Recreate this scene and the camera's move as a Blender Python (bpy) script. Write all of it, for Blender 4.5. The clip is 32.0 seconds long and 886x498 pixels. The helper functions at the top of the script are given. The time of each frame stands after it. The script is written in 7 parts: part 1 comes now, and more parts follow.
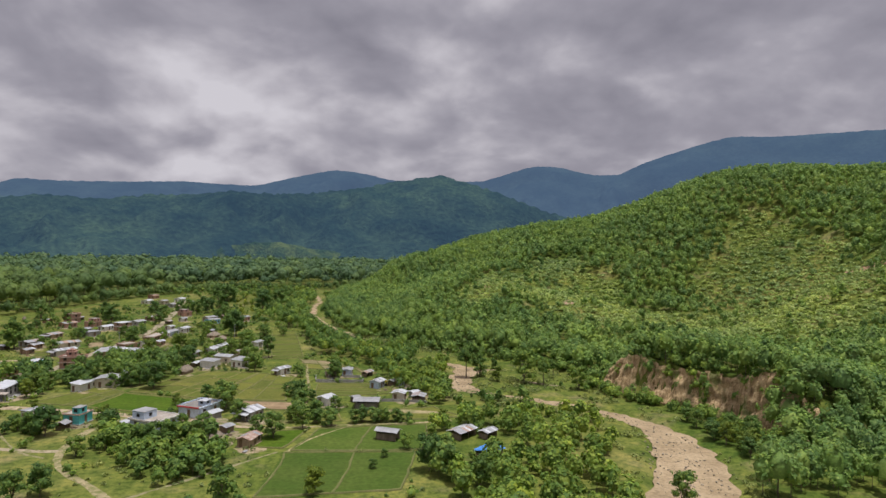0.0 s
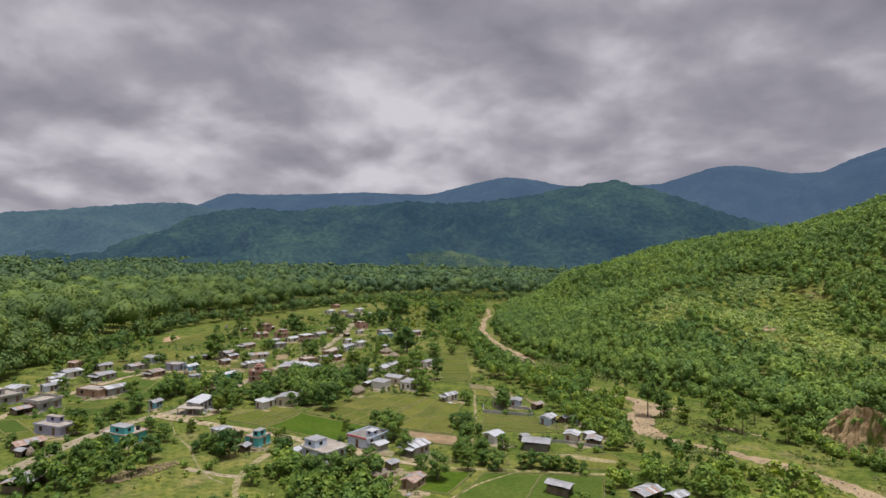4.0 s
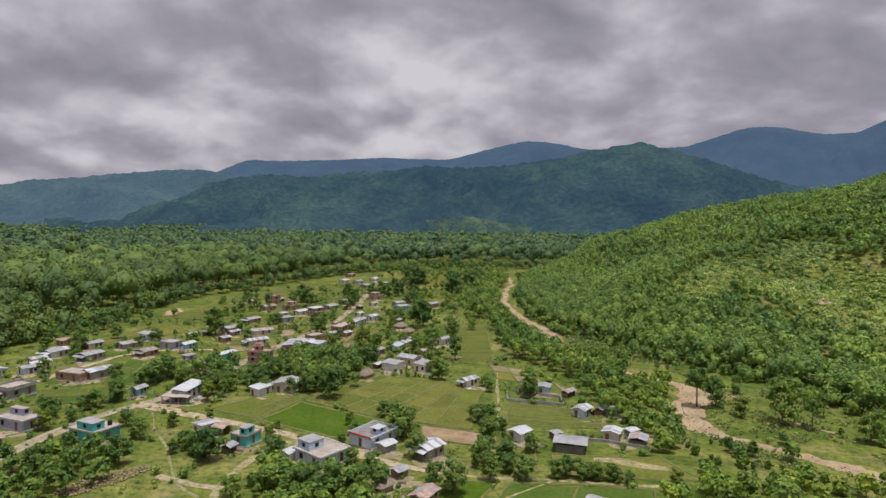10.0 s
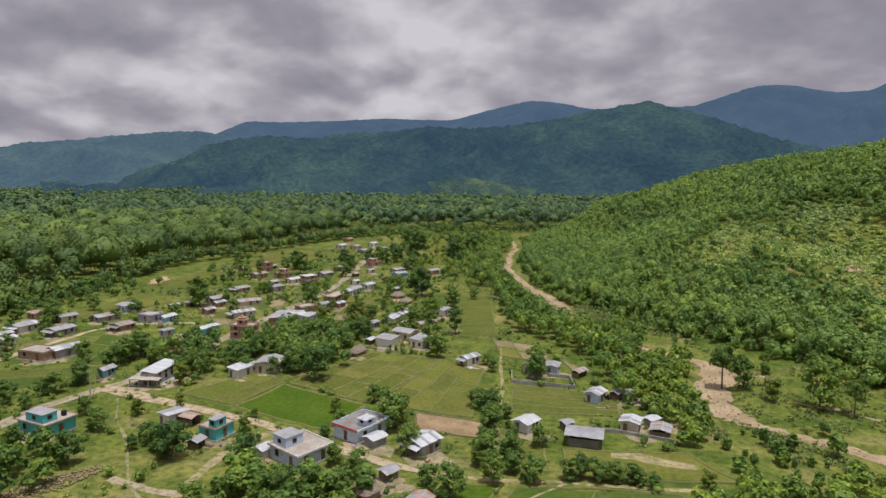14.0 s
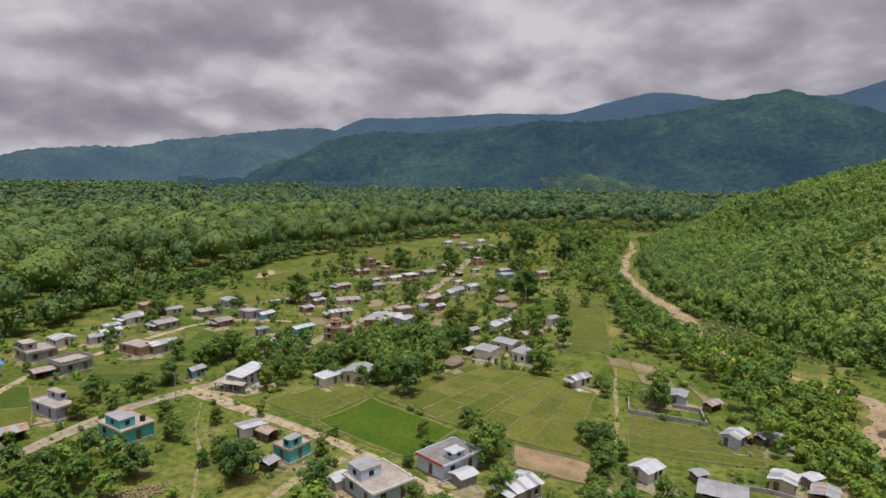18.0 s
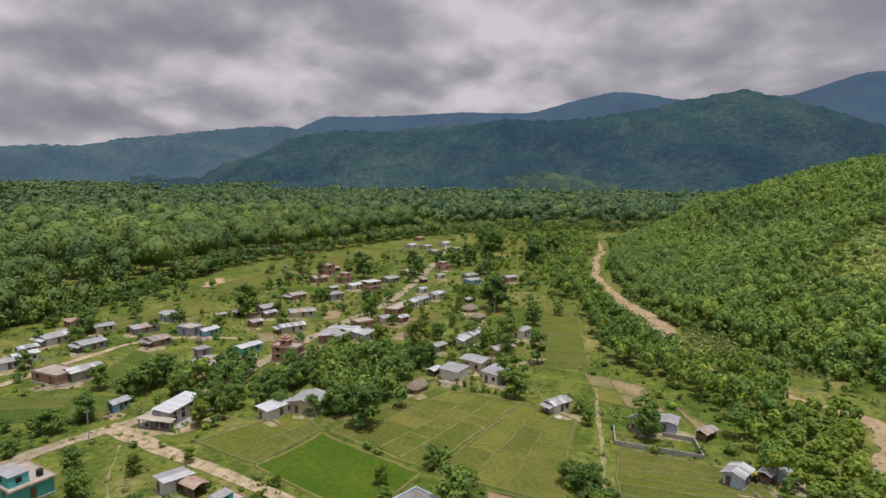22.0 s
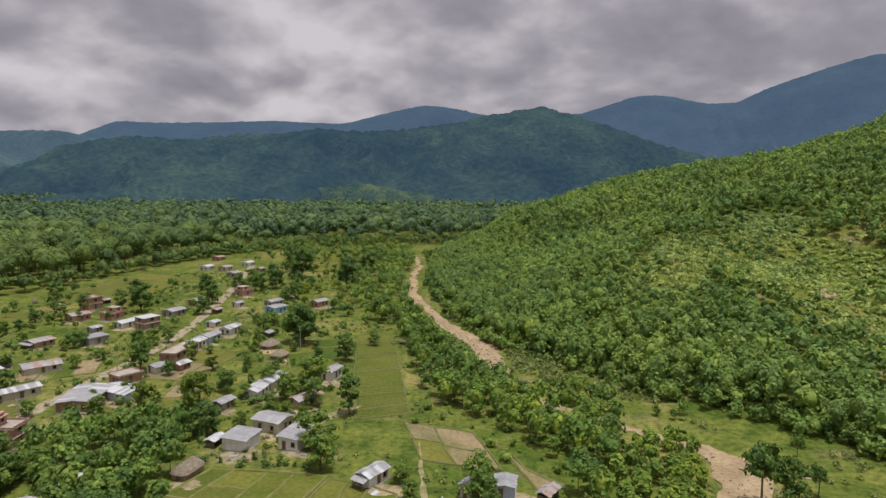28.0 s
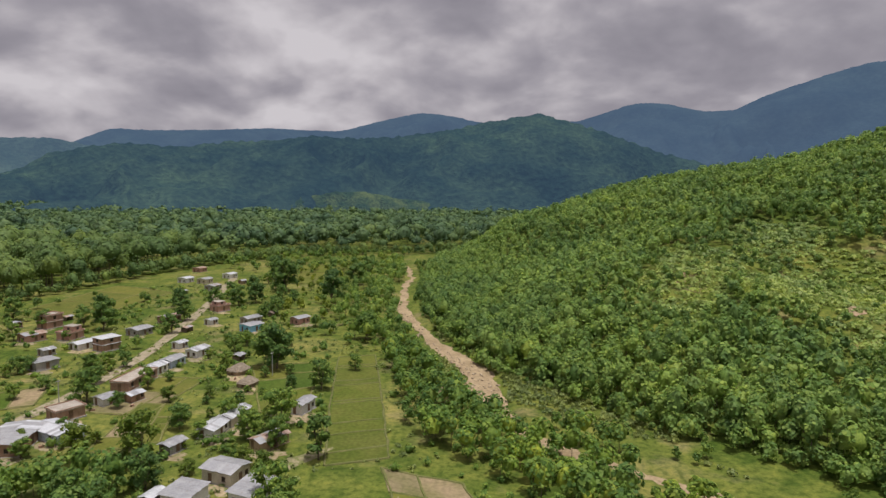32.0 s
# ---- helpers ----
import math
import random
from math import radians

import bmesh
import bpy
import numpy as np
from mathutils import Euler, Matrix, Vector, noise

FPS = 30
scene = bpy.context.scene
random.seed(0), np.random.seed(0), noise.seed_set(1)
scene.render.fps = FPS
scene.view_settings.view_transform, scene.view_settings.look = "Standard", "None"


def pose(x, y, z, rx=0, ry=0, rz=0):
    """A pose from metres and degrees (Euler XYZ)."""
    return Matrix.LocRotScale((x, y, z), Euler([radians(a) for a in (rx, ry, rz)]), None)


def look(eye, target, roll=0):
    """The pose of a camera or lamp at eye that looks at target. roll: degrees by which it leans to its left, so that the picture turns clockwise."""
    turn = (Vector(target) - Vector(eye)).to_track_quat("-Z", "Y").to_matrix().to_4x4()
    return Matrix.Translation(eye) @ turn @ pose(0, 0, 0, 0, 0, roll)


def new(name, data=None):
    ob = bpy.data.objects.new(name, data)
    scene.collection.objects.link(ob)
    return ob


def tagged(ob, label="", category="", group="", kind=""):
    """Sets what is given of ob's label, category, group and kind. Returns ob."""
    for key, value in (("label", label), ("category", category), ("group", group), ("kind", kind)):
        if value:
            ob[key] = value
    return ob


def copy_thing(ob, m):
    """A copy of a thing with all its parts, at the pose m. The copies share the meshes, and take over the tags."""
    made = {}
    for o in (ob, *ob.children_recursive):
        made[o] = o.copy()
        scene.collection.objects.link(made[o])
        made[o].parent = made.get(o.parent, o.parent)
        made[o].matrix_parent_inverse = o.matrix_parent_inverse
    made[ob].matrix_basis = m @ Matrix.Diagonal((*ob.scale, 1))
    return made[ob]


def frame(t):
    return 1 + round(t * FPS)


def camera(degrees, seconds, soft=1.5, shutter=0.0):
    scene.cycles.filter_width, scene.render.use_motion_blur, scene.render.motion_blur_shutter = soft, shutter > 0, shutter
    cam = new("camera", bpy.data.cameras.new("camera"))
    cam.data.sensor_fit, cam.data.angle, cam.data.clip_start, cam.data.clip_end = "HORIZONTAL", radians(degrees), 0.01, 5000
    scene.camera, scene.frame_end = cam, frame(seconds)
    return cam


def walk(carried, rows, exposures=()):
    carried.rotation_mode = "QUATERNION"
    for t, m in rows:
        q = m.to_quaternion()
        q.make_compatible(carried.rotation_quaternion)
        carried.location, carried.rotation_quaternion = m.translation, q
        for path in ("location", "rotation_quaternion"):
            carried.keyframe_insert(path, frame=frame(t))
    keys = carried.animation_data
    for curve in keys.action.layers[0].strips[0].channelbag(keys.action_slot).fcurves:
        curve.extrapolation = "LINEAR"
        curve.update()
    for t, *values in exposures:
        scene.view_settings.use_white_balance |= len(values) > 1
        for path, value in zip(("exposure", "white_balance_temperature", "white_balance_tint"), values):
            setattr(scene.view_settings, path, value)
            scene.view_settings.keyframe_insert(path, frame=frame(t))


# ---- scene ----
cam = camera(71.0, 32.0, soft=1.5)
PATH = [
    (0, (12.16, -7.039, 51.607), (12.337, -5.047, 51.599), 1.2),
    (0.5, (12.347, -4.89, 52.326), (12.439, -2.893, 52.319), 1.2),
    (1, (12.646, -2.921, 53.174), (12.652, -0.921, 53.17), 1.2),
    (1.5, (12.774, -1.119, 54.26), (12.697, 0.879, 54.256), 1.1),
    (2, (12.755, 0.425, 55.398), (12.596, 2.418, 55.394), 1.1),
    (2.5, (12.552, 1.964, 56.489), (12.314, 3.949, 56.485), 1.1),
    (3, (12.219, 3.565, 57.463), (11.913, 5.542, 57.461), 1.1),
    (3.5, (11.897, 5.09, 58.079), (11.555, 7.061, 58.079), 1.1),
    (4, (11.737, 6.71, 58.373), (11.372, 8.676, 58.371), 1.1),
    (4.5, (11.608, 8.598, 58.466), (11.225, 10.561, 58.463), 1.1),
    (6.5, (9.923, 18.406, 58.522), (9.509, 20.362, 58.527), 0.9),
    (7, (9.522, 21.061, 58.557), (9.104, 23.017, 58.563), 0.9),
    (7.5, (9.31, 23.772, 58.594), (8.889, 25.727, 58.601), 0.8),
    (8, (8.96, 26.411, 58.583), (8.538, 28.366, 58.591), 0.8),
    (8.5, (8.432, 28.881, 58.524), (8.009, 30.835, 58.518), 0.8),
    (9, (7.927, 31.161, 58.401), (7.504, 33.116, 58.366), 0.9),
    (9.5, (7.407, 33.494, 58.398), (6.983, 35.447, 58.325), 0.8),
    (10, (7.206, 35.786, 58.437), (6.779, 37.737, 58.324), 0.8),
    (10.5, (6.929, 38.168, 58.451), (6.501, 40.117, 58.308), 0.8),
    (11, (6.542, 40.769, 58.422), (6.113, 42.716, 58.259), 0.8),
    (11.5, (6.215, 43.417, 58.396), (5.784, 45.362, 58.219), 0.7),
    (12, (5.937, 45.984, 58.341), (5.505, 47.927, 58.149), 0.8),
    (12.5, (5.511, 48.606, 58.309), (5.078, 50.548, 58.102), 0.7),
    (13, (5.065, 51.325, 58.286), (4.633, 53.264, 58.063), 0.7),
    (13.5, (4.688, 54.036, 58.265), (4.254, 55.975, 58.035), 0.6),
    (15.5, (2.83, 64.252, 58.048), (2.397, 66.189, 57.804), 0.7),
    (16, (2.309, 66.661, 58.037), (1.854, 68.593, 57.791), 0.7),
    (16.5, (1.941, 69.233, 58.063), (1.432, 71.151, 57.814), 0.7),
    (17, (1.745, 71.727, 58.058), (1.158, 73.623, 57.808), 0.6),
    (17.5, (1.216, 74.284, 58.016), (0.54, 76.15, 57.765), 0.6),
    (18, (0.646, 76.769, 58.034), (-0.124, 78.597, 57.781), 0.7),
    (18.5, (0.025, 79.293, 58.016), (-0.826, 81.086, 57.761), 0.8),
    (19, (-0.625, 81.827, 58.039), (-1.509, 83.604, 57.783), 0.9),
    (19.5, (-1.627, 84.145, 58.036), (-2.527, 85.913, 57.781), 0.9),
    (20, (-2.491, 86.389, 58.079), (-3.405, 88.15, 57.824), 0.8),
    (20.5, (-3.227, 88.644, 58.057), (-4.15, 90.4, 57.803), 0.8),
    (21, (-4.027, 90.962, 58.129), (-4.941, 92.722, 57.874), 0.7),
    (21.5, (-5.161, 93.123, 58.174), (-5.99, 94.926, 57.92), 0.7),
    (22, (-6.184, 95.515, 58.36), (-6.849, 97.384, 58.105), 0.6),
    (22.5, (-7.359, 97.58, 58.477), (-7.827, 99.508, 58.223), 0.6),
    (23, (-8.301, 99.921, 58.566), (-8.587, 101.884, 58.313), 0.6),
    (23.5, (-9.169, 102.444, 58.605), (-9.356, 104.42, 58.353), 0.5),
    (24, (-9.58, 104.979, 58.673), (-9.735, 106.957, 58.422), 0.5),
    (24.5, (-9.571, 107.583, 58.653), (-9.711, 109.562, 58.405), 0.6),
    (25, (-9.676, 110.259, 58.671), (-9.803, 112.239, 58.422), 0.5),
    (25.5, (-9.664, 113.062, 58.634), (-9.783, 115.043, 58.386), 0.5),
    (27.5, (-9.395, 124.574, 58.504), (-9.498, 126.556, 58.26), 0.6),
    (28, (-9.408, 127.512, 58.49), (-9.508, 129.498, 58.276), 0.7),
    (28.5, (-9.521, 130.318, 58.353), (-9.616, 132.306, 58.163), 0.6),
    (29, (-9.373, 133.123, 58.24), (-9.466, 135.112, 58.05), 0.6),
    (29.5, (-9.198, 135.906, 58.154), (-9.29, 137.895, 57.965), 0.7),
    (30, (-8.903, 138.754, 58.079), (-8.995, 140.743, 57.89), 0.7),
    (30.5, (-8.599, 141.596, 58.016), (-8.691, 143.585, 57.829), 0.8),
    (31, (-8.402, 144.277, 58.033), (-8.494, 146.265, 57.844), 0.7),
    (31.5, (-8.165, 146.972, 58.085), (-8.257, 148.961, 57.895), 0.7),
    (32, (-7.912, 149.569, 58.099), (-8.003, 151.558, 57.91), 0.7),
]
walk(cam, [(t, look(eye, target, roll)) for t, eye, target, roll in PATH], exposures=[(0, 0.06, 6250, 10), (10, 0.06, 6250, 10), (20, 0.0, 6350, 10), (32, 0.0, 6450, 10)])


# ---- world, sun ----
SUN_EL, SUN_AZ = radians(81), radians(125)   # high midday sun, compass angle from +y towards +x


def sky_world():
    w = bpy.data.worlds.new("sky")
    scene.world = w
    w.use_nodes = True
    nt = w.node_tree
    nt.nodes.clear()
    n, L = nt.nodes.new, nt.links.new
    out, bg = n("ShaderNodeOutputWorld"), n("ShaderNodeBackground")
    sky = n("ShaderNodeTexSky")
    sky.sky_type, sky.sun_disc = "NISHITA", False
    sky.sun_elevation, sky.sun_rotation = SUN_EL, SUN_AZ
    gain = n("ShaderNodeVectorMath"); gain.operation = "SCALE"; gain.inputs["Scale"].default_value = 0.075
    L(sky.outputs[0], gain.inputs[0])
    co = n("ShaderNodeTexCoord")
    sep = n("ShaderNodeSeparateXYZ")
    L(co.outputs["Generated"], sep.inputs[0])
    up = n("ShaderNodeMath"); up.operation = "MAXIMUM"; up.inputs[1].default_value = 0.0
    L(sep.outputs["Z"], up.inputs[0])
    lift = n("ShaderNodeMath"); lift.operation = "ADD"; lift.inputs[1].default_value = 0.55
    L(up.outputs[0], lift.inputs[0])
    inv = n("ShaderNodeMath"); inv.operation = "DIVIDE"; inv.inputs[0].default_value = 1.0
    L(lift.outputs[0], inv.inputs[1])
    flat = n("ShaderNodeVectorMath"); flat.operation = "SCALE"
    L(co.outputs["Generated"], flat.inputs[0]); L(inv.outputs[0], flat.inputs["Scale"])
    mv = n("ShaderNodeMapping"); mv.inputs["Location"].default_value = CLOUD_SHIFT
    mv.inputs["Scale"].default_value = (1.25, 1.25, 1.7)
    L(flat.outputs[0], mv.inputs[0])
    mass = n("ShaderNodeTexNoise"); mass.inputs["Scale"].default_value = 1.5; mass.inputs["Detail"].default_value = 2.5
    mass.inputs["Roughness"].default_value = 0.5; mass.inputs["Distortion"].default_value = 0.2
    puff = n("ShaderNodeTexNoise"); puff.inputs["Scale"].default_value = 2.7; puff.inputs["Detail"].default_value = 7
    puff.inputs["Roughness"].default_value = 0.46; puff.inputs["Distortion"].default_value = 0.15
    L(mv.outputs[0], mass.inputs[0]); L(mv.outputs[0], puff.inputs[0])
    # sunlit upper edges: the cloud's thickness here less that a little higher up
    higher = n("ShaderNodeVectorMath"); higher.operation = "ADD"; higher.inputs[1].default_value = (0.015, -0.02, 0.085)
    L(mv.outputs[0], higher.inputs[0])
    puff2 = n("ShaderNodeTexNoise")
    for key in ("Scale", "Detail", "Roughness", "Distortion"):
        puff2.inputs[key].default_value = puff.inputs[key].default_value
    L(higher.outputs[0], puff2.inputs[0])
    rim = n("ShaderNodeMath"); rim.operation = "SUBTRACT"
    L(puff.outputs[0], rim.inputs[0]); L(puff2.outputs[0], rim.inputs[1])
    m1 = n("ShaderNodeMath"); m1.operation = "MULTIPLY"; m1.inputs[1].default_value = 0.62
    m2 = n("ShaderNodeMath"); m2.operation = "MULTIPLY_ADD"; m2.inputs[1].default_value = 0.35
    m3 = n("ShaderNodeMath"); m3.operation = "MULTIPLY_ADD"; m3.inputs[1].default_value = 0.80
    L(mass.outputs[0], m1.inputs[0]); L(puff.outputs[0], m2.inputs[0]); L(m1.outputs[0], m2.inputs[2])
    bil = n("ShaderNodeTexVoronoi"); bil.feature = "SMOOTH_F1"
    bil.inputs["Scale"].default_value, bil.inputs["Smoothness"].default_value = 3.4, 0.7
    bil.inputs["Detail"].default_value, bil.inputs["Roughness"].default_value = 3.0, 0.55
    warp = n("ShaderNodeVectorMath"); warp.operation = "MULTIPLY_ADD"; warp.inputs[1].default_value = (0.30, 0.30, 0.30)
    L(puff.outputs["Color"], warp.inputs[0]); L(mv.outputs[0], warp.inputs[2]); L(warp.outputs[0], bil.inputs[0])
    m4 = n("ShaderNodeMath"); m4.operation = "MULTIPLY_ADD"; m4.inputs[1].default_value = -0.17
    m5 = n("ShaderNodeMath"); m5.operation = "ADD"; m5.inputs[1].default_value = 0.152
    L(bil.outputs["Distance"], m4.inputs[0]); L(m2.outputs[0], m4.inputs[2]); L(m4.outputs[0], m5.inputs[0])
    L(rim.outputs[0], m3.inputs[0]); L(m5.outputs[0], m3.inputs[2])
    east = n("ShaderNodeMath"); east.operation = "MULTIPLY_ADD"; east.inputs[1].default_value = -0.07
    L(sep.outputs["X"], east.inputs[0]); L(m3.outputs[0], east.inputs[2])
    low = n("ShaderNodeMapRange"); low.inputs["From Min"].default_value, low.inputs["From Max"].default_value = 0.10, 0.30
    low.inputs["To Min"].default_value, low.inputs["To Max"].default_value = 0.045, -0.005
    L(up.outputs[0], low.inputs["Value"])
    tot = n("ShaderNodeMath"); tot.operation = "ADD"
    L(east.outputs[0], tot.inputs[0]); L(low.outputs[0], tot.inputs[1])
    ramp = n("ShaderNodeValToRGB")
    cr = ramp.color_ramp
    cr.elements[0].position, cr.elements[0].color = 0.30, (0.225, 0.212, 0.246, 1)
    cr.elements[1].position, cr.elements[1].color = 0.72, (0.600, 0.566, 0.590, 1)
    for p, c in ((0.46, (0.305, 0.286, 0.322)), (0.53, (0.365, 0.342, 0.376)), (0.60, (0.455, 0.426, 0.455))):
        e = cr.elements.new(p); e.color = (*c, 1)
    L(tot.outputs[0], ramp.inputs[0])
    # a few openings in the cloud cover
    nrm = n("ShaderNodeVectorMath"); nrm.operation = "DOT_PRODUCT"; nrm.inputs[1].default_value = (-0.848, 0.465, 0.255)
    L(co.outputs["Generated"], nrm.inputs[0])
    edge = n("ShaderNodeMath"); edge.operation = "MULTIPLY_ADD"; edge.inputs[1].default_value = -0.09
    L(puff.outputs[0], edge.inputs[0]); L(nrm.outputs["Value"], edge.inputs[2])
    gr = n("ShaderNodeValToRGB")
    gr.color_ramp.elements[0].position, gr.color_ramp.elements[1].position = 0.952, 0.966
    L(edge.outputs[0], gr.inputs[0])
    mix = n("ShaderNodeMix"); mix.data_type = "RGBA"
    # clouds overhead, round the veiled sun, are brighter than those low down
    over = n("ShaderNodeMapRange"); over.inputs["From Min"].default_value, over.inputs["From Max"].default_value = 0.42, 0.95
    over.inputs["To Min"].default_value, over.inputs["To Max"].default_value = 1.0, 3.0
    L(up.outputs[0], over.inputs["Value"])
    cloud = n("ShaderNodeVectorMath"); cloud.operation = "SCALE"
    L(ramp.outputs[0], cloud.inputs[0]); L(over.outputs["Result"], cloud.inputs["Scale"])
    L(gr.outputs[0], mix.inputs["Factor"]); L(cloud.outputs[0], mix.inputs["A"]); L(gain.outputs[0], mix.inputs["B"])
    L(mix.outputs["Result"], bg.inputs["Color"])
    bg.inputs["Strength"].default_value = 1.0
    L(bg.outputs[0], out.inputs[0])


CLOUD_SHIFT = (1.3, 0.4, 0.0)
sky_world()
sun = new("sun", bpy.data.lights.new("sun", "SUN"))
sun.data.energy, sun.data.angle, sun.data.color = 3.5, radians(1.0), (1.0, 0.965, 0.91)
_d = Vector((math.sin(SUN_AZ) * math.cos(SUN_EL), math.cos(SUN_AZ) * math.cos(SUN_EL), math.sin(SUN_EL)))
sun.matrix_world = look(_d * 900, (0, 0, 0))


# ---- materials ----
def base_mat(name, rough=0.8, spec=0.3, metal=0.0):
    m = bpy.data.materials.new(name)
    m.use_nodes = True
    nt = m.node_tree
    b = nt.nodes["Principled BSDF"]
    b.inputs["Roughness"].default_value = rough
    b.inputs["Specular IOR Level"].default_value = spec
    b.inputs["Metallic"].default_value = metal
    return m, nt, b


def noise_node(nt, scale, detail=4, coord="Object", stretch=None):
    co = nt.nodes.new("ShaderNodeTexCoord")
    tex = nt.nodes.new("ShaderNodeTexNoise")
    tex.inputs["Scale"].default_value, tex.inputs["Detail"].default_value = scale, detail
    if stretch:
        mp = nt.nodes.new("ShaderNodeMapping")
        mp.inputs["Scale"].default_value = stretch
        nt.links.new(co.outputs[coord], mp.inputs[0])
        nt.links.new(mp.outputs[0], tex.inputs[0])
    else:
        nt.links.new(co.outputs[coord], tex.inputs[0])
    return tex


def ramp_node(nt, src, stops):
    r = nt.nodes.new("ShaderNodeValToRGB")
    e = r.color_ramp.elements
    e[0].position, e[0].color = stops[0][0], (*stops[0][1], 1)
    e[1].position, e[1].color = stops[-1][0], (*stops[-1][1], 1)
    for p, c in stops[1:-1]:
        k = e.new(p); k.color = (*c, 1)
    nt.links.new(src, r.inputs[0])
    return r


def mix_node(nt, fac, a, b, mode="MIX"):
    m = nt.nodes.new("ShaderNodeMix"); m.data_type = "RGBA"; m.blend_type = mode
    for key, v in (("Factor", fac), ("A", a), ("B", b)):
        s = m.inputs[key] if key == "Factor" else m.inputs[6 if key == "A" else 7]
        if isinstance(v, (int, float)):
            s.default_value = v
        elif isinstance(v, tuple):
            s.default_value = (*v, 1)
        else:
            nt.links.new(v, s)
    return m.outputs[2]


def bump(nt, b, src, strength=0.3, dist=0.1):
    k = nt.nodes.new("ShaderNodeBump")
    k.inputs["Strength"].default_value, k.inputs["Distance"].default_value = strength, dist
    nt.links.new(src, k.inputs["Height"])
    nt.links.new(k.outputs[0], b.inputs["Normal"])


def surface(name, lo, hi, scale=1.0, rough=0.8, fine=8.0, spec=0.3, metal=0.0, dirt=None, stretch=None):
    """A weathered surface: broad patches between lo and hi, fine grain on top, optional dirt streaks."""
    m, nt, b = base_mat(name, rough, spec, metal)
    n1, n2 = noise_node(nt, scale, 5, stretch=stretch), noise_node(nt, scale * fine, 3)
    col = ramp_node(nt, n1.outputs[0], [(0.32, lo), (0.68, hi)]).outputs[0]
    grain = ramp_node(nt, n2.outputs[0], [(0.3, (0.8, 0.8, 0.8)), (0.7, (1.15, 1.15, 1.15))]).outputs[0]
    col = mix_node(nt, 0.8, col, grain, "MULTIPLY")
    info = nt.nodes.new("ShaderNodeObjectInfo")
    tone = ramp_node(nt, info.outputs["Random"], [(0.0, (0.86, 0.86, 0.87)), (1.0, (1.08, 1.07, 1.05))]).outputs[0]
    col = mix_node(nt, 0.7, col, tone, "MULTIPLY")
    if dirt:
        n3 = noise_node(nt, 1.6, 5, stretch=(1, 1, 0.25))
        f = ramp_node(nt, n3.outputs[0], [(0.52, (0, 0, 0)), (0.76, (0.5, 0.5, 0.5))]).outputs[0]
        col = mix_node(nt, f, col, dirt)
    nt.links.new(col, b.inputs["Base Color"])
    bump(nt, b, n2.outputs[0], 0.25, 0.03)
    return m


def foliage(name, dark, mid, light, island=True, trans=0.36, vary=0.8, clump=0.28, clump_scale=0.16, differ=0.6, grain=0.75):
    m, nt, b = base_mat(name, 0.62, 0.25)
    if island:
        rnd = nt.nodes.new("ShaderNodeNewGeometry").outputs["Random Per Island"]
    else:
        rnd = nt.nodes.new("ShaderNodeObjectInfo").outputs["Random"]
    col = ramp_node(nt, rnd, [(0.0, dark), (0.5, mid), (0.9, light)]).outputs[0]
    obr = nt.nodes.new("ShaderNodeObjectInfo")
    per_tree = nt.nodes.new("ShaderNodeAttribute")
    per_tree.attribute_name = "tone"
    spread = nt.nodes.new("ShaderNodeMath"); spread.operation = "MULTIPLY_ADD"
    spread.inputs[1].default_value, spread.inputs[2].default_value = 0.5, 0.5
    nt.links.new(per_tree.outputs["Fac"], spread.inputs[0])
    col = mix_node(nt, differ, col, ramp_node(nt, spread.outputs[0], [(0.0, (0.66, 0.76, 0.82)), (0.5, (1, 1, 1)), (0.85, (1.2, 1.14, 0.92)), (1.0, (1.36, 1.25, 0.9))]).outputs[0], "MULTIPLY")
    tint = ramp_node(nt, obr.outputs["Random"], [(0.0, (0.72, 0.82, 0.85)), (0.5, (1, 1, 1)), (1.0, (1.3, 1.2, 0.9))]).outputs[0]
    col = mix_node(nt, vary, col, tint, "MULTIPLY")
    big = noise_node(nt, 0.018, 3)
    patch = ramp_node(nt, big.outputs[0], [(0.35, (0.78, 0.85, 0.9)), (0.65, (1.22, 1.15, 0.95))]).outputs[0]
    col = mix_node(nt, 0.75, col, patch, "MULTIPLY")
    tone = noise_node(nt, clump_scale, 2)
    col = mix_node(nt, 0.7, col, ramp_node(nt, tone.outputs[0], [(0.35, (1 - clump, 1 - 0.86 * clump, 1 - 0.6 * clump)), (0.65, (1 + clump, 1 + 0.8 * clump, 1 + 0.2 * clump))]).outputs[0], "MULTIPLY")
    nt.links.new(col, b.inputs["Base Color"])
    leafy = noise_node(nt, 2.3, 4)
    col = mix_node(nt, grain, col, ramp_node(nt, leafy.outputs[0], [(0.34, (0.74, 0.77, 0.8)), (0.5, (1.0, 1.0, 1.0)), (0.66, (1.28, 1.25, 1.15))]).outputs[0], "MULTIPLY")
    nt.links.new(col, b.inputs["Base Color"])
    bump(nt, b, leafy.outputs[0], 0.6, 0.25)
    tr = nt.nodes.new("ShaderNodeBsdfTranslucent")
    nt.links.new(col, tr.inputs["Color"])
    mx = nt.nodes.new("ShaderNodeMixShader")
    mx.inputs[0].default_value = trans
    o = nt.nodes["Material Output"]
    nt.links.new(b.outputs[0], mx.inputs[1]); nt.links.new(tr.outputs[0], mx.inputs[2]); nt.links.new(mx.outputs[0], o.inputs[0])
    return m


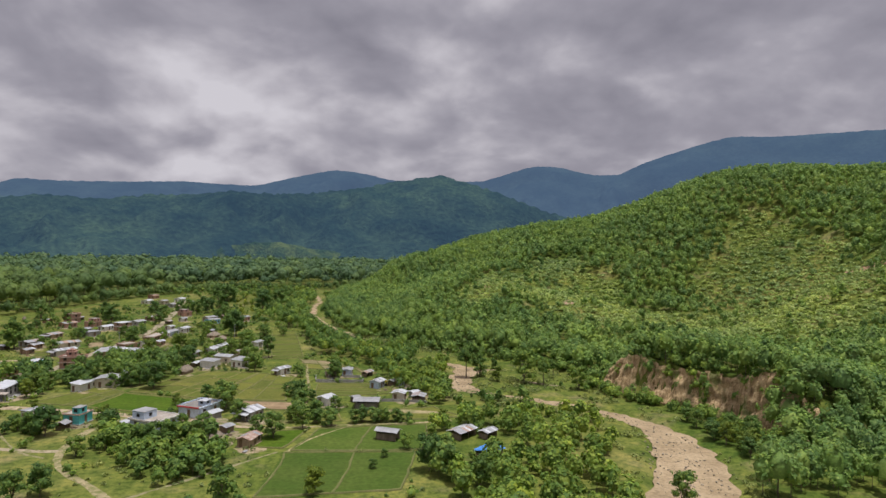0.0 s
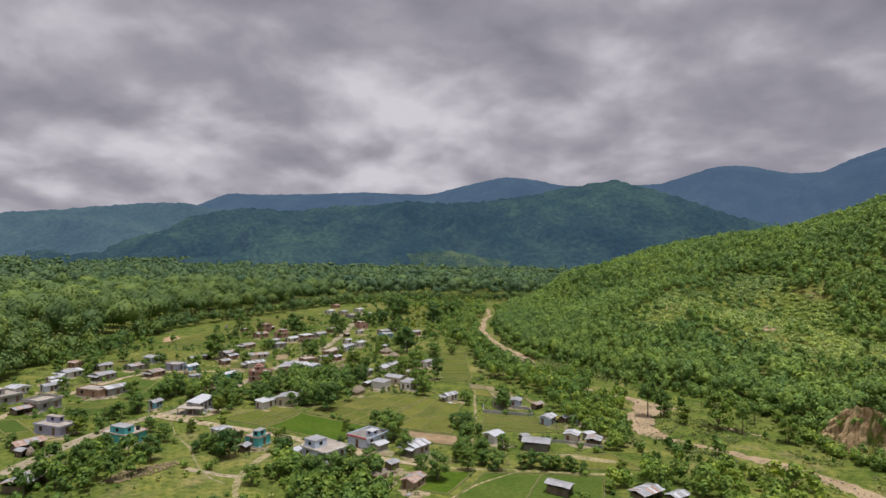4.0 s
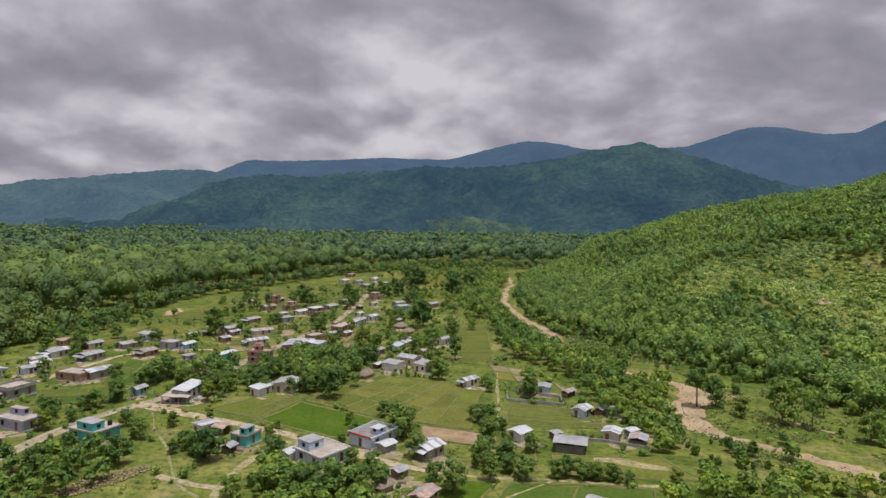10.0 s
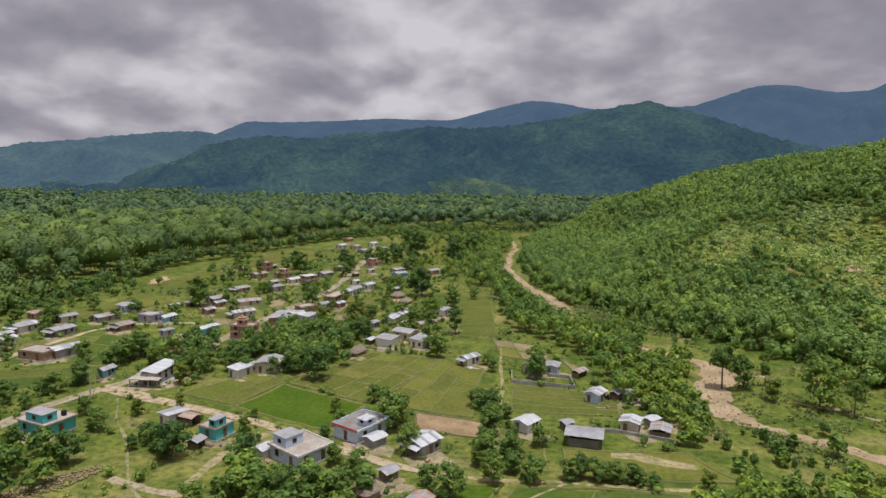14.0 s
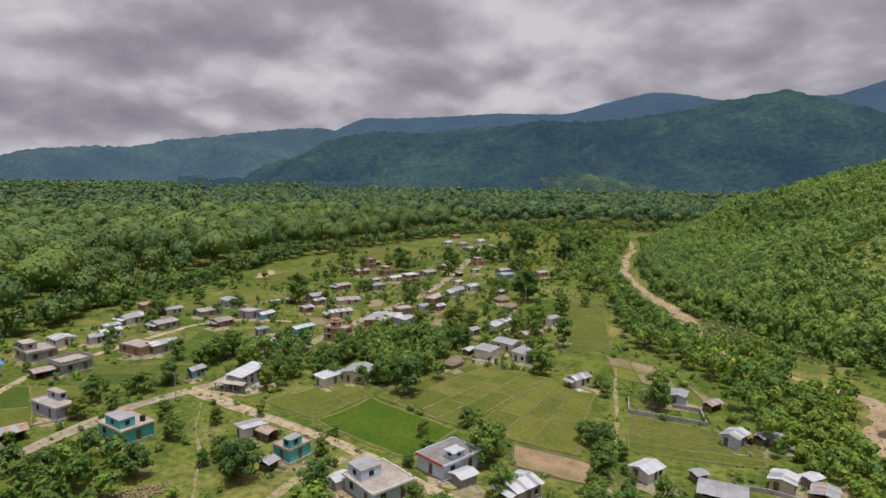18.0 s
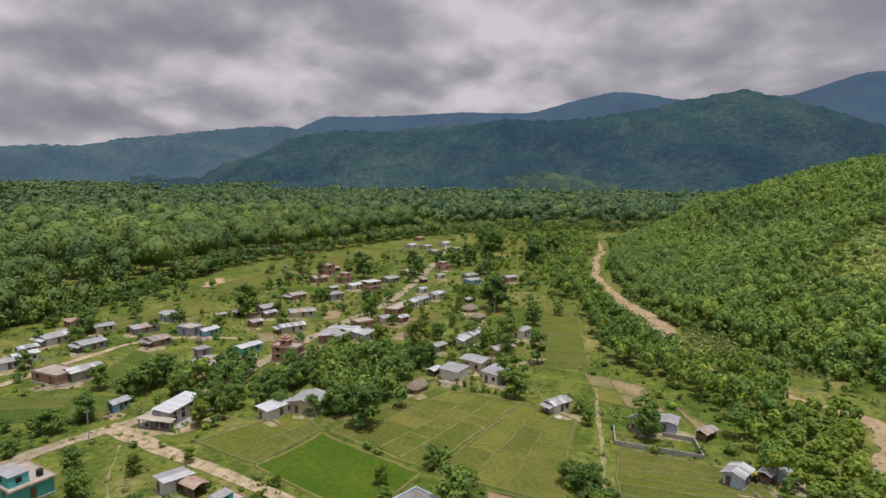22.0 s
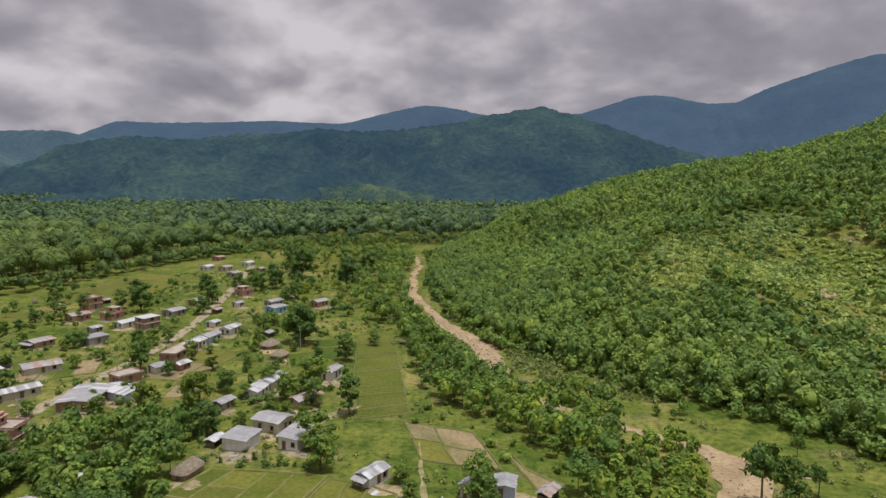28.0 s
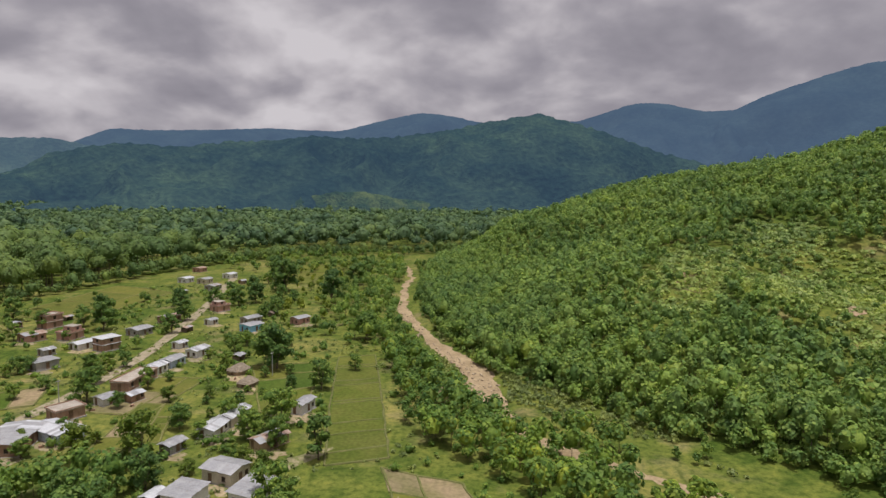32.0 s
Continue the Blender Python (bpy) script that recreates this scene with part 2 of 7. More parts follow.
def ground_mat():
    m, nt, b = base_mat("meadow", 0.95, 0.1)
    big, mid, fine = noise_node(nt, 0.022, 6), noise_node(nt, 0.16, 5), noise_node(nt, 2.2, 4)
    g1 = ramp_node(nt, big.outputs[0], [(0.34, (0.077, 0.111, 0.019)), (0.52, (0.123, 0.143, 0.030)), (0.68, (0.180, 0.174, 0.053))]).outputs[0]
    g2 = ramp_node(nt, mid.outputs[0], [(0.36, (0.55, 0.68, 0.55)), (0.5, (0.95, 0.97, 0.9)), (0.66, (1.32, 1.2, 1.2))]).outputs[0]
    col = mix_node(nt, 0.9, g1, g2, "MULTIPLY")
    bare = noise_node(nt, 0.07, 6)
    f = ramp_node(nt, bare.outputs[0], [(0.57, (0, 0, 0)), (0.72, (0.6, 0.6, 0.6))]).outputs[0]
    col = mix_node(nt, f, col, (0.24, 0.19, 0.10))
    tuft = noise_node(nt, 0.65, 5)
    g4 = ramp_node(nt, tuft.outputs[0], [(0.36, (0.52, 0.62, 0.5)), (0.5, (1.0, 1.0, 1.0)), (0.64, (1.3, 1.22, 1.15))]).outputs[0]
    col = mix_node(nt, 0.8, col, g4, "MULTIPLY")
    g3 = ramp_node(nt, fine.outputs[0], [(0.3, (0.7, 0.72, 0.7)), (0.7, (1.2, 1.2, 1.2))]).outputs[0]
    col = mix_node(nt, 0.8, col, g3, "MULTIPLY")
    nt.links.new(col, b.inputs["Base Color"])
    bump(nt, b, mid.outputs[0], 0.5, 0.4)
    return m


def soil_mat(name, lo, hi, scale=0.5, stones=None, grass=0.0):
    m, nt, b = base_mat(name, 0.95, 0.1)
    n1, n2 = noise_node(nt, scale, 6), noise_node(nt, scale * 9, 4)
    col = ramp_node(nt, n1.outputs[0], [(0.32, lo), (0.66, hi)]).outputs[0]
    g = ramp_node(nt, n2.outputs[0], [(0.3, (0.72, 0.72, 0.72)), (0.7, (1.2, 1.2, 1.2))]).outputs[0]
    col = mix_node(nt, 0.85, col, g, "MULTIPLY")
    info = nt.nodes.new("ShaderNodeObjectInfo")
    col = mix_node(nt, 1.0, col, ramp_node(nt, info.outputs["Random"], [(0.0, (0.84, 0.88, 0.9)), (1.0, (1.16, 1.12, 1.08))]).outputs[0], "MULTIPLY")
    if grass:
        tuft = noise_node(nt, 0.7, 6)
        f = ramp_node(nt, tuft.outputs[0], [(0.66 - grass, (0.75, 0.75, 0.75)), (0.74 - grass, (0, 0, 0))]).outputs[0]
        col = mix_node(nt, f, col, (0.125, 0.145, 0.04))
    if stones:
        v = nt.nodes.new("ShaderNodeTexVoronoi"); v.inputs["Scale"].default_value = 1.3
        nt.links.new(nt.nodes.new("ShaderNodeTexCoord").outputs["Object"], v.inputs[0])
        f = ramp_node(nt, v.outputs["Distance"], [(0.12, (0.3, 0.3, 0.3)), (0.3, (0, 0, 0))]).outputs[0]
        col = mix_node(nt, f, col, stones)
    nt.links.new(col, b.inputs["Base Color"])
    bump(nt, b, n2.outputs[0], 0.5, 0.12)
    return m


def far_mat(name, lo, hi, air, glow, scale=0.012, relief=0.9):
    """Woods on a distant range: part reflected light, part haze, the light of the air in front of it, put in as
    emission.
    """
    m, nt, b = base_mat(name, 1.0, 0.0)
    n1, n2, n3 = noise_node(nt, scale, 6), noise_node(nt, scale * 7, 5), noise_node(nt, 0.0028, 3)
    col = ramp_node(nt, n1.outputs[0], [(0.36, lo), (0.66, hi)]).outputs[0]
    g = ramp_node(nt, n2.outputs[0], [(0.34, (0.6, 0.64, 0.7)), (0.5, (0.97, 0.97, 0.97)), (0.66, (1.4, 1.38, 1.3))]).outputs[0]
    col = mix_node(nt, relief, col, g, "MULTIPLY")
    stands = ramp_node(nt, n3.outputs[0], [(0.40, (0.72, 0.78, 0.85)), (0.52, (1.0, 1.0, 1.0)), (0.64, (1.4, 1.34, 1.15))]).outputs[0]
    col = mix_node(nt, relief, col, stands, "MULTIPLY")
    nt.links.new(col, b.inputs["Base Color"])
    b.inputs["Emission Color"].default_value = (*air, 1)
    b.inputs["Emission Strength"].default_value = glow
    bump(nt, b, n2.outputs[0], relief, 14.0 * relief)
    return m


M_GROUND = ground_mat()
M_ROAD = soil_mat("dirt_road", (0.275, 0.215, 0.140), (0.405, 0.328, 0.222), 0.35, grass=0.29)
M_PATH = soil_mat("footpath", (0.20, 0.18, 0.09), (0.34, 0.28, 0.16), 0.5, grass=0.24)
M_BED = soil_mat("river_gravel", (0.222, 0.168, 0.100), (0.330, 0.258, 0.162), 0.12, stones=(0.27, 0.24, 0.20))
M_YARD = soil_mat("trodden_yard", (0.216, 0.171, 0.099), (0.342, 0.279, 0.180), 0.3, grass=0.27)
M_BARE = soil_mat("ploughed_soil", (0.189, 0.134, 0.077), (0.284, 0.210, 0.126), 0.25)
M_DRYPLOT = soil_mat("dry_plot", (0.165, 0.150, 0.062), (0.285, 0.215, 0.130), 0.12)
M_CLAY = soil_mat("clay", (0.30, 0.195, 0.115), (0.42, 0.30, 0.19), 0.2)


def cliff_mat():
    m, nt, b = base_mat("eroded_earth", 0.95, 0.1)
    runs, beds, grain = noise_node(nt, 1.3, 6, stretch=(1, 1, 0.22)), noise_node(nt, 0.30, 5, stretch=(0.5, 0.5, 2.0)), noise_node(nt, 3.5, 5)
    col = ramp_node(nt, runs.outputs[0], [(0.30, (0.20, 0.150, 0.085)), (0.46, (0.42, 0.305, 0.170)), (0.68, (0.56, 0.440, 0.265))]).outputs[0]
    col = mix_node(nt, 0.8, col, ramp_node(nt, beds.outputs[0], [(0.35, (0.72, 0.66, 0.62)), (0.65, (1.15, 1.10, 1.02))]).outputs[0], "MULTIPLY")
    col = mix_node(nt, 0.8, col, ramp_node(nt, grain.outputs[0], [(0.3, (0.68, 0.68, 0.68)), (0.7, (1.25, 1.25, 1.25))]).outputs[0], "MULTIPLY")
    moss = noise_node(nt, 0.22, 5)
    col = mix_node(nt, ramp_node(nt, moss.outputs[0], [(0.56, (0, 0, 0)), (0.66, (0.8, 0.8, 0.8))]).outputs[0], col, (0.13, 0.16, 0.05))
    nt.links.new(col, b.inputs["Base Color"])
    bump(nt, b, grain.outputs[0], 0.8, 0.5)
    return m


M_CLIFF = cliff_mat()
M_STONE = soil_mat("river_stone", (0.26, 0.205, 0.145), (0.42, 0.345, 0.25), 0.8)
M_RUBBLE = soil_mat("rubble_stone", (0.22, 0.16, 0.09), (0.40, 0.30, 0.18), 1.5)
M_BUND = soil_mat("field_bund", (0.120, 0.138, 0.040), (0.185, 0.172, 0.068), 0.5)
M_PADDY = soil_mat("young_rice", (0.042, 0.084, 0.006), (0.068, 0.106, 0.010), 0.10)
M_PADDY4 = soil_mat("ripe_bright_rice", (0.054, 0.092, 0.013), (0.077, 0.108, 0.019), 0.10)
M_PADDY2 = soil_mat("pale_rice", (0.086, 0.110, 0.017), (0.124, 0.131, 0.028), 0.12)
M_PADDY3 = soil_mat("olive_rice", (0.098, 0.113, 0.021), (0.139, 0.137, 0.032), 0.12)
M_BARK = surface("bark", (0.10, 0.075, 0.05), (0.20, 0.16, 0.12), 1.2, 0.9)
M_LEAF = foliage("broad_leaves", (0.096, 0.176, 0.039), (0.158, 0.251, 0.051), (0.248, 0.328, 0.066))
M_LEAF_DARK = foliage("dark_leaves", (0.071, 0.138, 0.036), (0.110, 0.192, 0.044), (0.168, 0.251, 0.055))
M_LEAF_YEL = foliage("yellow_green_leaves", (0.110, 0.165, 0.024), (0.165, 0.225, 0.030), (0.230, 0.280, 0.042))
M_SAL = foliage("sal_forest_leaves", (0.094, 0.156, 0.046), (0.113, 0.179, 0.049), (0.145, 0.206, 0.052), vary=0.0, clump=0.16, clump_scale=0.11, differ=0.85, trans=0.2, grain=0.45)
M_TEAK = foliage("teak_leaves", (0.117, 0.212, 0.055), (0.174, 0.275, 0.069), (0.253, 0.347, 0.084), vary=0.0, clump=0.30, clump_scale=0.13, differ=0.4)
# far copy of M_SAL, darker and bluer: haze put into the leaf colour
M_SAL_HAZED = foliage("hazed_sal_leaves", (0.072, 0.131, 0.060), (0.086, 0.148, 0.063), (0.107, 0.168, 0.066), vary=0.0, clump=0.16, clump_scale=0.09, differ=0.85, trans=0.2, grain=0.4)
M_SHRUB = foliage("hill_shrubs", (0.235, 0.330, 0.095), (0.310, 0.400, 0.115), (0.395, 0.455, 0.165), vary=0.0, differ=0.4)
M_REED = foliage("bank_reeds", (0.150, 0.190, 0.060), (0.215, 0.265, 0.085), (0.300, 0.340, 0.125), vary=0.0, differ=0.4)

W_WHITE = surface("whitewash", (0.640, 0.622, 0.585), (0.770, 0.760, 0.730), 0.5, 0.85, dirt=(0.38, 0.34, 0.28))
W_CREAM = surface("cream_plaster", (0.50, 0.44, 0.34), (0.64, 0.58, 0.47), 0.5, 0.85, dirt=(0.3, 0.25, 0.19))
W_GREY = surface("grey_cement", (0.26, 0.25, 0.24), (0.40, 0.385, 0.365), 0.6, 0.9, dirt=(0.16, 0.15, 0.13))
W_TEAL = surface("teal_paint", (0.094, 0.425, 0.439), (0.138, 0.537, 0.537), 0.4, 0.6, dirt=(0.10, 0.25, 0.25))
W_BLUE = surface("sky_blue_paint", (0.196, 0.460, 0.667), (0.276, 0.575, 0.782), 0.4, 0.6, dirt=(0.15, 0.28, 0.36))
W_PALEBLUE = surface("pale_blue_paint", (0.483, 0.575, 0.708), (0.621, 0.701, 0.814), 0.4, 0.7, dirt=(0.30, 0.32, 0.34))
W_LILAC = surface("lilac_paint", (0.330, 0.330, 0.462), (0.440, 0.429, 0.550), 0.4, 0.7, dirt=(0.22, 0.21, 0.24))
W_PINK = surface("brick_pink_wash", (0.40, 0.225, 0.175), (0.50, 0.30, 0.24), 0.5, 0.85, dirt=(0.26, 0.13, 0.09))
W_BRICK = surface("raw_brick", (0.30, 0.18, 0.12), (0.42, 0.28, 0.20), 0.7, 0.92, dirt=(0.2, 0.14, 0.10))
W_MUD = surface("mud_plaster", (0.30, 0.22, 0.14), (0.42, 0.32, 0.22), 0.6, 0.95, dirt=(0.2, 0.14, 0.09))
W_WOOD = surface("weathered_planks", (0.15, 0.11, 0.08), (0.27, 0.21, 0.15), 1.0, 0.9, stretch=(1, 1, 0.2))
W_RED = surface("red_paint", (0.48, 0.045, 0.05), (0.60, 0.07, 0.07), 0.5, 0.6)
R_TIN = surface("galvanised_sheet", (0.288, 0.288, 0.295), (0.403, 0.403, 0.410), 0.5, 0.45, dirt=(0.27, 0.22, 0.18), spec=0.5, metal=0.25)
R_BRIGHT = surface("new_bright_sheet", (0.480, 0.488, 0.504), (0.592, 0.600, 0.616), 0.5, 0.4, spec=0.5, metal=0.2)
R_RUST = surface("rusty_sheet", (0.24, 0.13, 0.085), (0.42, 0.34, 0.29), 0.8, 0.7, dirt=(0.22, 0.09, 0.05))
R_BLUE = surface("blue_sheet", (0.05, 0.19, 0.50), (0.08, 0.26, 0.62), 0.6, 0.5)
R_CONC = surface("roof_cement", (0.286, 0.244, 0.202), (0.403, 0.361, 0.311), 0.35, 0.9, dirt=(0.24, 0.20, 0.16))
R_OLDCONC = surface("old_dark_roof_cement", (0.17, 0.155, 0.14), (0.27, 0.25, 0.225), 0.35, 0.9, dirt=(0.10, 0.09, 0.08))
R_THATCH = surface("thatch", (0.16, 0.125, 0.09), (0.30, 0.25, 0.19), 1.2, 0.98, stretch=(1, 1, 3))
M_DARK = surface("dark_opening", (0.012, 0.012, 0.012), (0.03, 0.028, 0.025), 1.0, 0.8)
M_FRAME = surface("window_frame_wood", (0.16, 0.10, 0.06), (0.24, 0.16, 0.10), 1.0, 0.7)
M_DOOR = surface("door_wood", (0.13, 0.08, 0.05), (0.22, 0.14, 0.09), 1.0, 0.7)
M_TANK = surface("black_plastic", (0.015, 0.015, 0.016), (0.03, 0.03, 0.03), 1.0, 0.5)
M_POLE = surface("pole_cement", (0.34, 0.33, 0.31), (0.46, 0.45, 0.43), 1.0, 0.9)
M_YELLOW = surface("yellow_paint", (0.60, 0.36, 0.02), (0.70, 0.44, 0.04), 0.6, 0.5)


# ---- small mesh helpers ----
def part(name, bm, material, parent, label=""):
    me = bpy.data.meshes.new(name)
    bm.to_mesh(me)
    bm.free()
    me.materials.append(material)
    ob = new(name, me)
    ob.parent = parent
    return tagged(ob, label)


def mesh_ob(name, verts, faces, material, parent=None, smooth=False):
    me = bpy.data.meshes.new(name)
    v = np.asarray(verts, np.float32)
    f = np.asarray(faces, np.int32)
    me.vertices.add(len(v)); me.vertices.foreach_set("co", v.ravel())
    k = f.shape[1]
    me.loops.add(f.size); me.loops.foreach_set("vertex_index", f.ravel())
    me.polygons.add(len(f)); me.polygons.foreach_set("loop_start", np.arange(0, f.size, k, dtype=np.int32))
    if smooth:
        me.polygons.foreach_set("use_smooth", np.ones(len(f), bool))
    me.update(calc_edges=True)
    me.materials.append(material)
    ob = new(name, me)
    ob.parent = parent
    return ob


def box(bm, x0, y0, z0, x1, y1, z1):
    v = [bm.verts.new(p) for p in ((x0, y0, z0), (x1, y0, z0), (x1, y1, z0), (x0, y1, z0), (x0, y0, z1), (x1, y0, z1), (x1, y1, z1), (x0, y1, z1))]
    for f in ((3, 2, 1, 0), (4, 5, 6, 7), (0, 1, 5, 4), (1, 2, 6, 5), (2, 3, 7, 6), (3, 0, 4, 7)):
        bm.faces.new([v[i] for i in f])
    return bm


def box_part(name, dims, material, parent, label="", round_off=0.0):
    bm = box(bmesh.new(), *dims)
    if round_off:
        bmesh.ops.bevel(bm, geom=bm.edges[:], offset=round_off, segments=1, affect="EDGES")
    return part(name, bm, material, parent, label)


def thing(name, x, y, ang, label, category, group="", z=0.0):
    ob = new(name)
    ob.empty_display_size = 0.5
    ob.matrix_basis = pose(x, y, z, 0, 0, ang)
    return tagged(ob, label, category, group)


# ---- ground ----
def lerp(v, xs, ys):
    return np.interp(v, xs, ys)


FOOT_Y = (60, 140, 160, 181, 200, 216, 245, 270, 290, 328, 350, 400, 450, 500, 560, 800)
FOOT_X = (122, 114, 117, 113, 100, 94, 76, 64, 46, 24, 8, -6, -18, -24, -30, -32)
RIVER_Y = (-140, 0, 60, 95, 121, 145, 160, 176, 188, 201, 208, 216, 226, 236, 246, 255, 262, 270, 276, 284, 292, 310, 330, 345, 365, 384, 412, 449, 470, 482, 520, 558, 640)
RIVER_X = (20, 44, 60, 70, 79, 89, 93, 90, 82, 68, 55, 43, 39.5, 41, 44.5, 48, 45.5, 38, 29, 18, 9, -0.5, -4, -5, -13, -21, -31, -41, -43, -44, -48, -47, -60)
RIVER_W = (20, 22, 22, 22, 20, 17, 13, 8, 7, 8, 9, 10, 10.5, 8.5, 10, 12, 9, 6, 5, 5, 6, 7, 11, 10, 8, 6.5, 6, 5.5, 5, 4.5, 4, 4, 4)


def fbm(x, y, seed=0, octaves=4):
    """Smooth value noise in about -1..1, on arrays."""
    out, amp = np.zeros(np.broadcast(x, y).shape), 1.0
    for o in range(octaves):
        rs = np.random.RandomState(seed + o)
        tab = rs.rand(64, 64) * 2 - 1
        xi, yi = np.floor(x).astype(int), np.floor(y).astype(int)
        fx, fy = x - xi, y - yi
        fx, fy = fx * fx * (3 - 2 * fx), fy * fy * (3 - 2 * fy)
        g = lambda a, b: tab[(xi + a) % 64, (yi + b) % 64]
        out = out + amp * ((g(0, 0) * (1 - fx) + g(1, 0) * fx) * (1 - fy) + (g(0, 1) * (1 - fx) + g(1, 1) * fx) * fy)
        x, y, amp = x * 2.03 + 7.3, y * 2.03 + 3.1, amp * 0.5
    return out


# swells (+) and hollows (-) of the hillside, every 70 m north and east of (10, 260)
SWELL = ((-2, -5, -6, -5, -2, 0, 0),
         (4, 4, -9, -15, -5, -1, 0),
         (5, 9, -12, -20, -3, -2, -3),
         (-5, -2, 1, -1, 13, 5, -9),
         (-1, -2, 8, -1, 2, 10, -7),
         (11, 8, -4, 4, -7, 3, -2),
         (-1, 7, -6, 12, 5, 1, 0))


def hill(x, y):
    """The wooded hill east of the river: rises from its foot to a ridge, with a hollow in its flank, and falls off behind its crest."""
    s = np.maximum(x - lerp(y, FOOT_Y, FOOT_X), 0)
    h = 0.31 * s * (1 - np.exp(-s / 40.0))
    h = h / (1 + (h / 160) ** 4) ** 0.25
    h = h + np.minimum(s / 60, 1) * 5.0 * fbm(x / 70, y / 70, 3, 3)
    beyond = (x - 76) * 0.5 + (y - 715) * 0.867
    h = h - 0.42 * np.logaddexp(0, beyond / 18) * 18
    h = np.maximum(h - 0.1 * np.maximum(70 - y, 0), 0)
    form = np.zeros(np.broadcast(x, y).shape)
    for j, row in enumerate(SWELL):
        for i, a in enumerate(row):
            form = form + a * np.exp(-((x - 10 - 70 * i) ** 2 + (y - 260 - 70 * j) ** 2) / 7688)
    return np.maximum(h + np.clip(s / 45, 0, 1) ** 1.5 * form, 0)


CLIFF_Y, CLIFF_X = (146, 158, 170, 181, 193, 206, 220), (125, 122, 120, 114, 106, 99, 94)


def bluff(x, y):
    """The eroded bank: a step in the hill's foot."""
    up = np.clip((x - lerp(y, CLIFF_Y, CLIFF_X) - 1.5) / 3.0, 0, 1)
    along = np.clip((y - 142) / 12, 0, 1) * np.clip((226 - y) / 14, 0, 1)
    back = np.clip(1 - (x - 130) / 70, 0, 1)
    return 13.0 * up * along * back


def river_cut(x, y):
    d = np.abs(x - lerp(y, RIVER_Y, RIVER_X)) - lerp(y, RIVER_Y, RIVER_W) * 0.5
    return -1.1 * np.clip(1 - d / 3.0, 0, 1) * np.clip((660 - y) / 60, 0, 1)


def height(x, y):
    x, y = np.asarray(x, float), np.asarray(y, float)
    far = np.clip((np.hypot(x, y) - 700) / 700, 0, 1)
    roll = 0.25 * fbm(x / 26, y / 26, 11, 3) * np.clip((np.abs(x + 60) - 30) / 100, 0.15, 1)
    return np.maximum(hill(x, y), bluff(x, y)) + river_cut(x, y) + roll * (1 + 6 * far) + 14 * far ** 2


def grid_lines(a, b, c, d, fine, coarse):
    """Grid positions from a to d, fine between b and c."""
    left = b - np.geomspace(coarse, b - a + coarse, 34)[::-1] + coarse
    right = c + np.geomspace(coarse, d - c + coarse, 46) - coarse
    return np.unique(np.round(np.concatenate([left, np.arange(b, c, fine), right]), 2))


gx = grid_lines(-4200, -250, 230, 4200, 2.4, 5)
gy = grid_lines(-1500, 80, 620, 4400, 2.6, 5)
GX, GY = np.meshgrid(gx, gy)
gv = np.stack([GX, GY, height(GX, GY)], -1).reshape(-1, 3)
ni, nj = len(gy), len(gx)
idx = np.arange(ni * nj).reshape(ni, nj)
gf = np.stack([idx[:-1, :-1], idx[:-1, 1:], idx[1:, 1:], idx[1:, :-1]], -1).reshape(-1, 4)
ground = mesh_ob("ground", gv, gf, M_GROUND, smooth=True)
tagged(ground, "green valley floor of grass and scrub rising into hills", "ground", kind="structure")


def ribbon(name, pts, width, z, material, label, category, step=2.0, wob=0.35, seed=1, kind="structure", crown=0.0):
    """A strip along a polyline, with uneven edges; width a number or one per point."""
    p = np.array(pts, float)
    seg = np.hypot(*np.diff(p, axis=0).T)
    s = np.r_[0, np.cumsum(seg)]
    k = max(int(s[-1] / step), 3)
    u = np.linspace(0, s[-1], k)
    x, y = np.interp(u, s, p[:, 0]), np.interp(u, s, p[:, 1])
    for _ in range(3):
        x[1:-1] = (x[:-2] + 2 * x[1:-1] + x[2:]) / 4
        y[1:-1] = (y[:-2] + 2 * y[1:-1] + y[2:]) / 4
    w = np.interp(u, s, np.broadcast_to(width, len(p))) / 2
    tx, ty = np.gradient(x), np.gradient(y)
    ln = np.hypot(tx, ty)
    nx, ny = -ty / ln, tx / ln
    a = w + wob * fbm(u / 5, u * 0 + seed, seed, 3)
    b = w + wob * fbm(u / 5, u * 0 + seed + 9, seed + 5, 3)
    cols = []
    for f in (-1.0, -0.5, 0.0, 0.5, 1.0):
        e = np.where(f < 0, a, b) * f
        cx, cy = x + nx * e, y + ny * e
        zz = z(cx, cy) if callable(z) else np.full(k, z)
        cols.append(np.stack([cx, cy, zz + crown * (1 - f * f) - (0.12 if abs(f) == 1 else 0)], -1))
    v = np.stack(cols, 1).reshape(-1, 3)
    ii = np.arange(k * 5).reshape(k, 5)
    f = np.stack([ii[:-1, :-1], ii[1:, :-1], ii[1:, 1:], ii[:-1, 1:]], -1).reshape(-1, 4)[:, ::-1]
    ob = mesh_ob(name, v, f, material, smooth=True)
    return tagged(ob, label, category, kind=kind)


def on_ground(lift):
    return lambda x, y: height(x, y) + lift


ribbon("riverbed", list(zip(RIVER_X, RIVER_Y)), RIVER_W, lambda x, y: height(x, y) * 0 - 0.72 + 0.16 * fbm(x / 4, y / 4, 21, 3), M_BED,
       "pale dry riverbed of gravel and sand winding past the village", "riverbed", step=2.5, wob=1.6, seed=4)
ribbon("riverbed", [(47, 254), (54, 253), (61, 250.5)], [9, 6, 2], on_ground(0.16), M_BED, "tongue of pale gravel beside the river bend", "riverbed", wob=1.0, seed=10)
ribbon("riverbed", [(66, 230), (71, 226), (77, 222)], [3, 4, 2], on_ground(0.16), M_BED, "side arm of pale gravel in scrub", "riverbed", wob=1.2, seed=8)
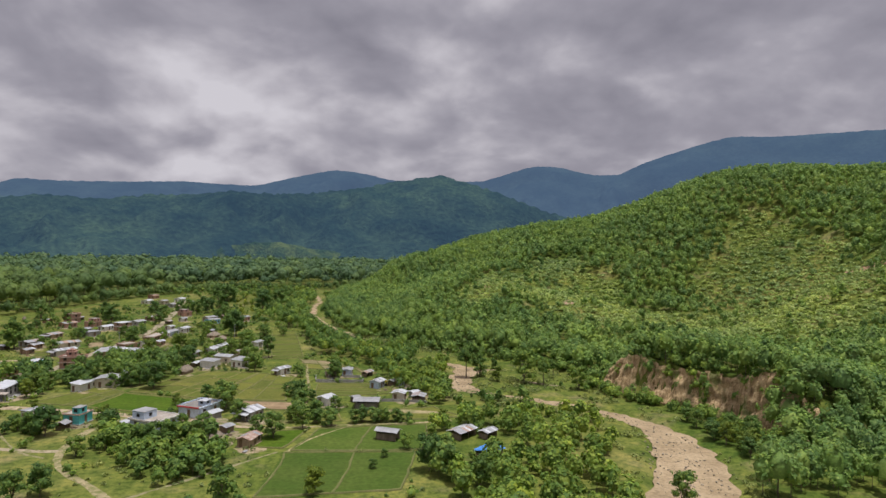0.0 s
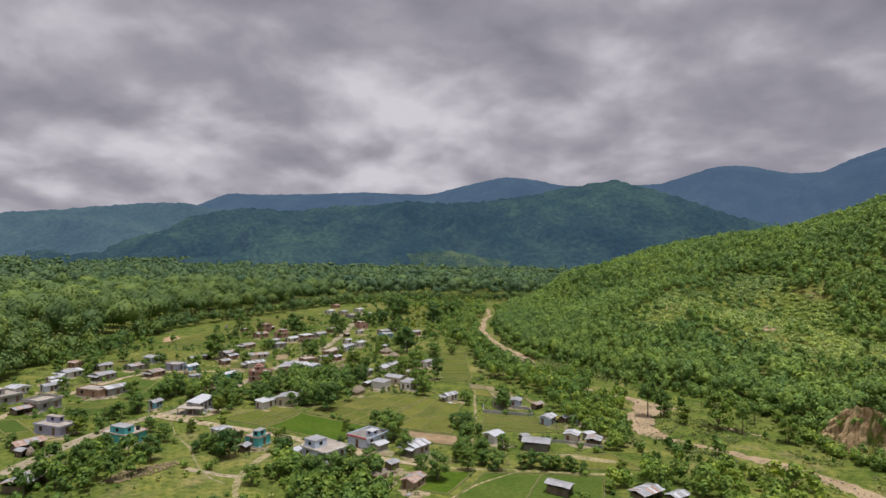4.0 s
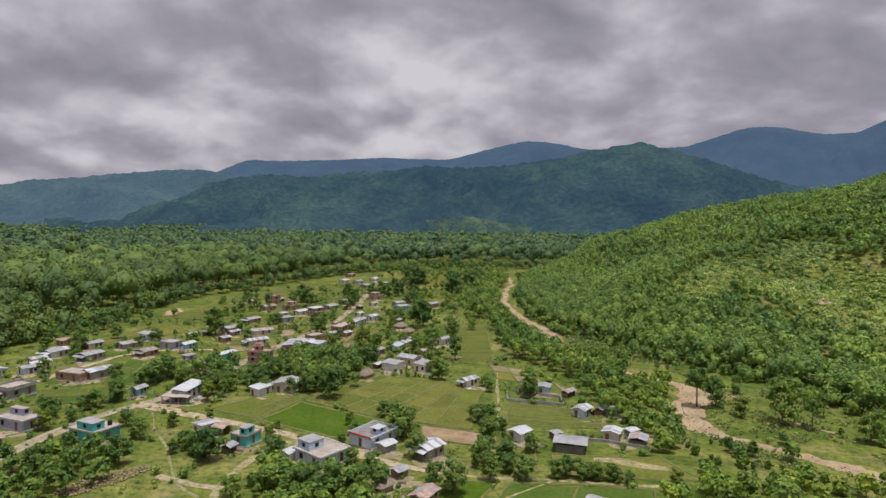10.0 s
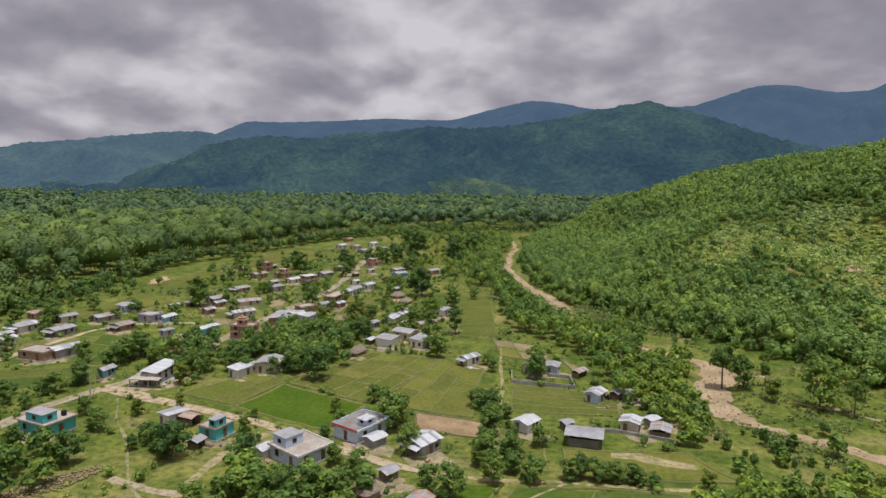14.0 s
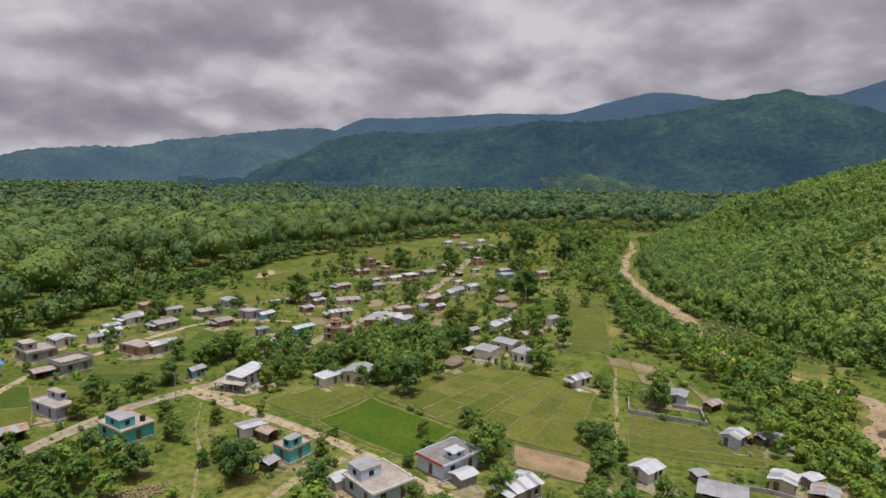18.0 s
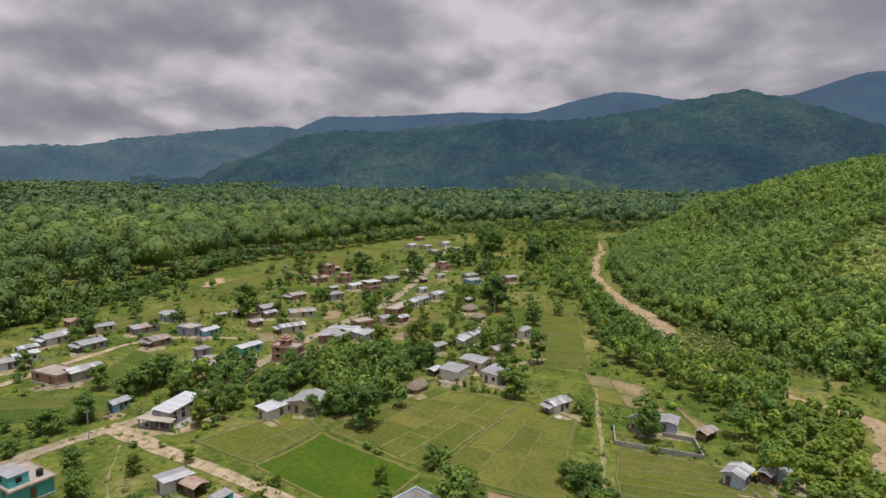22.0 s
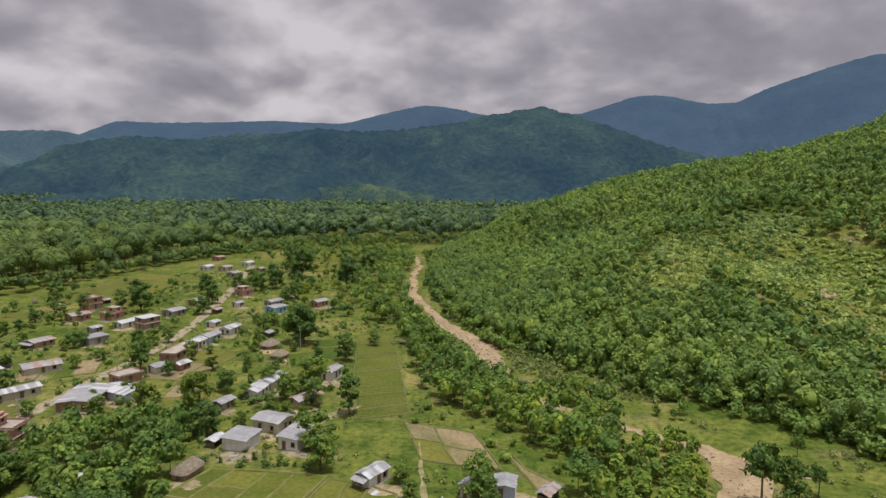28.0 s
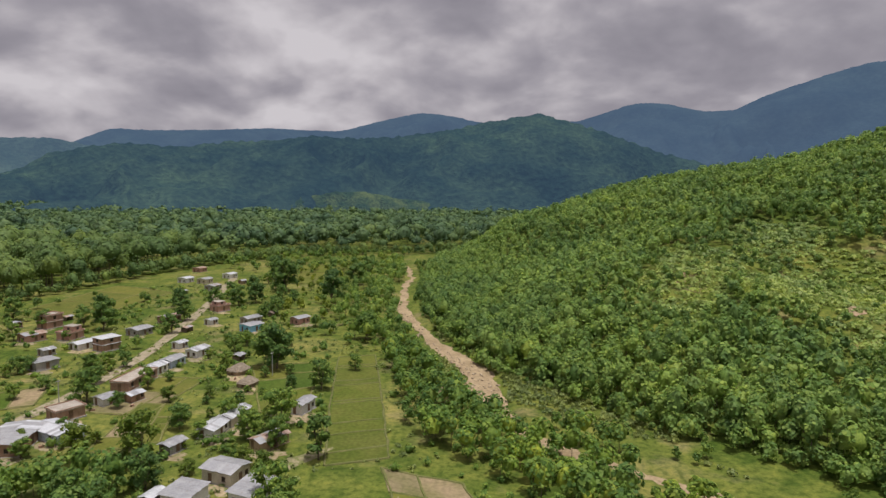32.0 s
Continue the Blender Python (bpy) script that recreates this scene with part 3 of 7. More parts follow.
ribbon("riverbed", [(-21, 322), (-15, 323), (-6, 332)], [3, 8, 9], on_ground(0.2), M_BED, "patch of pale gravel beside the river", "riverbed", wob=1.2, seed=9)

ROAD = "pale sandy dirt road through the village"
ribbon("road", [(-121, 120), (-124, 145), (-124, 154), (-125, 166), (-125, 181), (-121, 193), (-118, 201), (-116, 216), (-115.5, 230), (-117.4, 241), (-118.2, 256), (-119.4, 278),
                (-119, 296), (-118.4, 314), (-118.2, 336), (-121, 361), (-127, 396), (-133, 426), (-140, 457), (-151, 501), (-160, 540)], 4.2, on_ground(0.22), M_ROAD, ROAD, "road", seed=2)
ribbon("road", [(-122, 196), (-112, 194), (-101, 191), (-85, 188), (-68, 184), (-53, 179), (-44, 175), (-31, 171), (-22, 169)], [5, 4.6, 3.4, 3, 3, 2.8, 2.6, 2.2, 1.8], on_ground(0.24), M_ROAD, ROAD, "road", seed=3)
ribbon("road", [(-58, 181), (-65, 178), (-67, 170), (-67, 160), (-66, 151), (-62, 141), (-50, 129), (-40, 119)], [3.6, 2.8, 2.0, 1.8, 1.7, 1.7, 1.6, 1.6], on_ground(0.14), M_PATH, "narrow dirt track across the meadow", "road", seed=5)
ribbon("road", [(-66, 151), (-73, 151), (-82, 153)], 2.0, on_ground(0.11), M_ROAD, "narrow dirt track across the meadow", "road", seed=6)
ribbon("road", [(-150, 150), (-157, 164), (-164, 175), (-169, 184), (-169.5, 200), (-171, 222), (-170, 250), (-160, 262), (-140, 268)], 2.6, on_ground(0.2), M_ROAD, "dirt lane along the forest side houses", "road", seed=7)
FOOTP = "worn footpath through grass"
ribbon("footpath", [(-22, 169.5), (-11, 170), (3, 172.5), (12, 173), (23, 174), (32, 176)], 1.3, on_ground(0.10), M_PATH, FOOTP, "path", seed=12)
ribbon("footpath", [(-10.5, 170), (-12, 185), (-14, 206), (-15, 219), (-18, 237), (-21, 262)], 0.9, on_ground(0.12), M_PATH, "straight pale footpath between fields", "path", seed=13)
ribbon("footpath", [(-111.6, 190), (-105, 182), (-100.5, 176.3), (-94.8, 172.3), (-91, 168.5), (-86, 162.8), (-80, 155), (-74, 149), (-67, 146)], 0.7, on_ground(0.10), M_PATH, FOOTP, "path", seed=14)
ribbon("footpath", [(-12, 149), (-7, 160), (0, 168), (3, 172)], 1.0, on_ground(0.13), M_PATH, FOOTP, "path", seed=16)
ribbon("footpath", [(-40, 120), (-25, 137), (-14, 149)], 1.0, on_ground(0.12), M_PATH, FOOTP, "path", seed=17)


# ---- fields ----
FIELDS = []


def field(corners, nu, nv, mats, label, seed, bund=0.32, lift=0.10, group="village fields"):
    """A quad of farmland cut into nu by nv plots by low earth bunds; every plot is its own sheet."""
    FIELDS.append(corners)
    rs = random.Random(seed)
    c = [Vector((*p, 0)) for p in corners]
    at = lambda u, v: c[0] * (1 - u) * (1 - v) + c[1] * u * (1 - v) + c[2] * u * v + c[3] * (1 - u) * v
    us = [0] + [(i + rs.uniform(-0.34, 0.34)) / nu for i in range(1, nu)] + [1]
    root = new("field")
    tagged(root, label, "field", group, "structure")
    bb = bmesh.new()

    def strip(p, q):
        d = (q - p).normalized()
        n = Vector((-d.y, d.x, 0))
        steps = max(int((q - p).length / 3), 1)
        bow = rs.uniform(-0.9, 0.9)
        rows = []
        for i in range(steps + 1):
            m = p.lerp(q, i / steps) + n * (rs.uniform(-0.2, 0.2) + bow * math.sin(math.pi * i / steps))
            g = float(height(m.x, m.y)) + lift
            wd = bund * rs.uniform(0.75, 1.25)
            rows.append([bb.verts.new((*(m + n * (k * wd)).xy, g + z)) for k, z in ((-1, -0.05), (-0.45, 0.22), (0.45, 0.22), (1, -0.05))])
        for a, b in zip(rows, rows[1:]):
            for k in range(3):
                bb.faces.new((a[k], a[k + 1], b[k + 1], b[k]))

    for i in range(nu):
        vs = [0] + [(j + rs.uniform(-0.38, 0.38)) / nv for j in range(1, nv)] + [1]
        for j in range(nv):
            bm = bmesh.new()
            n = 6
            g = [[None] * (n + 1) for _ in range(n + 1)]
            dz = rs.uniform(0, 0.06)
            for a in range(n + 1):
                for b in range(n + 1):
                    p = at(us[i] + (us[i + 1] - us[i]) * a / n, vs[j] + (vs[j + 1] - vs[j]) * b / n)
                    g[a][b] = bm.verts.new((p.x, p.y, float(height(p.x, p.y)) + lift + dz))
            for a in range(n):
                for b in range(n):
                    bm.faces.new((g[a][b], g[a + 1][b], g[a + 1][b + 1], g[a][b + 1]))
            bmesh.ops.recalc_face_normals(bm, faces=bm.faces[:])
            part("plot", bm, rs.choice(mats), root)
            if j:
                strip(at(us[i], vs[j]), at(us[i + 1], vs[j]))
        if i:
            strip(at(us[i], 0), at(us[i], 1))
    for k in range(4):
        strip(c[k], c[(k + 1) % 4])
    bmesh.ops.recalc_face_normals(bb, faces=bb.faces[:])
    part("bund", bb, M_BUND, root, "low grassy earth bunds between the plots")
    return root


field([(-79, 192), (-52, 184), (-48, 201), (-75, 210)], 1, 1, [M_PADDY], "bright green plot of young rice beside the road", 1)
field([(-98, 197), (-80, 193), (-76, 212), (-87, 220)], 2, 2, [M_PADDY2, M_PADDY3], "pale green rice plots behind the white house", 2)
field([(-74, 212), (-47, 203), (-38, 244), (-62, 245)], 4, 4, [M_PADDY2, M_PADDY3, M_PADDY2], "pale green terraced rice plots with earth bunds", 3)
field([(-45.5, 202.5), (-20, 199.5), (-23, 238), (-37, 243)], 3, 3, [M_PADDY2, M_PADDY3], "pale green terraced rice plots with earth bunds", 4)
field([(-34, 199), (-17, 197), (-17, 188), (-31, 190)], 1, 1, [M_BARE], "bare brown ploughed plot", 5)
field([(-12.5, 226), (14, 223), (15, 209), (-11, 206)], 1, 5, [M_PADDY2, M_PADDY3], "long narrow terraced plots of pale rice", 6)
field([(-8, 188), (-2, 190), (0, 176), (-8, 174)], 1, 1, [M_PADDY2], "small grassy plot by the path", 7)
field([(2, 187), (28, 191), (36, 180), (3, 175)], 1, 1, [M_PADDY3], "olive grassy field below the sheds", 8)
ribbon("bare_ground", [(12, 186.5), (20, 186), (29, 184)], [1.5, 4.5, 2], on_ground(0.2), M_PATH, "worn brown patch in the grass", "bare ground", wob=1.2, seed=35)
field([(-6, 168), (24, 172), (22, 150), (-11, 150)], 2, 1, [M_PADDY4], "bright green rice field beside a shed", 9)
field([(-12, 148), (20, 148), (16, 124), (-14, 121)], 2, 1, [M_PADDY4], "bright green rice field with thin bunds", 10)
field([(-18, 166), (-9, 168), (-13, 152), (-22, 153)], 1, 1, [M_PADDY], "small bright rice plot among trees", 11)
field([(-160, 200), (-150, 187), (-127, 198), (-133, 212)], 2, 2, [M_PADDY2, M_PADDY4], "rice plots by the crossroads", 12)
field([(-150, 214), (-133, 214), (-140, 240), (-163, 244)], 2, 2, [M_PADDY4, M_PADDY2], "rice plots by the lane", 13)
field([(-170, 177), (-147, 186), (-130, 172), (-138, 158)], 2, 2, [M_PADDY4, M_PADDY2], "rice plots beside the lilac house", 14)
field([(-53, 358), (-41, 362), (-25, 279), (-38, 274)], 1, 10, [M_PADDY2], "long strip of stepped rice plots", 15)
field([(-26, 274), (-9, 268), (-3, 249), (-20, 253)], 2, 2, [M_DRYPLOT, M_DRYPLOT, M_PADDY3], "dry fallow plots with bare soil", 16)
field([(-4, 262), (2, 250), (9, 244), (4, 240)], 1, 1, [M_DRYPLOT], "dry fallow plot with bare soil", 17)
field([(-202, 262), (-184, 262), (-176, 300), (-200, 312)], 2, 3, [M_PADDY2, M_PADDY3], "pale meadow plots below the forest", 18)
field([(-160, 295), (-146, 282), (-136, 296), (-148, 318)], 2, 2, [M_DRYPLOT, M_PADDY2], "vegetable plots among the huts", 19)
field([(-106, 300), (-90, 298), (-88, 330), (-104, 330)], 2, 2, [M_DRYPLOT, M_PADDY2, M_PADDY3], "house plots beside the village road", 20)
field([(-212, 330), (-190, 330), (-186, 380), (-214, 385)], 2, 3, [M_PADDY2, M_PADDY3], "pale meadow plots below the forest", 21)
field([(-130, 520), (-95, 520), (-90, 610), (-135, 620)], 2, 3, [M_PADDY2, M_PADDY3], "pale far meadow by the woods", 22)
field([(-214, 410), (-175, 410), (-172, 480), (-214, 500)], 2, 3, [M_PADDY2, M_PADDY3], "pale far meadow by the woods", 23)
field([(-132, 265), (-123, 272), (-134, 289), (-145, 281)], 2, 2, [M_DRYPLOT, M_PADDY4, M_PADDY3], "small green and fallow plots among the huts", 24)
field([(-132, 297), (-123, 304), (-130, 320), (-139, 312)], 2, 1, [M_PADDY4, M_DRYPLOT], "green and brown plots beside the road", 25)
field([(-91, 276), (-78, 283), (-85, 308), (-96, 308)], 2, 3, [M_PADDY3, M_DRYPLOT, M_PADDY2], "rough grassy plots between the houses", 26)
field([(-79, 345), (-58, 351), (-52, 314), (-62, 303)], 2, 3, [M_PADDY3, M_PADDY2, M_PADDY4], "pale grassy plots below the huts", 27)
field([(-173, 380), (-155, 387), (-167, 410), (-187, 408)], 2, 1, [M_PADDY4, M_PADDY3], "green plot before the far houses", 28)
ribbon("clay_ground", [(-224, 360), (-220, 350), (-214, 338)], [5, 9, 6], on_ground(0.15), M_CLAY, "bare orange clay clearing at the forest edge", "bare ground", wob=1.5, seed=30)
ribbon("bare_ground", [(-51, 268), (-45, 275), (-38, 283)], [3, 5, 3], on_ground(0.12), M_PATH, "trodden bare ground by the houses", "bare ground", wob=1.2, seed=31)
ribbon("yard", [(-108, 199), (-106, 203), (-103, 210)], [7, 6, 4], on_ground(0.16), M_ROAD, "sandy yard before the long shed", "yard", wob=1.0, seed=32)


ribbon("bare_earth", [(119, 358), (124, 364), (130, 374)], [3, 7, 3], on_ground(0.25), M_CLAY, "patch of bare orange earth on the hillside", "bare ground", wob=1.5, seed=33)
ribbon("bare_earth", [(232, 286), (238, 293), (243, 297)], [3, 8, 3], on_ground(0.3), M_CLAY, "patch of bare pinkish earth on the hillside", "bare ground", wob=1.5, seed=36)
ribbon("bare_earth", [(266, 318), (270, 306), (272, 294)], [3, 7, 5], on_ground(0.3), M_CLAY, "strip of bare earth on the upper hill", "bare ground", wob=1.5, seed=37)
ribbon("bare_earth", [(73, 392), (76, 398), (80, 404)], [2, 5, 2], on_ground(0.25), M_CLAY, "patch of bare orange earth on the hillside", "bare ground", wob=1.2, seed=34)


# ---- distant ranges ----
def mountain_range(name, az, el, r_crest, r_foot, material, label, seed, rough=40, foot_z=8, eye=58, cx=0, cy=80, tree=5):
    a = np.linspace(radians(az[0]), radians(az[-1]), 520)
    e = np.interp(np.degrees(a), az, el)
    for _ in range(10):
        e[1:-1] = (e[:-2] + 2 * e[1:-1] + e[2:]) / 4
    rows, m = [], 44
    for i in range(m):
        t = i / (m - 10)
        r = r_foot + (r_crest - r_foot) * t
        zc = eye + np.tan(np.radians(e)) * r_crest
        prof = min(t, 1) ** 1.15 if t <= 1 else 1 - (t - 1) * 1.2
        x, y = cx + np.sin(a) * r, cy + np.cos(a) * r
        amp = rough * min(1, 3.2 * abs(t * (1 - t))) * (1 if t <= 1 else 0)
        spur = (1 - 2.2 * np.abs(fbm(x / (rough * 5.5) + 0.4 * fbm(x / 300, y / 300, seed + 3, 2), y / (rough * 9), seed, 4))) * amp
        zz = foot_z + (zc - foot_z) * prof + spur - 0.5 * amp + tree * fbm(x / 13, y / 13, seed + 7, 2) * (0.8 if t <= 1 else 0)
        rows.append(np.stack([x, y, zz], -1))
    v = np.stack(rows).reshape(-1, 3)
    k = len(a)
    ii = np.arange(m * k).reshape(m, k)
    f = np.stack([ii[:-1, :-1], ii[:-1, 1:], ii[1:, 1:], ii[1:, :-1]], -1).reshape(-1, 4)
    ob = mesh_ob(name, v, f, material, smooth=True)
    return tagged(ob, label, "mountain", kind="structure")


# blue emission paints the haze in, strongest on the farthest range
M_FAR_A = far_mat("hazy_far_range_woods", (0.012, 0.023, 0.027), (0.020, 0.034, 0.036), (0.082, 0.124, 0.212), 0.65, 0.008, 0.4)
M_FAR_B = far_mat("hazy_middle_range_woods", (0.016, 0.030, 0.025), (0.030, 0.048, 0.036), (0.088, 0.138, 0.222), 0.56, relief=0.75)
M_FAR_C = far_mat("hazy_near_range_woods", (0.011, 0.024, 0.019), (0.027, 0.047, 0.029), (0.052, 0.094, 0.164), 0.46)
M_FAR_D = far_mat("hazy_foothill_meadow", (0.020, 0.042, 0.020), (0.075, 0.100, 0.034), (0.052, 0.094, 0.150), 0.40, 0.03)
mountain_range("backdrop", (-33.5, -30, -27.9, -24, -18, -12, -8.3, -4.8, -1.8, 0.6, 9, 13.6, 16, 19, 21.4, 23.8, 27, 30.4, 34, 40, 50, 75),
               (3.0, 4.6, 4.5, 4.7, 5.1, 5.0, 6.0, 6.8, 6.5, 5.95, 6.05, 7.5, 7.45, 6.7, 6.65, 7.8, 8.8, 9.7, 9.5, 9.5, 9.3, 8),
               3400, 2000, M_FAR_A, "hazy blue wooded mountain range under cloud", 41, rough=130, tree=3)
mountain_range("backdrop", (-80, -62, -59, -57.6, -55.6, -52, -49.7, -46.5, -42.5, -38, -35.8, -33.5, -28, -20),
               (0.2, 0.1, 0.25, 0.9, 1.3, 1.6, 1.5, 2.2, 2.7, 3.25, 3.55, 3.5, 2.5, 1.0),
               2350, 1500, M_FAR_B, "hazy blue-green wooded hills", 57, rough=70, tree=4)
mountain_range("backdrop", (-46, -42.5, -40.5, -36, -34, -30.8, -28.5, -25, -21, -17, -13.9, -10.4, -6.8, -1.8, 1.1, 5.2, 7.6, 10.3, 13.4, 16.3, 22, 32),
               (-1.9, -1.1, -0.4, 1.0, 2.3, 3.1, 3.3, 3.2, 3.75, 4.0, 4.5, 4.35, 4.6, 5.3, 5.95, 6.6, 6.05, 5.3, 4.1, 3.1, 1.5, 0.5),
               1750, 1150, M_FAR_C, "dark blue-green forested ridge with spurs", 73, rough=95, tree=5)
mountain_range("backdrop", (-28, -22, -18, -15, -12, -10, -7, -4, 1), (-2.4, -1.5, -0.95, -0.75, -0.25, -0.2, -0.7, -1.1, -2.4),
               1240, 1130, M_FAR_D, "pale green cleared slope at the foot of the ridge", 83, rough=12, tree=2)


# ---- woods ----
LOBE_OUT, LOBE_R = 0.56, 0.46   # where the boughs' leaf masses sit in a crown, and their size


def lobe_dirs(T, lobes, seed):
    """The ways in which the boughs of T crowns point: spread evenly over a dome, each tree turned and jittered by itself."""
    rs = np.random.RandomState(seed + 900)
    k = np.arange(lobes)
    z = 0.97 - 1.22 * (k + 0.3) / lobes
    a = k * 2.39996 + rs.rand(T, 1) * 6.283
    q = np.sqrt(np.maximum(1 - z * z, 0))
    c = np.stack([np.cos(a) * q, np.sin(a) * q, np.broadcast_to(z, a.shape)], -1) + 0.24 * rs.normal(size=(T, lobes, 3))
    return c / np.linalg.norm(c, axis=-1, keepdims=True)


def lobe_shape(near):
    """How far a crown reaches in a direction whose cosine to the nearest bough is given: a ball of leaves on each bough."""
    p = near * LOBE_OUT
    w = LOBE_R ** 2 - LOBE_OUT ** 2 + p * p
    return np.where(w > 0, p + np.sqrt(np.maximum(w, 0)), 0.60)


def leaf_cloud(px, py, pz, h, r, leaves, size, seed, low=0.30, lobes=7, tilt=0.42):
    """Crowns for many trees at once: small leafy sprays over the leaf masses of every bough. Returns vertices and quads."""
    rs = np.random.RandomState(seed)
    T = len(px)
    c = lobe_dirs(T, lobes, seed)
    pick = rs.randint(0, lobes, (T, leaves))
    b = np.take_along_axis(c, pick[..., None], 1)
    d = rs.normal(size=(T, leaves, 3)) + 0.75 * b + np.array([0, 0, 0.25])
    d /= np.linalg.norm(d, axis=-1, keepdims=True)
    q = b * LOBE_OUT + d * (LOBE_R * (0.86 + 0.26 * rs.rand(T, leaves, 1)))
    q[..., 2] = np.maximum(q[..., 2], -0.7)
    half = (h * (1 - low) / 2)[:, None]
    p = np.empty((T, leaves, 3))
    p[..., 0] = px[:, None] + q[..., 0] * r[:, None]
    p[..., 1] = py[:, None] + q[..., 1] * r[:, None]
    p[..., 2] = pz[:, None] + (h * low)[:, None] + half * (1 + q[..., 2])
    n = 0.8 * d + 0.3 * b + tilt * rs.normal(size=d.shape) + np.array([0, 0, 0.30])
    n /= np.linalg.norm(n, axis=-1, keepdims=True)
    t1 = np.cross(n, rs.normal(size=n.shape))
    t1 /= np.linalg.norm(t1, axis=-1, keepdims=True) + 1e-9
    t2 = np.cross(n, t1)
    s = (size * (r / r.mean()) ** 0.5)[:, None, None] * (0.55 + 0.8 * rs.rand(T, leaves, 1))
    v = np.stack([p + t1 * (a * s) + t2 * (e * s) - n * (0.22 * s * abs(a)) for a, e in ((-1, -0.5), (0.3, -0.85), (1, 0.4), (-0.35, 0.9))], 2).reshape(-1, 3)
    return v, np.arange(len(v)).reshape(-1, 4)


def crown_cores(px, py, pz, h, r, low, seed, shrink=0.9, fine=2, lobes=7, rag=0.04):
    """Lumpy leaf masses for many crowns: domes broken into the balls of their boughs, with a ragged skin."""
    rs = np.random.RandomState(seed + 500)
    bm = bmesh.new()
    bmesh.ops.create_icosphere(bm, subdivisions=fine, radius=1)
    base = np.array([v.co[:] for v in bm.verts])
    base /= np.linalg.norm(base, axis=1, keepdims=True)
    tri = np.array([[v.index for v in f.verts] for f in bm.faces if f.calc_center_median().z > -0.55])
    bm.free()
    T, k = len(px), len(base)
    c = lobe_dirs(T, lobes, seed)
    lump = np.empty((T, k))
    for a in range(0, T, 2000):
        lump[a:a + 2000] = lobe_shape(np.max(np.einsum("kj,tlj->tkl", base, c[a:a + 2000]), -1))
    lump += rag * rs.normal(size=(T, k)).clip(-2, 2)
    half = (h * (1 - low) / 2)[:, None]
    v = np.stack([px[:, None] + base[None, :, 0] * lump * r[:, None] * shrink, py[:, None] + base[None, :, 1] * lump * r[:, None] * shrink,
                  (pz + h * low)[:, None] + half * (1.0 + base[None, :, 2] * lump * shrink)], -1)
    f = tri[None] + (np.arange(T) * k)[:, None, None]
    return v.reshape(-1, 3), f.reshape(-1, 3)


def trunk_set(px, py, pz, h, r0):
    """Thin tapering three-sided boles for many trees."""
    v, f = [], []
    T = len(px)
    for k in range(3):
        a = 2.1 * k
        v.append(np.stack([px + np.cos(a) * r0, py + np.sin(a) * r0, pz - 0.3], -1))
    for k in range(3):
        a = 2.1 * k
        v.append(np.stack([px + np.cos(a) * r0 * 0.5, py + np.sin(a) * r0 * 0.5, pz + h], -1))
    v = np.stack(v, 1).reshape(-1, 3)
    b = (np.arange(T) * 6)[:, None, None]
    f = (b + np.array([[0, 1, 4, 3], [1, 2, 5, 4], [2, 0, 3, 5]])[None]).reshape(-1, 4)
    return v, f


def inside(poly, x, y):
    p = np.array(poly, float)
    c = np.zeros(len(x), bool)
    j = len(p) - 1
    for i in range(len(p)):
        cond = ((p[i, 1] > y) != (p[j, 1] > y)) & (x < (p[j, 0] - p[i, 0]) * (y - p[i, 1]) / (p[j, 1] - p[i, 1] + 1e-9) + p[i, 0])
        c ^= cond
        j = i
    return c


def scatter(poly, gap, seed):
    """Jittered positions inside a polygon."""
    p = np.array(poly, float)
    rs = np.random.RandomState(seed)
    xs, ys = np.arange(p[:, 0].min(), p[:, 0].max(), gap), np.arange(p[:, 1].min(), p[:, 1].max(), gap)
    X, Y = np.meshgrid(xs, ys)
    X = X + (np.arange(len(ys)) % 2)[:, None] * gap / 2
    x = (X + rs.uniform(-0.42, 0.42, X.shape) * gap).ravel()
    y = (Y + rs.uniform(-0.42, 0.42, Y.shape) * gap).ravel()
    k = inside(poly, x, y)
    return x[k], y[k]


CLEARINGS = ((76, 400, 15, 17), (97, 430, 20, 19), (140, 455, 25, 24), (127, 402, 26, 18), (127, 368, 13, 20), (156, 414, 24, 26),
             (172, 340, 42, 40), (212, 300, 48, 62), (244, 345, 36, 62), (273, 375, 20, 58))


def openness(x, y):
    """How open the hill woods are: 0 closed canopy, 1 scrub only, fading over their edges."""
    z = fbm(x / 22, y / 22, 91, 4)
    w = np.zeros(len(x))
    for i, (cx, cy, a, b) in enumerate(CLEARINGS):
        if i < 6:   # and the young growth below each
            for k in (1, 2):
                w = np.maximum(w, 0.97 * np.clip(3.4 - 3 * np.hypot((x - cx + 4 * k) / a, (y - cy + 13 * k) / b) + 0.95 * z, 0, 1))
        w = np.maximum(w, np.clip(3.4 - 3 * np.hypot((x - cx) / a, (y - cy) / b) + 0.95 * z, 0, 1))
    return w


def tint_trees(ob, T, seed):
    """One random tone for all the leaves of a tree, kept on the mesh as 'tone' in -1..1."""
    tone = np.random.RandomState(seed + 77).uniform(-1, 1, T)
    att = ob.data.attributes.new("tone", "FLOAT", "POINT")
    att.data.foreach_set("value", np.repeat(tone, len(ob.data.vertices) // T).astype(np.float32))


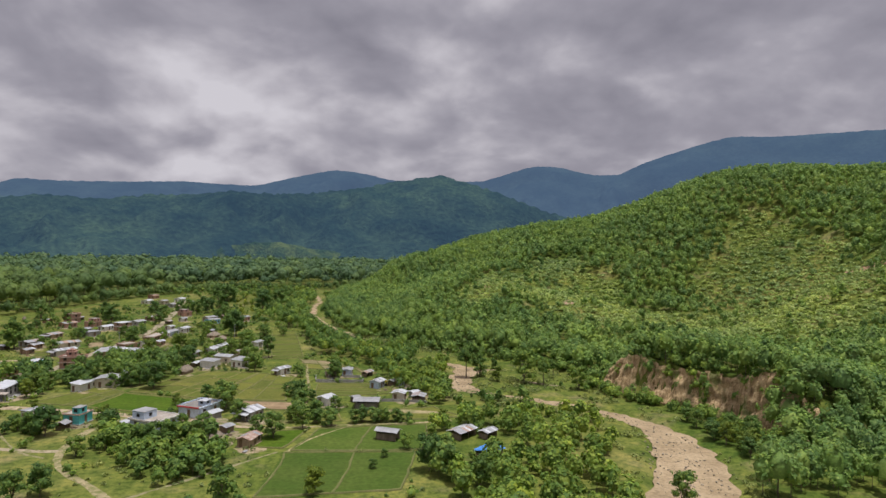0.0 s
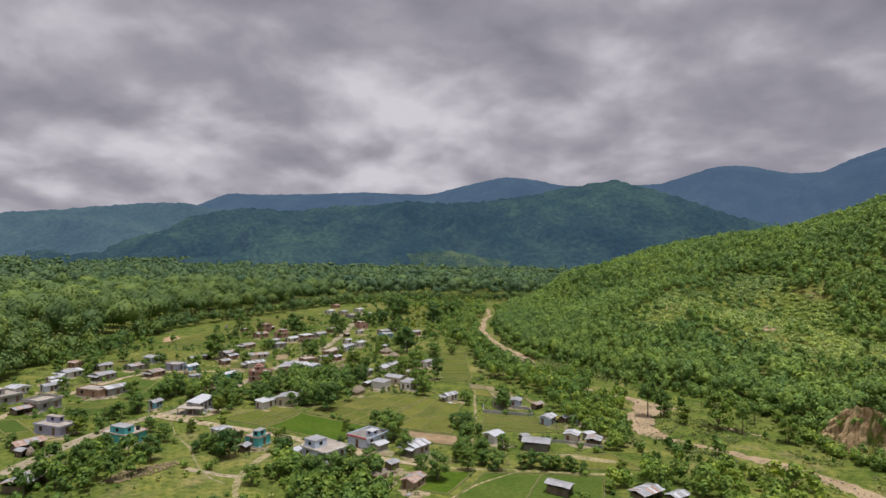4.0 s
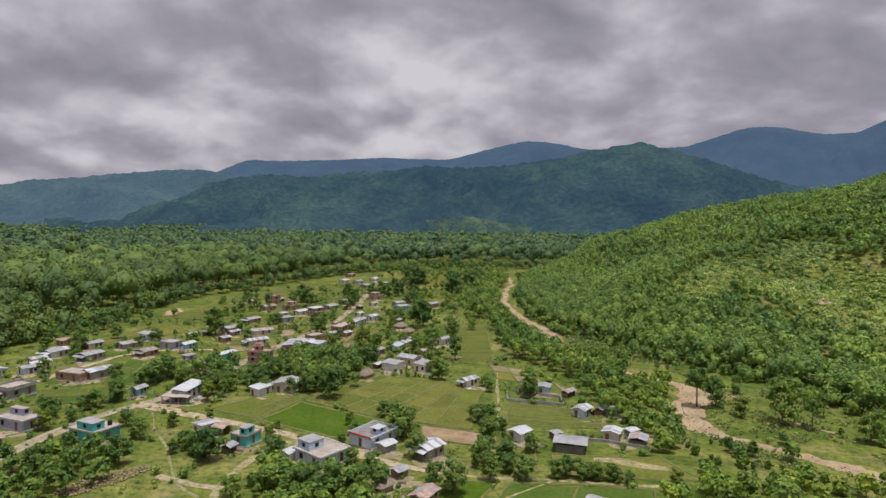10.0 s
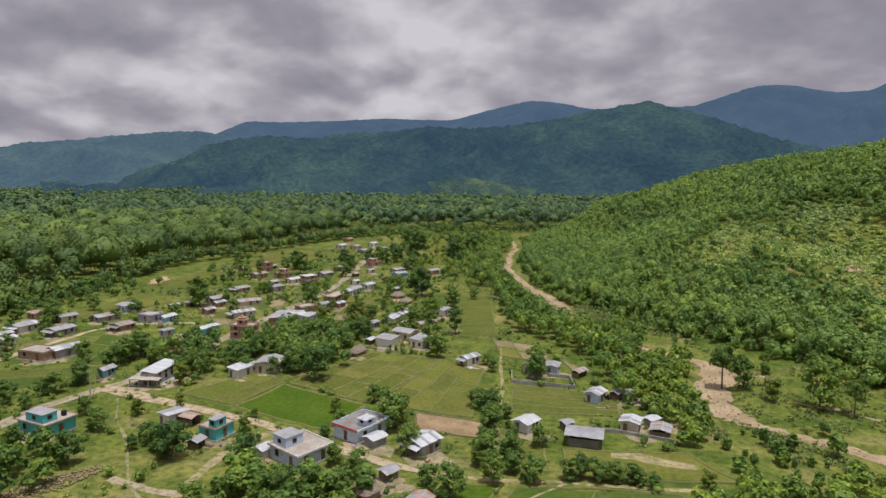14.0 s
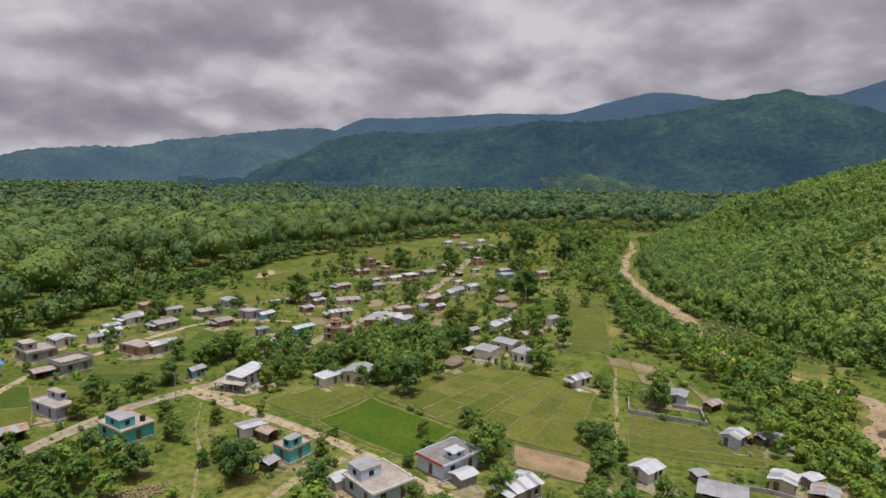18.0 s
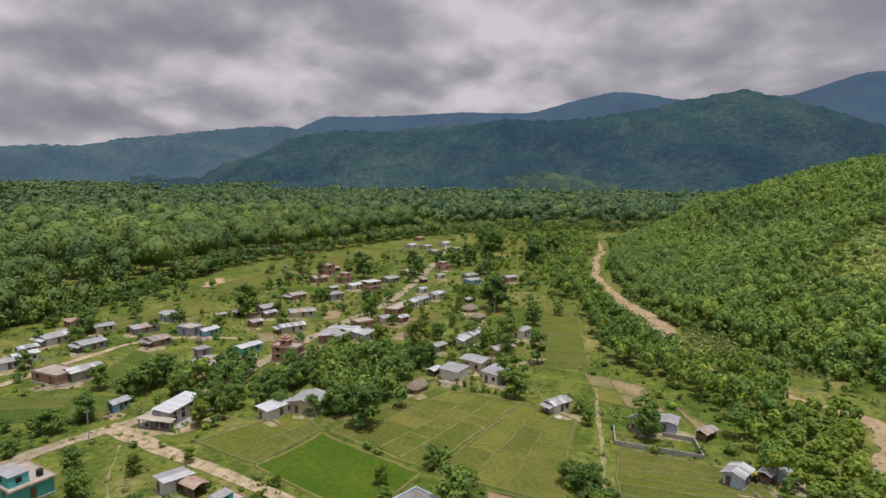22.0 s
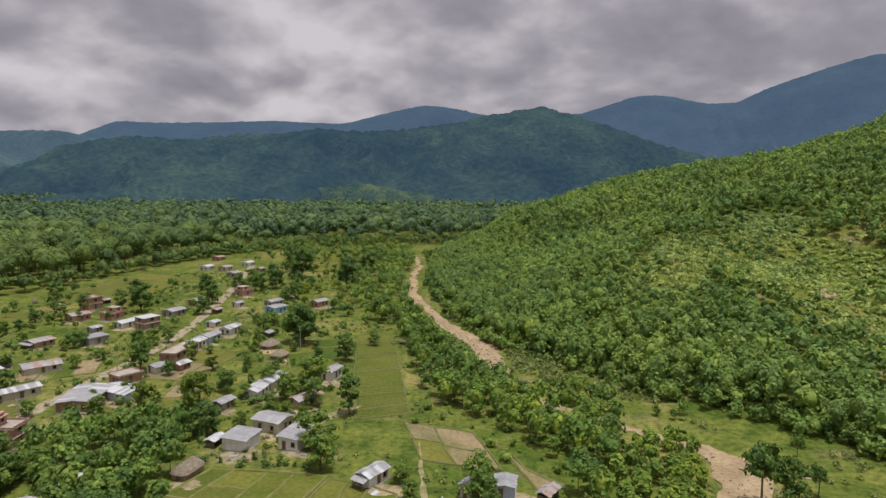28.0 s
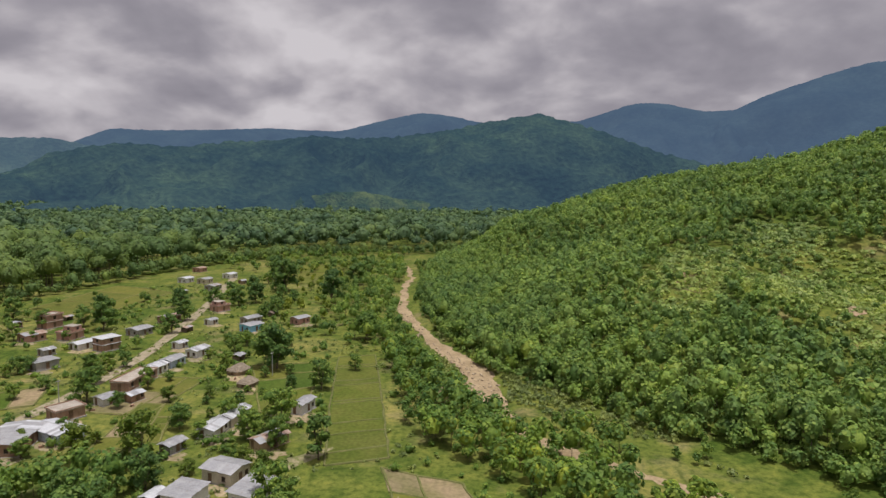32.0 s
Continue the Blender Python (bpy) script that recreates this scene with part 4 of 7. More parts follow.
def wood(name, x, y, hmin, hmax, spread, leaves, size, material, label, seed, low=0.3, trunks=True, category="woods", fine=1, lobes=7, rag=0.04, shrink=0.78, core=True, stunt=1.0, tilt=0.42):
    rs = np.random.RandomState(seed)
    h = (hmin + (hmax - hmin) * rs.rand(len(x)) ** 1.2) * stunt
    r = h * spread * (0.75 + 0.5 * rs.rand(len(x)))
    z = height(x, y)
    root = new(name)
    tagged(root, label, category, kind="stuff")
    if core:
        v, f = crown_cores(x, y, z, h, r, low, seed, shrink, fine, lobes, rag)
        tint_trees(mesh_ob("crowns", v, f, material, root, smooth=True), len(x), seed)
    if leaves:
        v, f = leaf_cloud(x, y, z, h, r, leaves, size, seed, low, lobes, tilt)
        tint_trees(mesh_ob("sprays", v, f, material, root), len(x), seed)
    if trunks:
        v, f = trunk_set(x, y, z, h * 0.6, 0.013 * h)
        mesh_ob("boles", v, f, M_BARK, root)
    return root


# tall sal forest west and north of the village
x, y = scatter([(-218, 120), (-222, 195), (-214, 212), (-228, 245), (-236, 282), (-238, 332), (-250, 396), (-236, 458), (-222, 560), (-205, 620), (-420, 640), (-560, 420), (-470, 160), (-330, 90)], 12.4, 5)
front = x > -325
wood("forest", x[front], y[front], 13, 28, 0.35, 340, 0.56, M_SAL, "dense tall sal forest with rounded green crowns", 101, low=0.22, lobes=11, fine=2, shrink=0.84, tilt=0.24)
wood("forest", x[~front], y[~front], 14, 28, 0.36, 130, 0.85, M_SAL, "dense tall sal forest behind the village meadows", 111, low=0.26, trunks=False, lobes=10, fine=2, shrink=0.86, tilt=0.22)
x, y = scatter([(-205, 620), (-172, 672), (-110, 705), (-60, 712), (20, 745), (160, 800), (420, 900), (200, 1000), (-300, 1000), (-700, 860), (-560, 420), (-420, 640)], 12.8, 6)
wood("forest", x, y, 13, 27, 0.36, 60, 1.05, M_SAL_HAZED, "dense tall sal forest across the valley", 102, low=0.30, trunks=False, lobes=9, fine=1, shrink=0.84, tilt=0.22)
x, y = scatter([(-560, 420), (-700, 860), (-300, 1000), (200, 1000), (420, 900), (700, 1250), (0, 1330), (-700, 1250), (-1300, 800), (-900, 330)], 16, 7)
wood("forest", x, y, 11, 20, 0.55, 14, 1.9, M_SAL_HAZED, "far forest reaching to the foot of the hills", 103, trunks=False, fine=1)

# lower growth along the forest's edge
rim = [(-218, 120), (-222, 195), (-214, 212), (-228, 245), (-236, 282), (-238, 332), (-250, 396), (-236, 458), (-222, 560), (-205, 620), (-172, 672), (-110, 705), (-60, 712), (20, 745)]
x, y = scatter(rim + [(a + 8, b - (9 if b > 600 else 0)) for a, b in reversed(rim)], 5.0, 16)
wood("forest_edge", x, y, 4, 13, 0.42, 90, 0.48, M_SAL, "bushy lower trees along the edge of the forest", 109, low=-0.05, trunks=False, category="trees")

# teak on the hill
hx, hy = scatter([(128, 60), (117, 150), (124, 168), (118, 182), (110, 196), (103, 208), (102, 222), (91, 245), (80, 263), (60, 285), (36, 305), (17, 330), (2, 350), (-14, 390), (-26, 440), (-34, 490), (-37, 560), (-34, 640), (10, 720), (90, 735), (240, 690), (420, 620), (440, 300), (330, 60)], 4.5, 8)
seen = (hy > 95 + 0.25 * hx) & (hy > 1.12 * (hx - 70)) & (hy < 690 - 0.35 * hx)
hx, hy = hx[seen], hy[seen]
cl = np.random.RandomState(2).rand(len(hx)) < openness(hx, hy) * 0.975
young = 1 - 0.35 * openness(hx + 12, hy + 20)
edge = hx - lerp(hy, FOOT_Y, FOOT_X) < 34
k = ~cl & edge
wood("hill_woods", hx[k], hy[k], 7.5, 12.5, 0.27, 130, 0.42, M_TEAK, "edge of the teak woods above the river", 108, low=0.15, lobes=9, fine=2, stunt=young[k])
k = ~cl & ~edge
wood("hill_woods", hx[k], hy[k], 7, 11.5, 0.29, 48, 0.60, M_TEAK, "teak woods covering the hillside", 104, low=0.10, stunt=young[k], lobes=8, fine=1, trunks=False)
foot = [(118, 182), (110, 196), (103, 208), (102, 222), (91, 245), (80, 263), (60, 285), (36, 305), (17, 330), (2, 350), (-14, 390), (-26, 440), (-34, 490), (-37, 560)]
sx, sy = scatter([(a - 3, b - 3) for a, b in foot] + [(a + 6, b + 4) for a, b in reversed(foot)], 3.2, 18)
wood("hill_woods_edge", sx, sy, 1.8, 6.5, 0.42, 90, 0.36, M_TEAK, "bushy young growth along the foot of the teak woods", 110, low=-0.1, trunks=False, category="trees")
sx, sy = scatter([(50, 230), (300, 230), (300, 490), (50, 490)], 3.1, 9)
k = np.random.RandomState(3).rand(len(sx)) < openness(sx, sy)
wood("hill_scrub", sx[k], sy[k], 0.6, 2.0, 1.55, 28, 0.56, M_SHRUB, "bright low scrub in the hill clearings", 106, low=-0.3, trunks=False, category="scrub", core=False)
sx, sy = scatter([(50, 230), (300, 230), (300, 490), (50, 490)], 9, 10)
k = (np.random.RandomState(4).rand(len(sx)) < openness(sx, sy) * 0.7) & (fbm(sx / 24, sy / 24, 95, 2) > -0.1)
wood("hill_bushes", sx[k], sy[k], 1.8, 5.0, 0.5, 60, 0.36, M_TEAK, "dark bushes and young trees in the hill clearings", 107, low=-0.1, trunks=False, category="bushes")


# ---- houses ----
def wall_shell(w, d, h, gable=0.0, ridge="x", th=0.18):
    """Four walls with thickness round a hollow room, gable ends included. Local origin at the middle of the floor."""
    bm = bmesh.new()
    a, b = w / 2, d / 2
    box(bm, -a, -b, -0.3, a, -b + th, h)
    box(bm, -a, b - th, -0.3, a, b, h)
    box(bm, -a, -b + th, -0.3, -a + th, b - th, h)
    box(bm, a - th, -b + th, -0.3, a, b - th, h)
    if gable:
        for s in (-1, 1):
            if ridge == "x":
                o, i = s * a, s * (a - th)
                tri = [(o, -b, h), (o, b, h), (o, 0, h + gable)], [(i, -b, h), (i, b, h), (i, 0, h + gable)]
            else:
                o, i = s * b, s * (b - th)
                tri = [(-a, o, h), (a, o, h), (0, o, h + gable)], [(-a, i, h), (a, i, h), (0, i, h + gable)]
            v = [bm.verts.new(p) for p in tri[0] + tri[1]]
            for f in ((0, 1, 2), (5, 4, 3), (0, 3, 4, 1), (1, 4, 5, 2), (2, 5, 3, 0)):
                bm.faces.new([v[q] for q in f])
    bmesh.ops.recalc_face_normals(bm, faces=bm.faces[:])
    return bm


def on_face(face, w, d, u, depth):
    """Local x, y of a spot u along a face, depth out of it, and whether the face runs along x."""
    if face == "s":
        return u, -d / 2 - depth, True
    if face == "n":
        return -u, d / 2 + depth, True
    if face == "w":
        return -w / 2 - depth, -u, False
    return w / 2 + depth, u, False


def facing_box(name, face, w, d, u, z0, z1, half, out0, out1, material, parent, label=""):
    x0, y0, along = on_face(face, w, d, u, out0)
    x1, y1, _ = on_face(face, w, d, u, out1)
    if along:
        dims = (x0 - half, min(y0, y1), z0, x0 + half, max(y0, y1), z1)
    else:
        dims = (min(x0, x1), y0 - half, z0, max(x0, x1), y0 + half, z1)
    return box_part(name, dims, material, parent, label)


def window(house, face, w, d, u, z=1.0, ww=0.9, hh=1.1):
    fr = facing_box("window", face, w, d, u, z - 0.07, z + hh + 0.07, ww / 2 + 0.07, -0.05, 0.05, M_FRAME, house, "wooden window")
    facing_box("pane", face, w, d, u - ww / 4, z, z + hh, ww / 4 - 0.03, 0.0, 0.062, M_DARK, fr)
    facing_box("pane", face, w, d, u + ww / 4, z, z + hh, ww / 4 - 0.03, 0.0, 0.062, M_DARK, fr)
    facing_box("sill", face, w, d, u, z - 0.14, z - 0.08, ww / 2 + 0.15, -0.02, 0.16, R_CONC, fr)


def door(house, face, w, d, u, ww=1.0, hh=2.0, z=0.0, mat=None):
    fr = facing_box("door", face, w, d, u, z, z + hh, ww / 2, -0.04, 0.045, mat or M_DOOR, house, "wooden door")
    facing_box("door_frame", face, w, d, u, z + hh, z + hh + 0.09, ww / 2 + 0.1, -0.03, 0.07, M_FRAME, fr)


def sheet(name, p, q, r, s, material, parent, thick=0.04, label=""):
    """A thin roof sheet over four corners, with ribs pressed into it."""
    bm = bmesh.new()
    p, q, r, s = (Vector(v) for v in (p, q, r, s))
    n = (q - p).cross(s - p).normalized() * thick
    if n.z < 0:
        n = -n
    k = 4
    lo, hi = [], []
    for i in range(k + 1):
        t = i / k
        rib = n * (0.8 if i % 2 else 0.0)
        a, b = p.lerp(q, t), s.lerp(r, t)
        lo.append((bm.verts.new(a + rib), bm.verts.new(b + rib)))
        hi.append((bm.verts.new(a + n + rib), bm.verts.new(b + n + rib)))
    for i in range(k):
        bm.faces.new((hi[i][0], hi[i + 1][0], hi[i + 1][1], hi[i][1]))
        bm.faces.new((lo[i][0], lo[i][1], lo[i + 1][1], lo[i + 1][0]))
        bm.faces.new((lo[i][0], lo[i + 1][0], hi[i + 1][0], hi[i][0]))
        bm.faces.new((lo[i][1], hi[i][1], hi[i + 1][1], lo[i + 1][1]))
    for i in (0, k):
        bm.faces.new((lo[i][0], hi[i][0], hi[i][1], lo[i][1]))
    bmesh.ops.recalc_face_normals(bm, faces=bm.faces[:])
    return part(name, bm, material, parent, label)


def sheet_roof(house, w, d, h, rise, ridge, mats, over=0.45, rs=None, mono=False, pitch_w=1.0):
    """A roof of separate metal sheets, gabled or of one pitch."""
    rs = rs or random.Random(3)
    L, S = (w, d) if ridge == "x" else (d, w)
    a, b = L / 2 + over, S / 2 + over
    n = max(int(round(2 * a / pitch_w)), 2)
    P = (lambda u, v, z: (u, v, z)) if ridge == "x" else (lambda u, v, z: (-v, u, z))
    slopes = ((-b, b),) if mono else ((-b, 0.0), (b, 0.0))
    fall = rise * b / (S / 2)
    for lo, hi in slopes:
        for i in range(n):
            u0, u1 = -a + 2 * a * i / n - 0.04, -a + 2 * a * (i + 1) / n + 0.04
            j = rs.uniform(-0.12, 0.12)
            dz = 0.02 * (i % 2) + 0.03
            z_lo = h + dz - (fall - rise) if not mono else h + dz - 0.02
            z_hi = h + dz + rise
            e = lo + (j if lo < 0 else -j)
            sheet("roof_sheet", P(u0, e, z_lo), P(u1, e, z_lo), P(u1, hi, z_hi), P(u0, hi, z_hi), rs.choice(mats), house)
    if not mono:
        c = [P(-a, -0.14, h + rise + 0.04), P(a, -0.14, h + rise + 0.04), P(a, 0.14, h + rise + 0.17), P(-a, 0.14, h + rise + 0.17)]
        xs, ys = [p[0] for p in c], [p[1] for p in c]
        box_part("ridge_cap", (min(xs), min(ys), h + rise + 0.03, max(xs), max(ys), h + rise + 0.1), mats[0], house)


COUNT = [0]


def tin_house(x, y, ang, w, d, h=2.5, wall=W_GREY, roof=(R_TIN,), rise=0.8, ridge=None, label="small house with a metal sheet roof", mono=False, porch=False, windows=True, category="house"):
    COUNT[0] += 1
    rs = random.Random(COUNT[0] * 7)
    z = float(height(x, y))
    ridge = ridge or ("x" if w >= d else "y")
    rise *= 0.72
    ho = thing("house", x, y, ang, label, category, "village houses", z)
    part("wall", wall_shell(w, d, h, 0.0 if mono else rise * 0.97, ridge), wall, ho)
    box_part("plinth", (-w / 2 - 0.25, -d / 2 - 0.25, -0.35, w / 2 + 0.25, d / 2 + 0.25, 0.18), W_GREY if wall is not W_MUD else W_MUD, ho)
    sheet_roof(ho, w, d, h, rise, ridge, roof, rs=rs, mono=mono)
    if mono:
        for s in (-1, 1):
            bm = bmesh.new()
            if ridge == "x":
                v = [bm.verts.new(p) for p in ((s * w / 2, -d / 2, h), (s * w / 2, d / 2, h), (s * w / 2, d / 2, h + rise * 0.93), (s * (w / 2 - 0.15), -d / 2, h), (s * (w / 2 - 0.15), d / 2, h), (s * (w / 2 - 0.15), d / 2, h + rise * 0.93))]
            else:
                v = [bm.verts.new(p) for p in ((d / 2 - d / 2 + w / 2, s * d / 2, h), (-w / 2, s * d / 2, h), (-w / 2, s * d / 2, h + rise * 0.93), (w / 2, s * (d / 2 - 0.15), h), (-w / 2, s * (d / 2 - 0.15), h), (-w / 2, s * (d / 2 - 0.15), h + rise * 0.93))]
            for f in ((0, 1, 2), (5, 4, 3), (0, 3, 4, 1), (1, 4, 5, 2), (2, 5, 3, 0)):
                bm.faces.new([v[q] for q in f])
            bmesh.ops.recalc_face_normals(bm, faces=bm.faces[:])
            part("end_wall", bm, wall, ho)
    if windows and h > 2.0:
        door(ho, "w", w, d, -d * 0.22 if d > 3 else 0, 0.9, 1.85, 0.18)
        if d > 4.2:
            window(ho, "w", w, d, d * 0.25, 1.0, 0.8, 0.9)
        door(ho, "s", w, d, 0.0, 0.95, 1.85, 0.18)
        window(ho, "s", w, d, w * 0.3, 1.0, 0.8, 0.9)
    if porch:
        for k in (-0.42, 0.0, 0.42):
            box_part("post", (-w / 2 - 1.5, d * k - 0.07, -0.2, -w / 2 - 1.36, d * k + 0.07, h - 0.62), W_WOOD, ho)
        sheet("porch_roof", (-w / 2 - 1.8, -d / 2 - 0.2, h - 0.65), (-w / 2 - 1.8, d / 2 + 0.2, h - 0.65), (-w / 2 + 0.1, d / 2 + 0.2, h - 0.15), (-w / 2 + 0.1, -d / 2 - 0.2, h - 0.15), rs.choice(roof), ho)
    return ho


def flat_house(x, y, ang, w, d, h=3.2, wall=W_GREY, top=R_CONC, label="one-storey house with a flat concrete roof", tower=None, parapet=0.45, band=None, storeys=1, over=0.35, tower_top=None, tower_over=0.12, columns=False, category="house"):
    """A cement house with slab roofs; tower: a smaller upper room as (x0, y0, x1, y1, height) in shares of the plan."""
    z = float(height(x, y))
    h, w, d, over = h * 0.84, w * 0.95, d * 0.95, min(over, 0.45)
    ho = thing("house", x, y, ang, label, category, "village houses", z)
    box_part("plinth", (-w / 2 - 0.25, -d / 2 - 0.25, -0.4, w / 2 + 0.25, d / 2 + 0.25, 0.35), W_GREY, ho)
    H = h * storeys
    part("wall", wall_shell(w, d, H + 0.35), wall, ho)
    for s in range(storeys):
        zt = 0.35 + h * (s + 1)
        box_part("roof_slab" if s == storeys - 1 else "floor_slab", (-w / 2 - over, -d / 2 - over, zt, w / 2 + over, d / 2 + over, zt + 0.16), top, ho, "", 0.02)
        zb = 0.35 + h * s
        for face, length in (("s", w), ("w", d), ("n", w), ("e", d)):
            k = max(int(length / 3.6), 1)
            for i in range(k):
                u = (i + 0.5) / k * length - length / 2
                if face in "sw" and s == 0 and i == k // 2:
                    door(ho, face, w, d, u, 1.0, 2.05, zb)
                else:
                    window(ho, face, w, d, u, zb + 0.95, 1.05, 1.2)
    t = 0.35 + H + 0.16
    if parapet:
        a, b, q = w / 2 + over - 0.05, d / 2 + over - 0.05, 0.13
        pm = band or wall
        pm = wall if band is W_RED else pm
        box_part("parapet", (-a, -b, t, a, -b + q, t + parapet), pm, ho)
        box_part("parapet", (-a, b - q, t, a, b, t + parapet), pm, ho)
        box_part("parapet", (-a, -b + q, t, -a + q, b - q, t + parapet), band or wall, ho)
        box_part("parapet", (a - q, -b + q, t, a, b - q, t + parapet), pm, ho)
    if tower:
        x0, y0, x1, y1, th = tower
        th = th * 0.8
        x0, x1, y0, y1 = x0 * w, x1 * w, y0 * d, y1 * d
        cx, cy, tw, td = (x0 + x1) / 2, (y0 + y1) / 2, x1 - x0, y1 - y0
        up = part("upper_room", wall_shell(tw, td, th), wall, ho, "upper room on the roof")
        up.location = (cx, cy, t)
        rf = box_part("roof_slab", (cx - tw / 2 - tower_over, cy - td / 2 - tower_over, t + th, cx + tw / 2 + tower_over, cy + td / 2 + tower_over, t + th + 0.12), tower_top or top, ho, "", 0.02)
        for face, length in (("s", tw), ("w", td), ("e", td)):
            xx, yy, along = on_face(face, tw, td, 0, 0.03)
            xx, yy = xx + cx, yy + cy
            dims = (xx - 0.5, yy - 0.04, t + 0.6, xx + 0.5, yy + 0.04, t + 1.5) if along else (xx - 0.04, yy - 0.5, t + 0.6, xx + 0.04, yy + 0.5, t + 1.5)
            box_part("window", dims, M_DARK, ho, "dark upper window")
    if columns:
        for sx in (-0.45, 0.0, 0.45):
            for sy in (-0.45, 0.45):
                box_part("column_stub", (sx * w - 0.13, sy * d - 0.13, t, sx * w + 0.13, sy * d + 0.13, t + 0.9), R_CONC, ho, "bare cement column stub")
    return ho


def thatch_hut(x, y, ang, w, d, h=1.9, rise=1.5, wall=W_MUD, label="mud-walled hut with a grey thatched roof"):
    COUNT[0] += 1
    z = float(height(x, y))
    ho = thing("hut", x, y, ang, label, "hut", "village huts", z)
    part("wall", wall_shell(w, d, h), wall, ho)
    rs = np.random.RandomState(COUNT[0])
    bm = bmesh.new()
    n, m = 20, 6
    ring = []
    hip = max(w, d) * 0.5 - min(w, d) * 0.36
    for j in range(m + 1):
        t = j / m
        row = []
        for i in range(n):
            a = 2 * math.pi * i / n
            ca, sa = math.cos(a), math.sin(a)
            q = 1 / max(abs(ca), abs(sa)) ** 0.72
            ex, ey = (w / 2 + 0.65) * ca * q, (d / 2 + 0.65) * sa * q
            ix, iy = (math.copysign(hip, ca), 0) if w >= d else (0, math.copysign(hip, sa))
            px, py = ex * (1 - t) + ix * t, ey * (1 - t) + iy * t
            row.append(bm.verts.new((px + rs.uniform(-0.06, 0.06), py + rs.uniform(-0.06, 0.06), h - 0.45 + (rise + 0.45) * t ** 0.85 + rs.uniform(-0.05, 0.05))))
        ring.append(row)
    for j in range(m):
        for i in range(n):
            bm.faces.new((ring[j][i], ring[j][(i + 1) % n], ring[j + 1][(i + 1) % n], ring[j + 1][i]))
    low = [bm.verts.new((v.co.x * 0.94, v.co.y * 0.94, v.co.z - 0.16)) for v in ring[0]]
    for i in range(n):
        bm.faces.new((low[i], low[(i + 1) % n], ring[0][(i + 1) % n], ring[0][i]))
    bmesh.ops.remove_doubles(bm, verts=ring[-1], dist=0.02)
    bmesh.ops.recalc_face_normals(bm, faces=bm.faces[:])
    part("thatch_roof", bm, R_THATCH, ho, "uneven grey thatch")
    door(ho, "w", w, d, 0, 0.8, 1.5)
    return ho


def open_shed(x, y, ang, w, d, h=2.3, roof=(R_TIN,), rise=0.7, label="open shed of wooden posts under metal sheets", back=W_WOOD):
    COUNT[0] += 1
    rs = random.Random(COUNT[0])
    ho = thing("shed", x, y, ang, label, "shed", "village sheds", float(height(x, y)))
    ridge = "x" if w >= d else "y"
    for i in (-1, 0, 1):
        for j in (-1, 1):
            px, py = (i * w * 0.46, j * d * 0.46) if ridge == "x" else (j * w * 0.46, i * d * 0.46)
            box_part("post", (px - 0.07, py - 0.07, -0.3, px + 0.07, py + 0.07, h), W_WOOD, ho)
    a, b = w * 0.44, d * 0.44
    box_part("wall", (-a, b - 0.06, -0.2, a, b, h * 0.9), back, ho)
    box_part("wall", (-a, -b, -0.2, -a + 0.06, b - 0.07, h * 0.72), back, ho)
    box_part("wall", (a - 0.06, -b, -0.2, a, b - 0.07, h * 0.9), back, ho)
    sheet_roof(ho, w, d, h, rise, ridge, roof, rs=rs, over=0.35)
    return ho


def shrine(x, y, ang, w, d):
    """The brick-pink two-storey house with a stepped tower."""
    ho = flat_house(x, y, ang, w, d, 2.5, W_PINK, R_CONC, "brick-pink two-storey house with a stepped tower", None, 0.5, W_PINK, 2, 0.45)
    t = 0.35 + 4.3 + 0.16
    zz, s = t, 1.35
    for i, hgt in enumerate((1.7, 0.3, 0.5, 0.25, 0.4)):
        r = (1.35, 1.7, 1.0, 1.25, 0.55)[i]
        box_part("tower_tier", (-w * 0.1 - r, d * 0.05 - r, zz, -w * 0.1 + r, d * 0.05 + r, zz + hgt), W_PINK, ho, "", 0.03)
        zz += hgt
    box_part("window", (-w * 0.1 - 0.4, d * 0.05 - 1.39, t + 0.8, -w * 0.1 + 0.4, d * 0.05 - 1.33, t + 1.8), M_DARK, ho, "dark tower window")
    box_part("window", (-w * 0.1 - 1.39, d * 0.05 - 0.4, t + 0.8, -w * 0.1 - 1.33, d * 0.05 + 0.4, t + 1.8), M_DARK, ho, "dark tower window")
    return ho


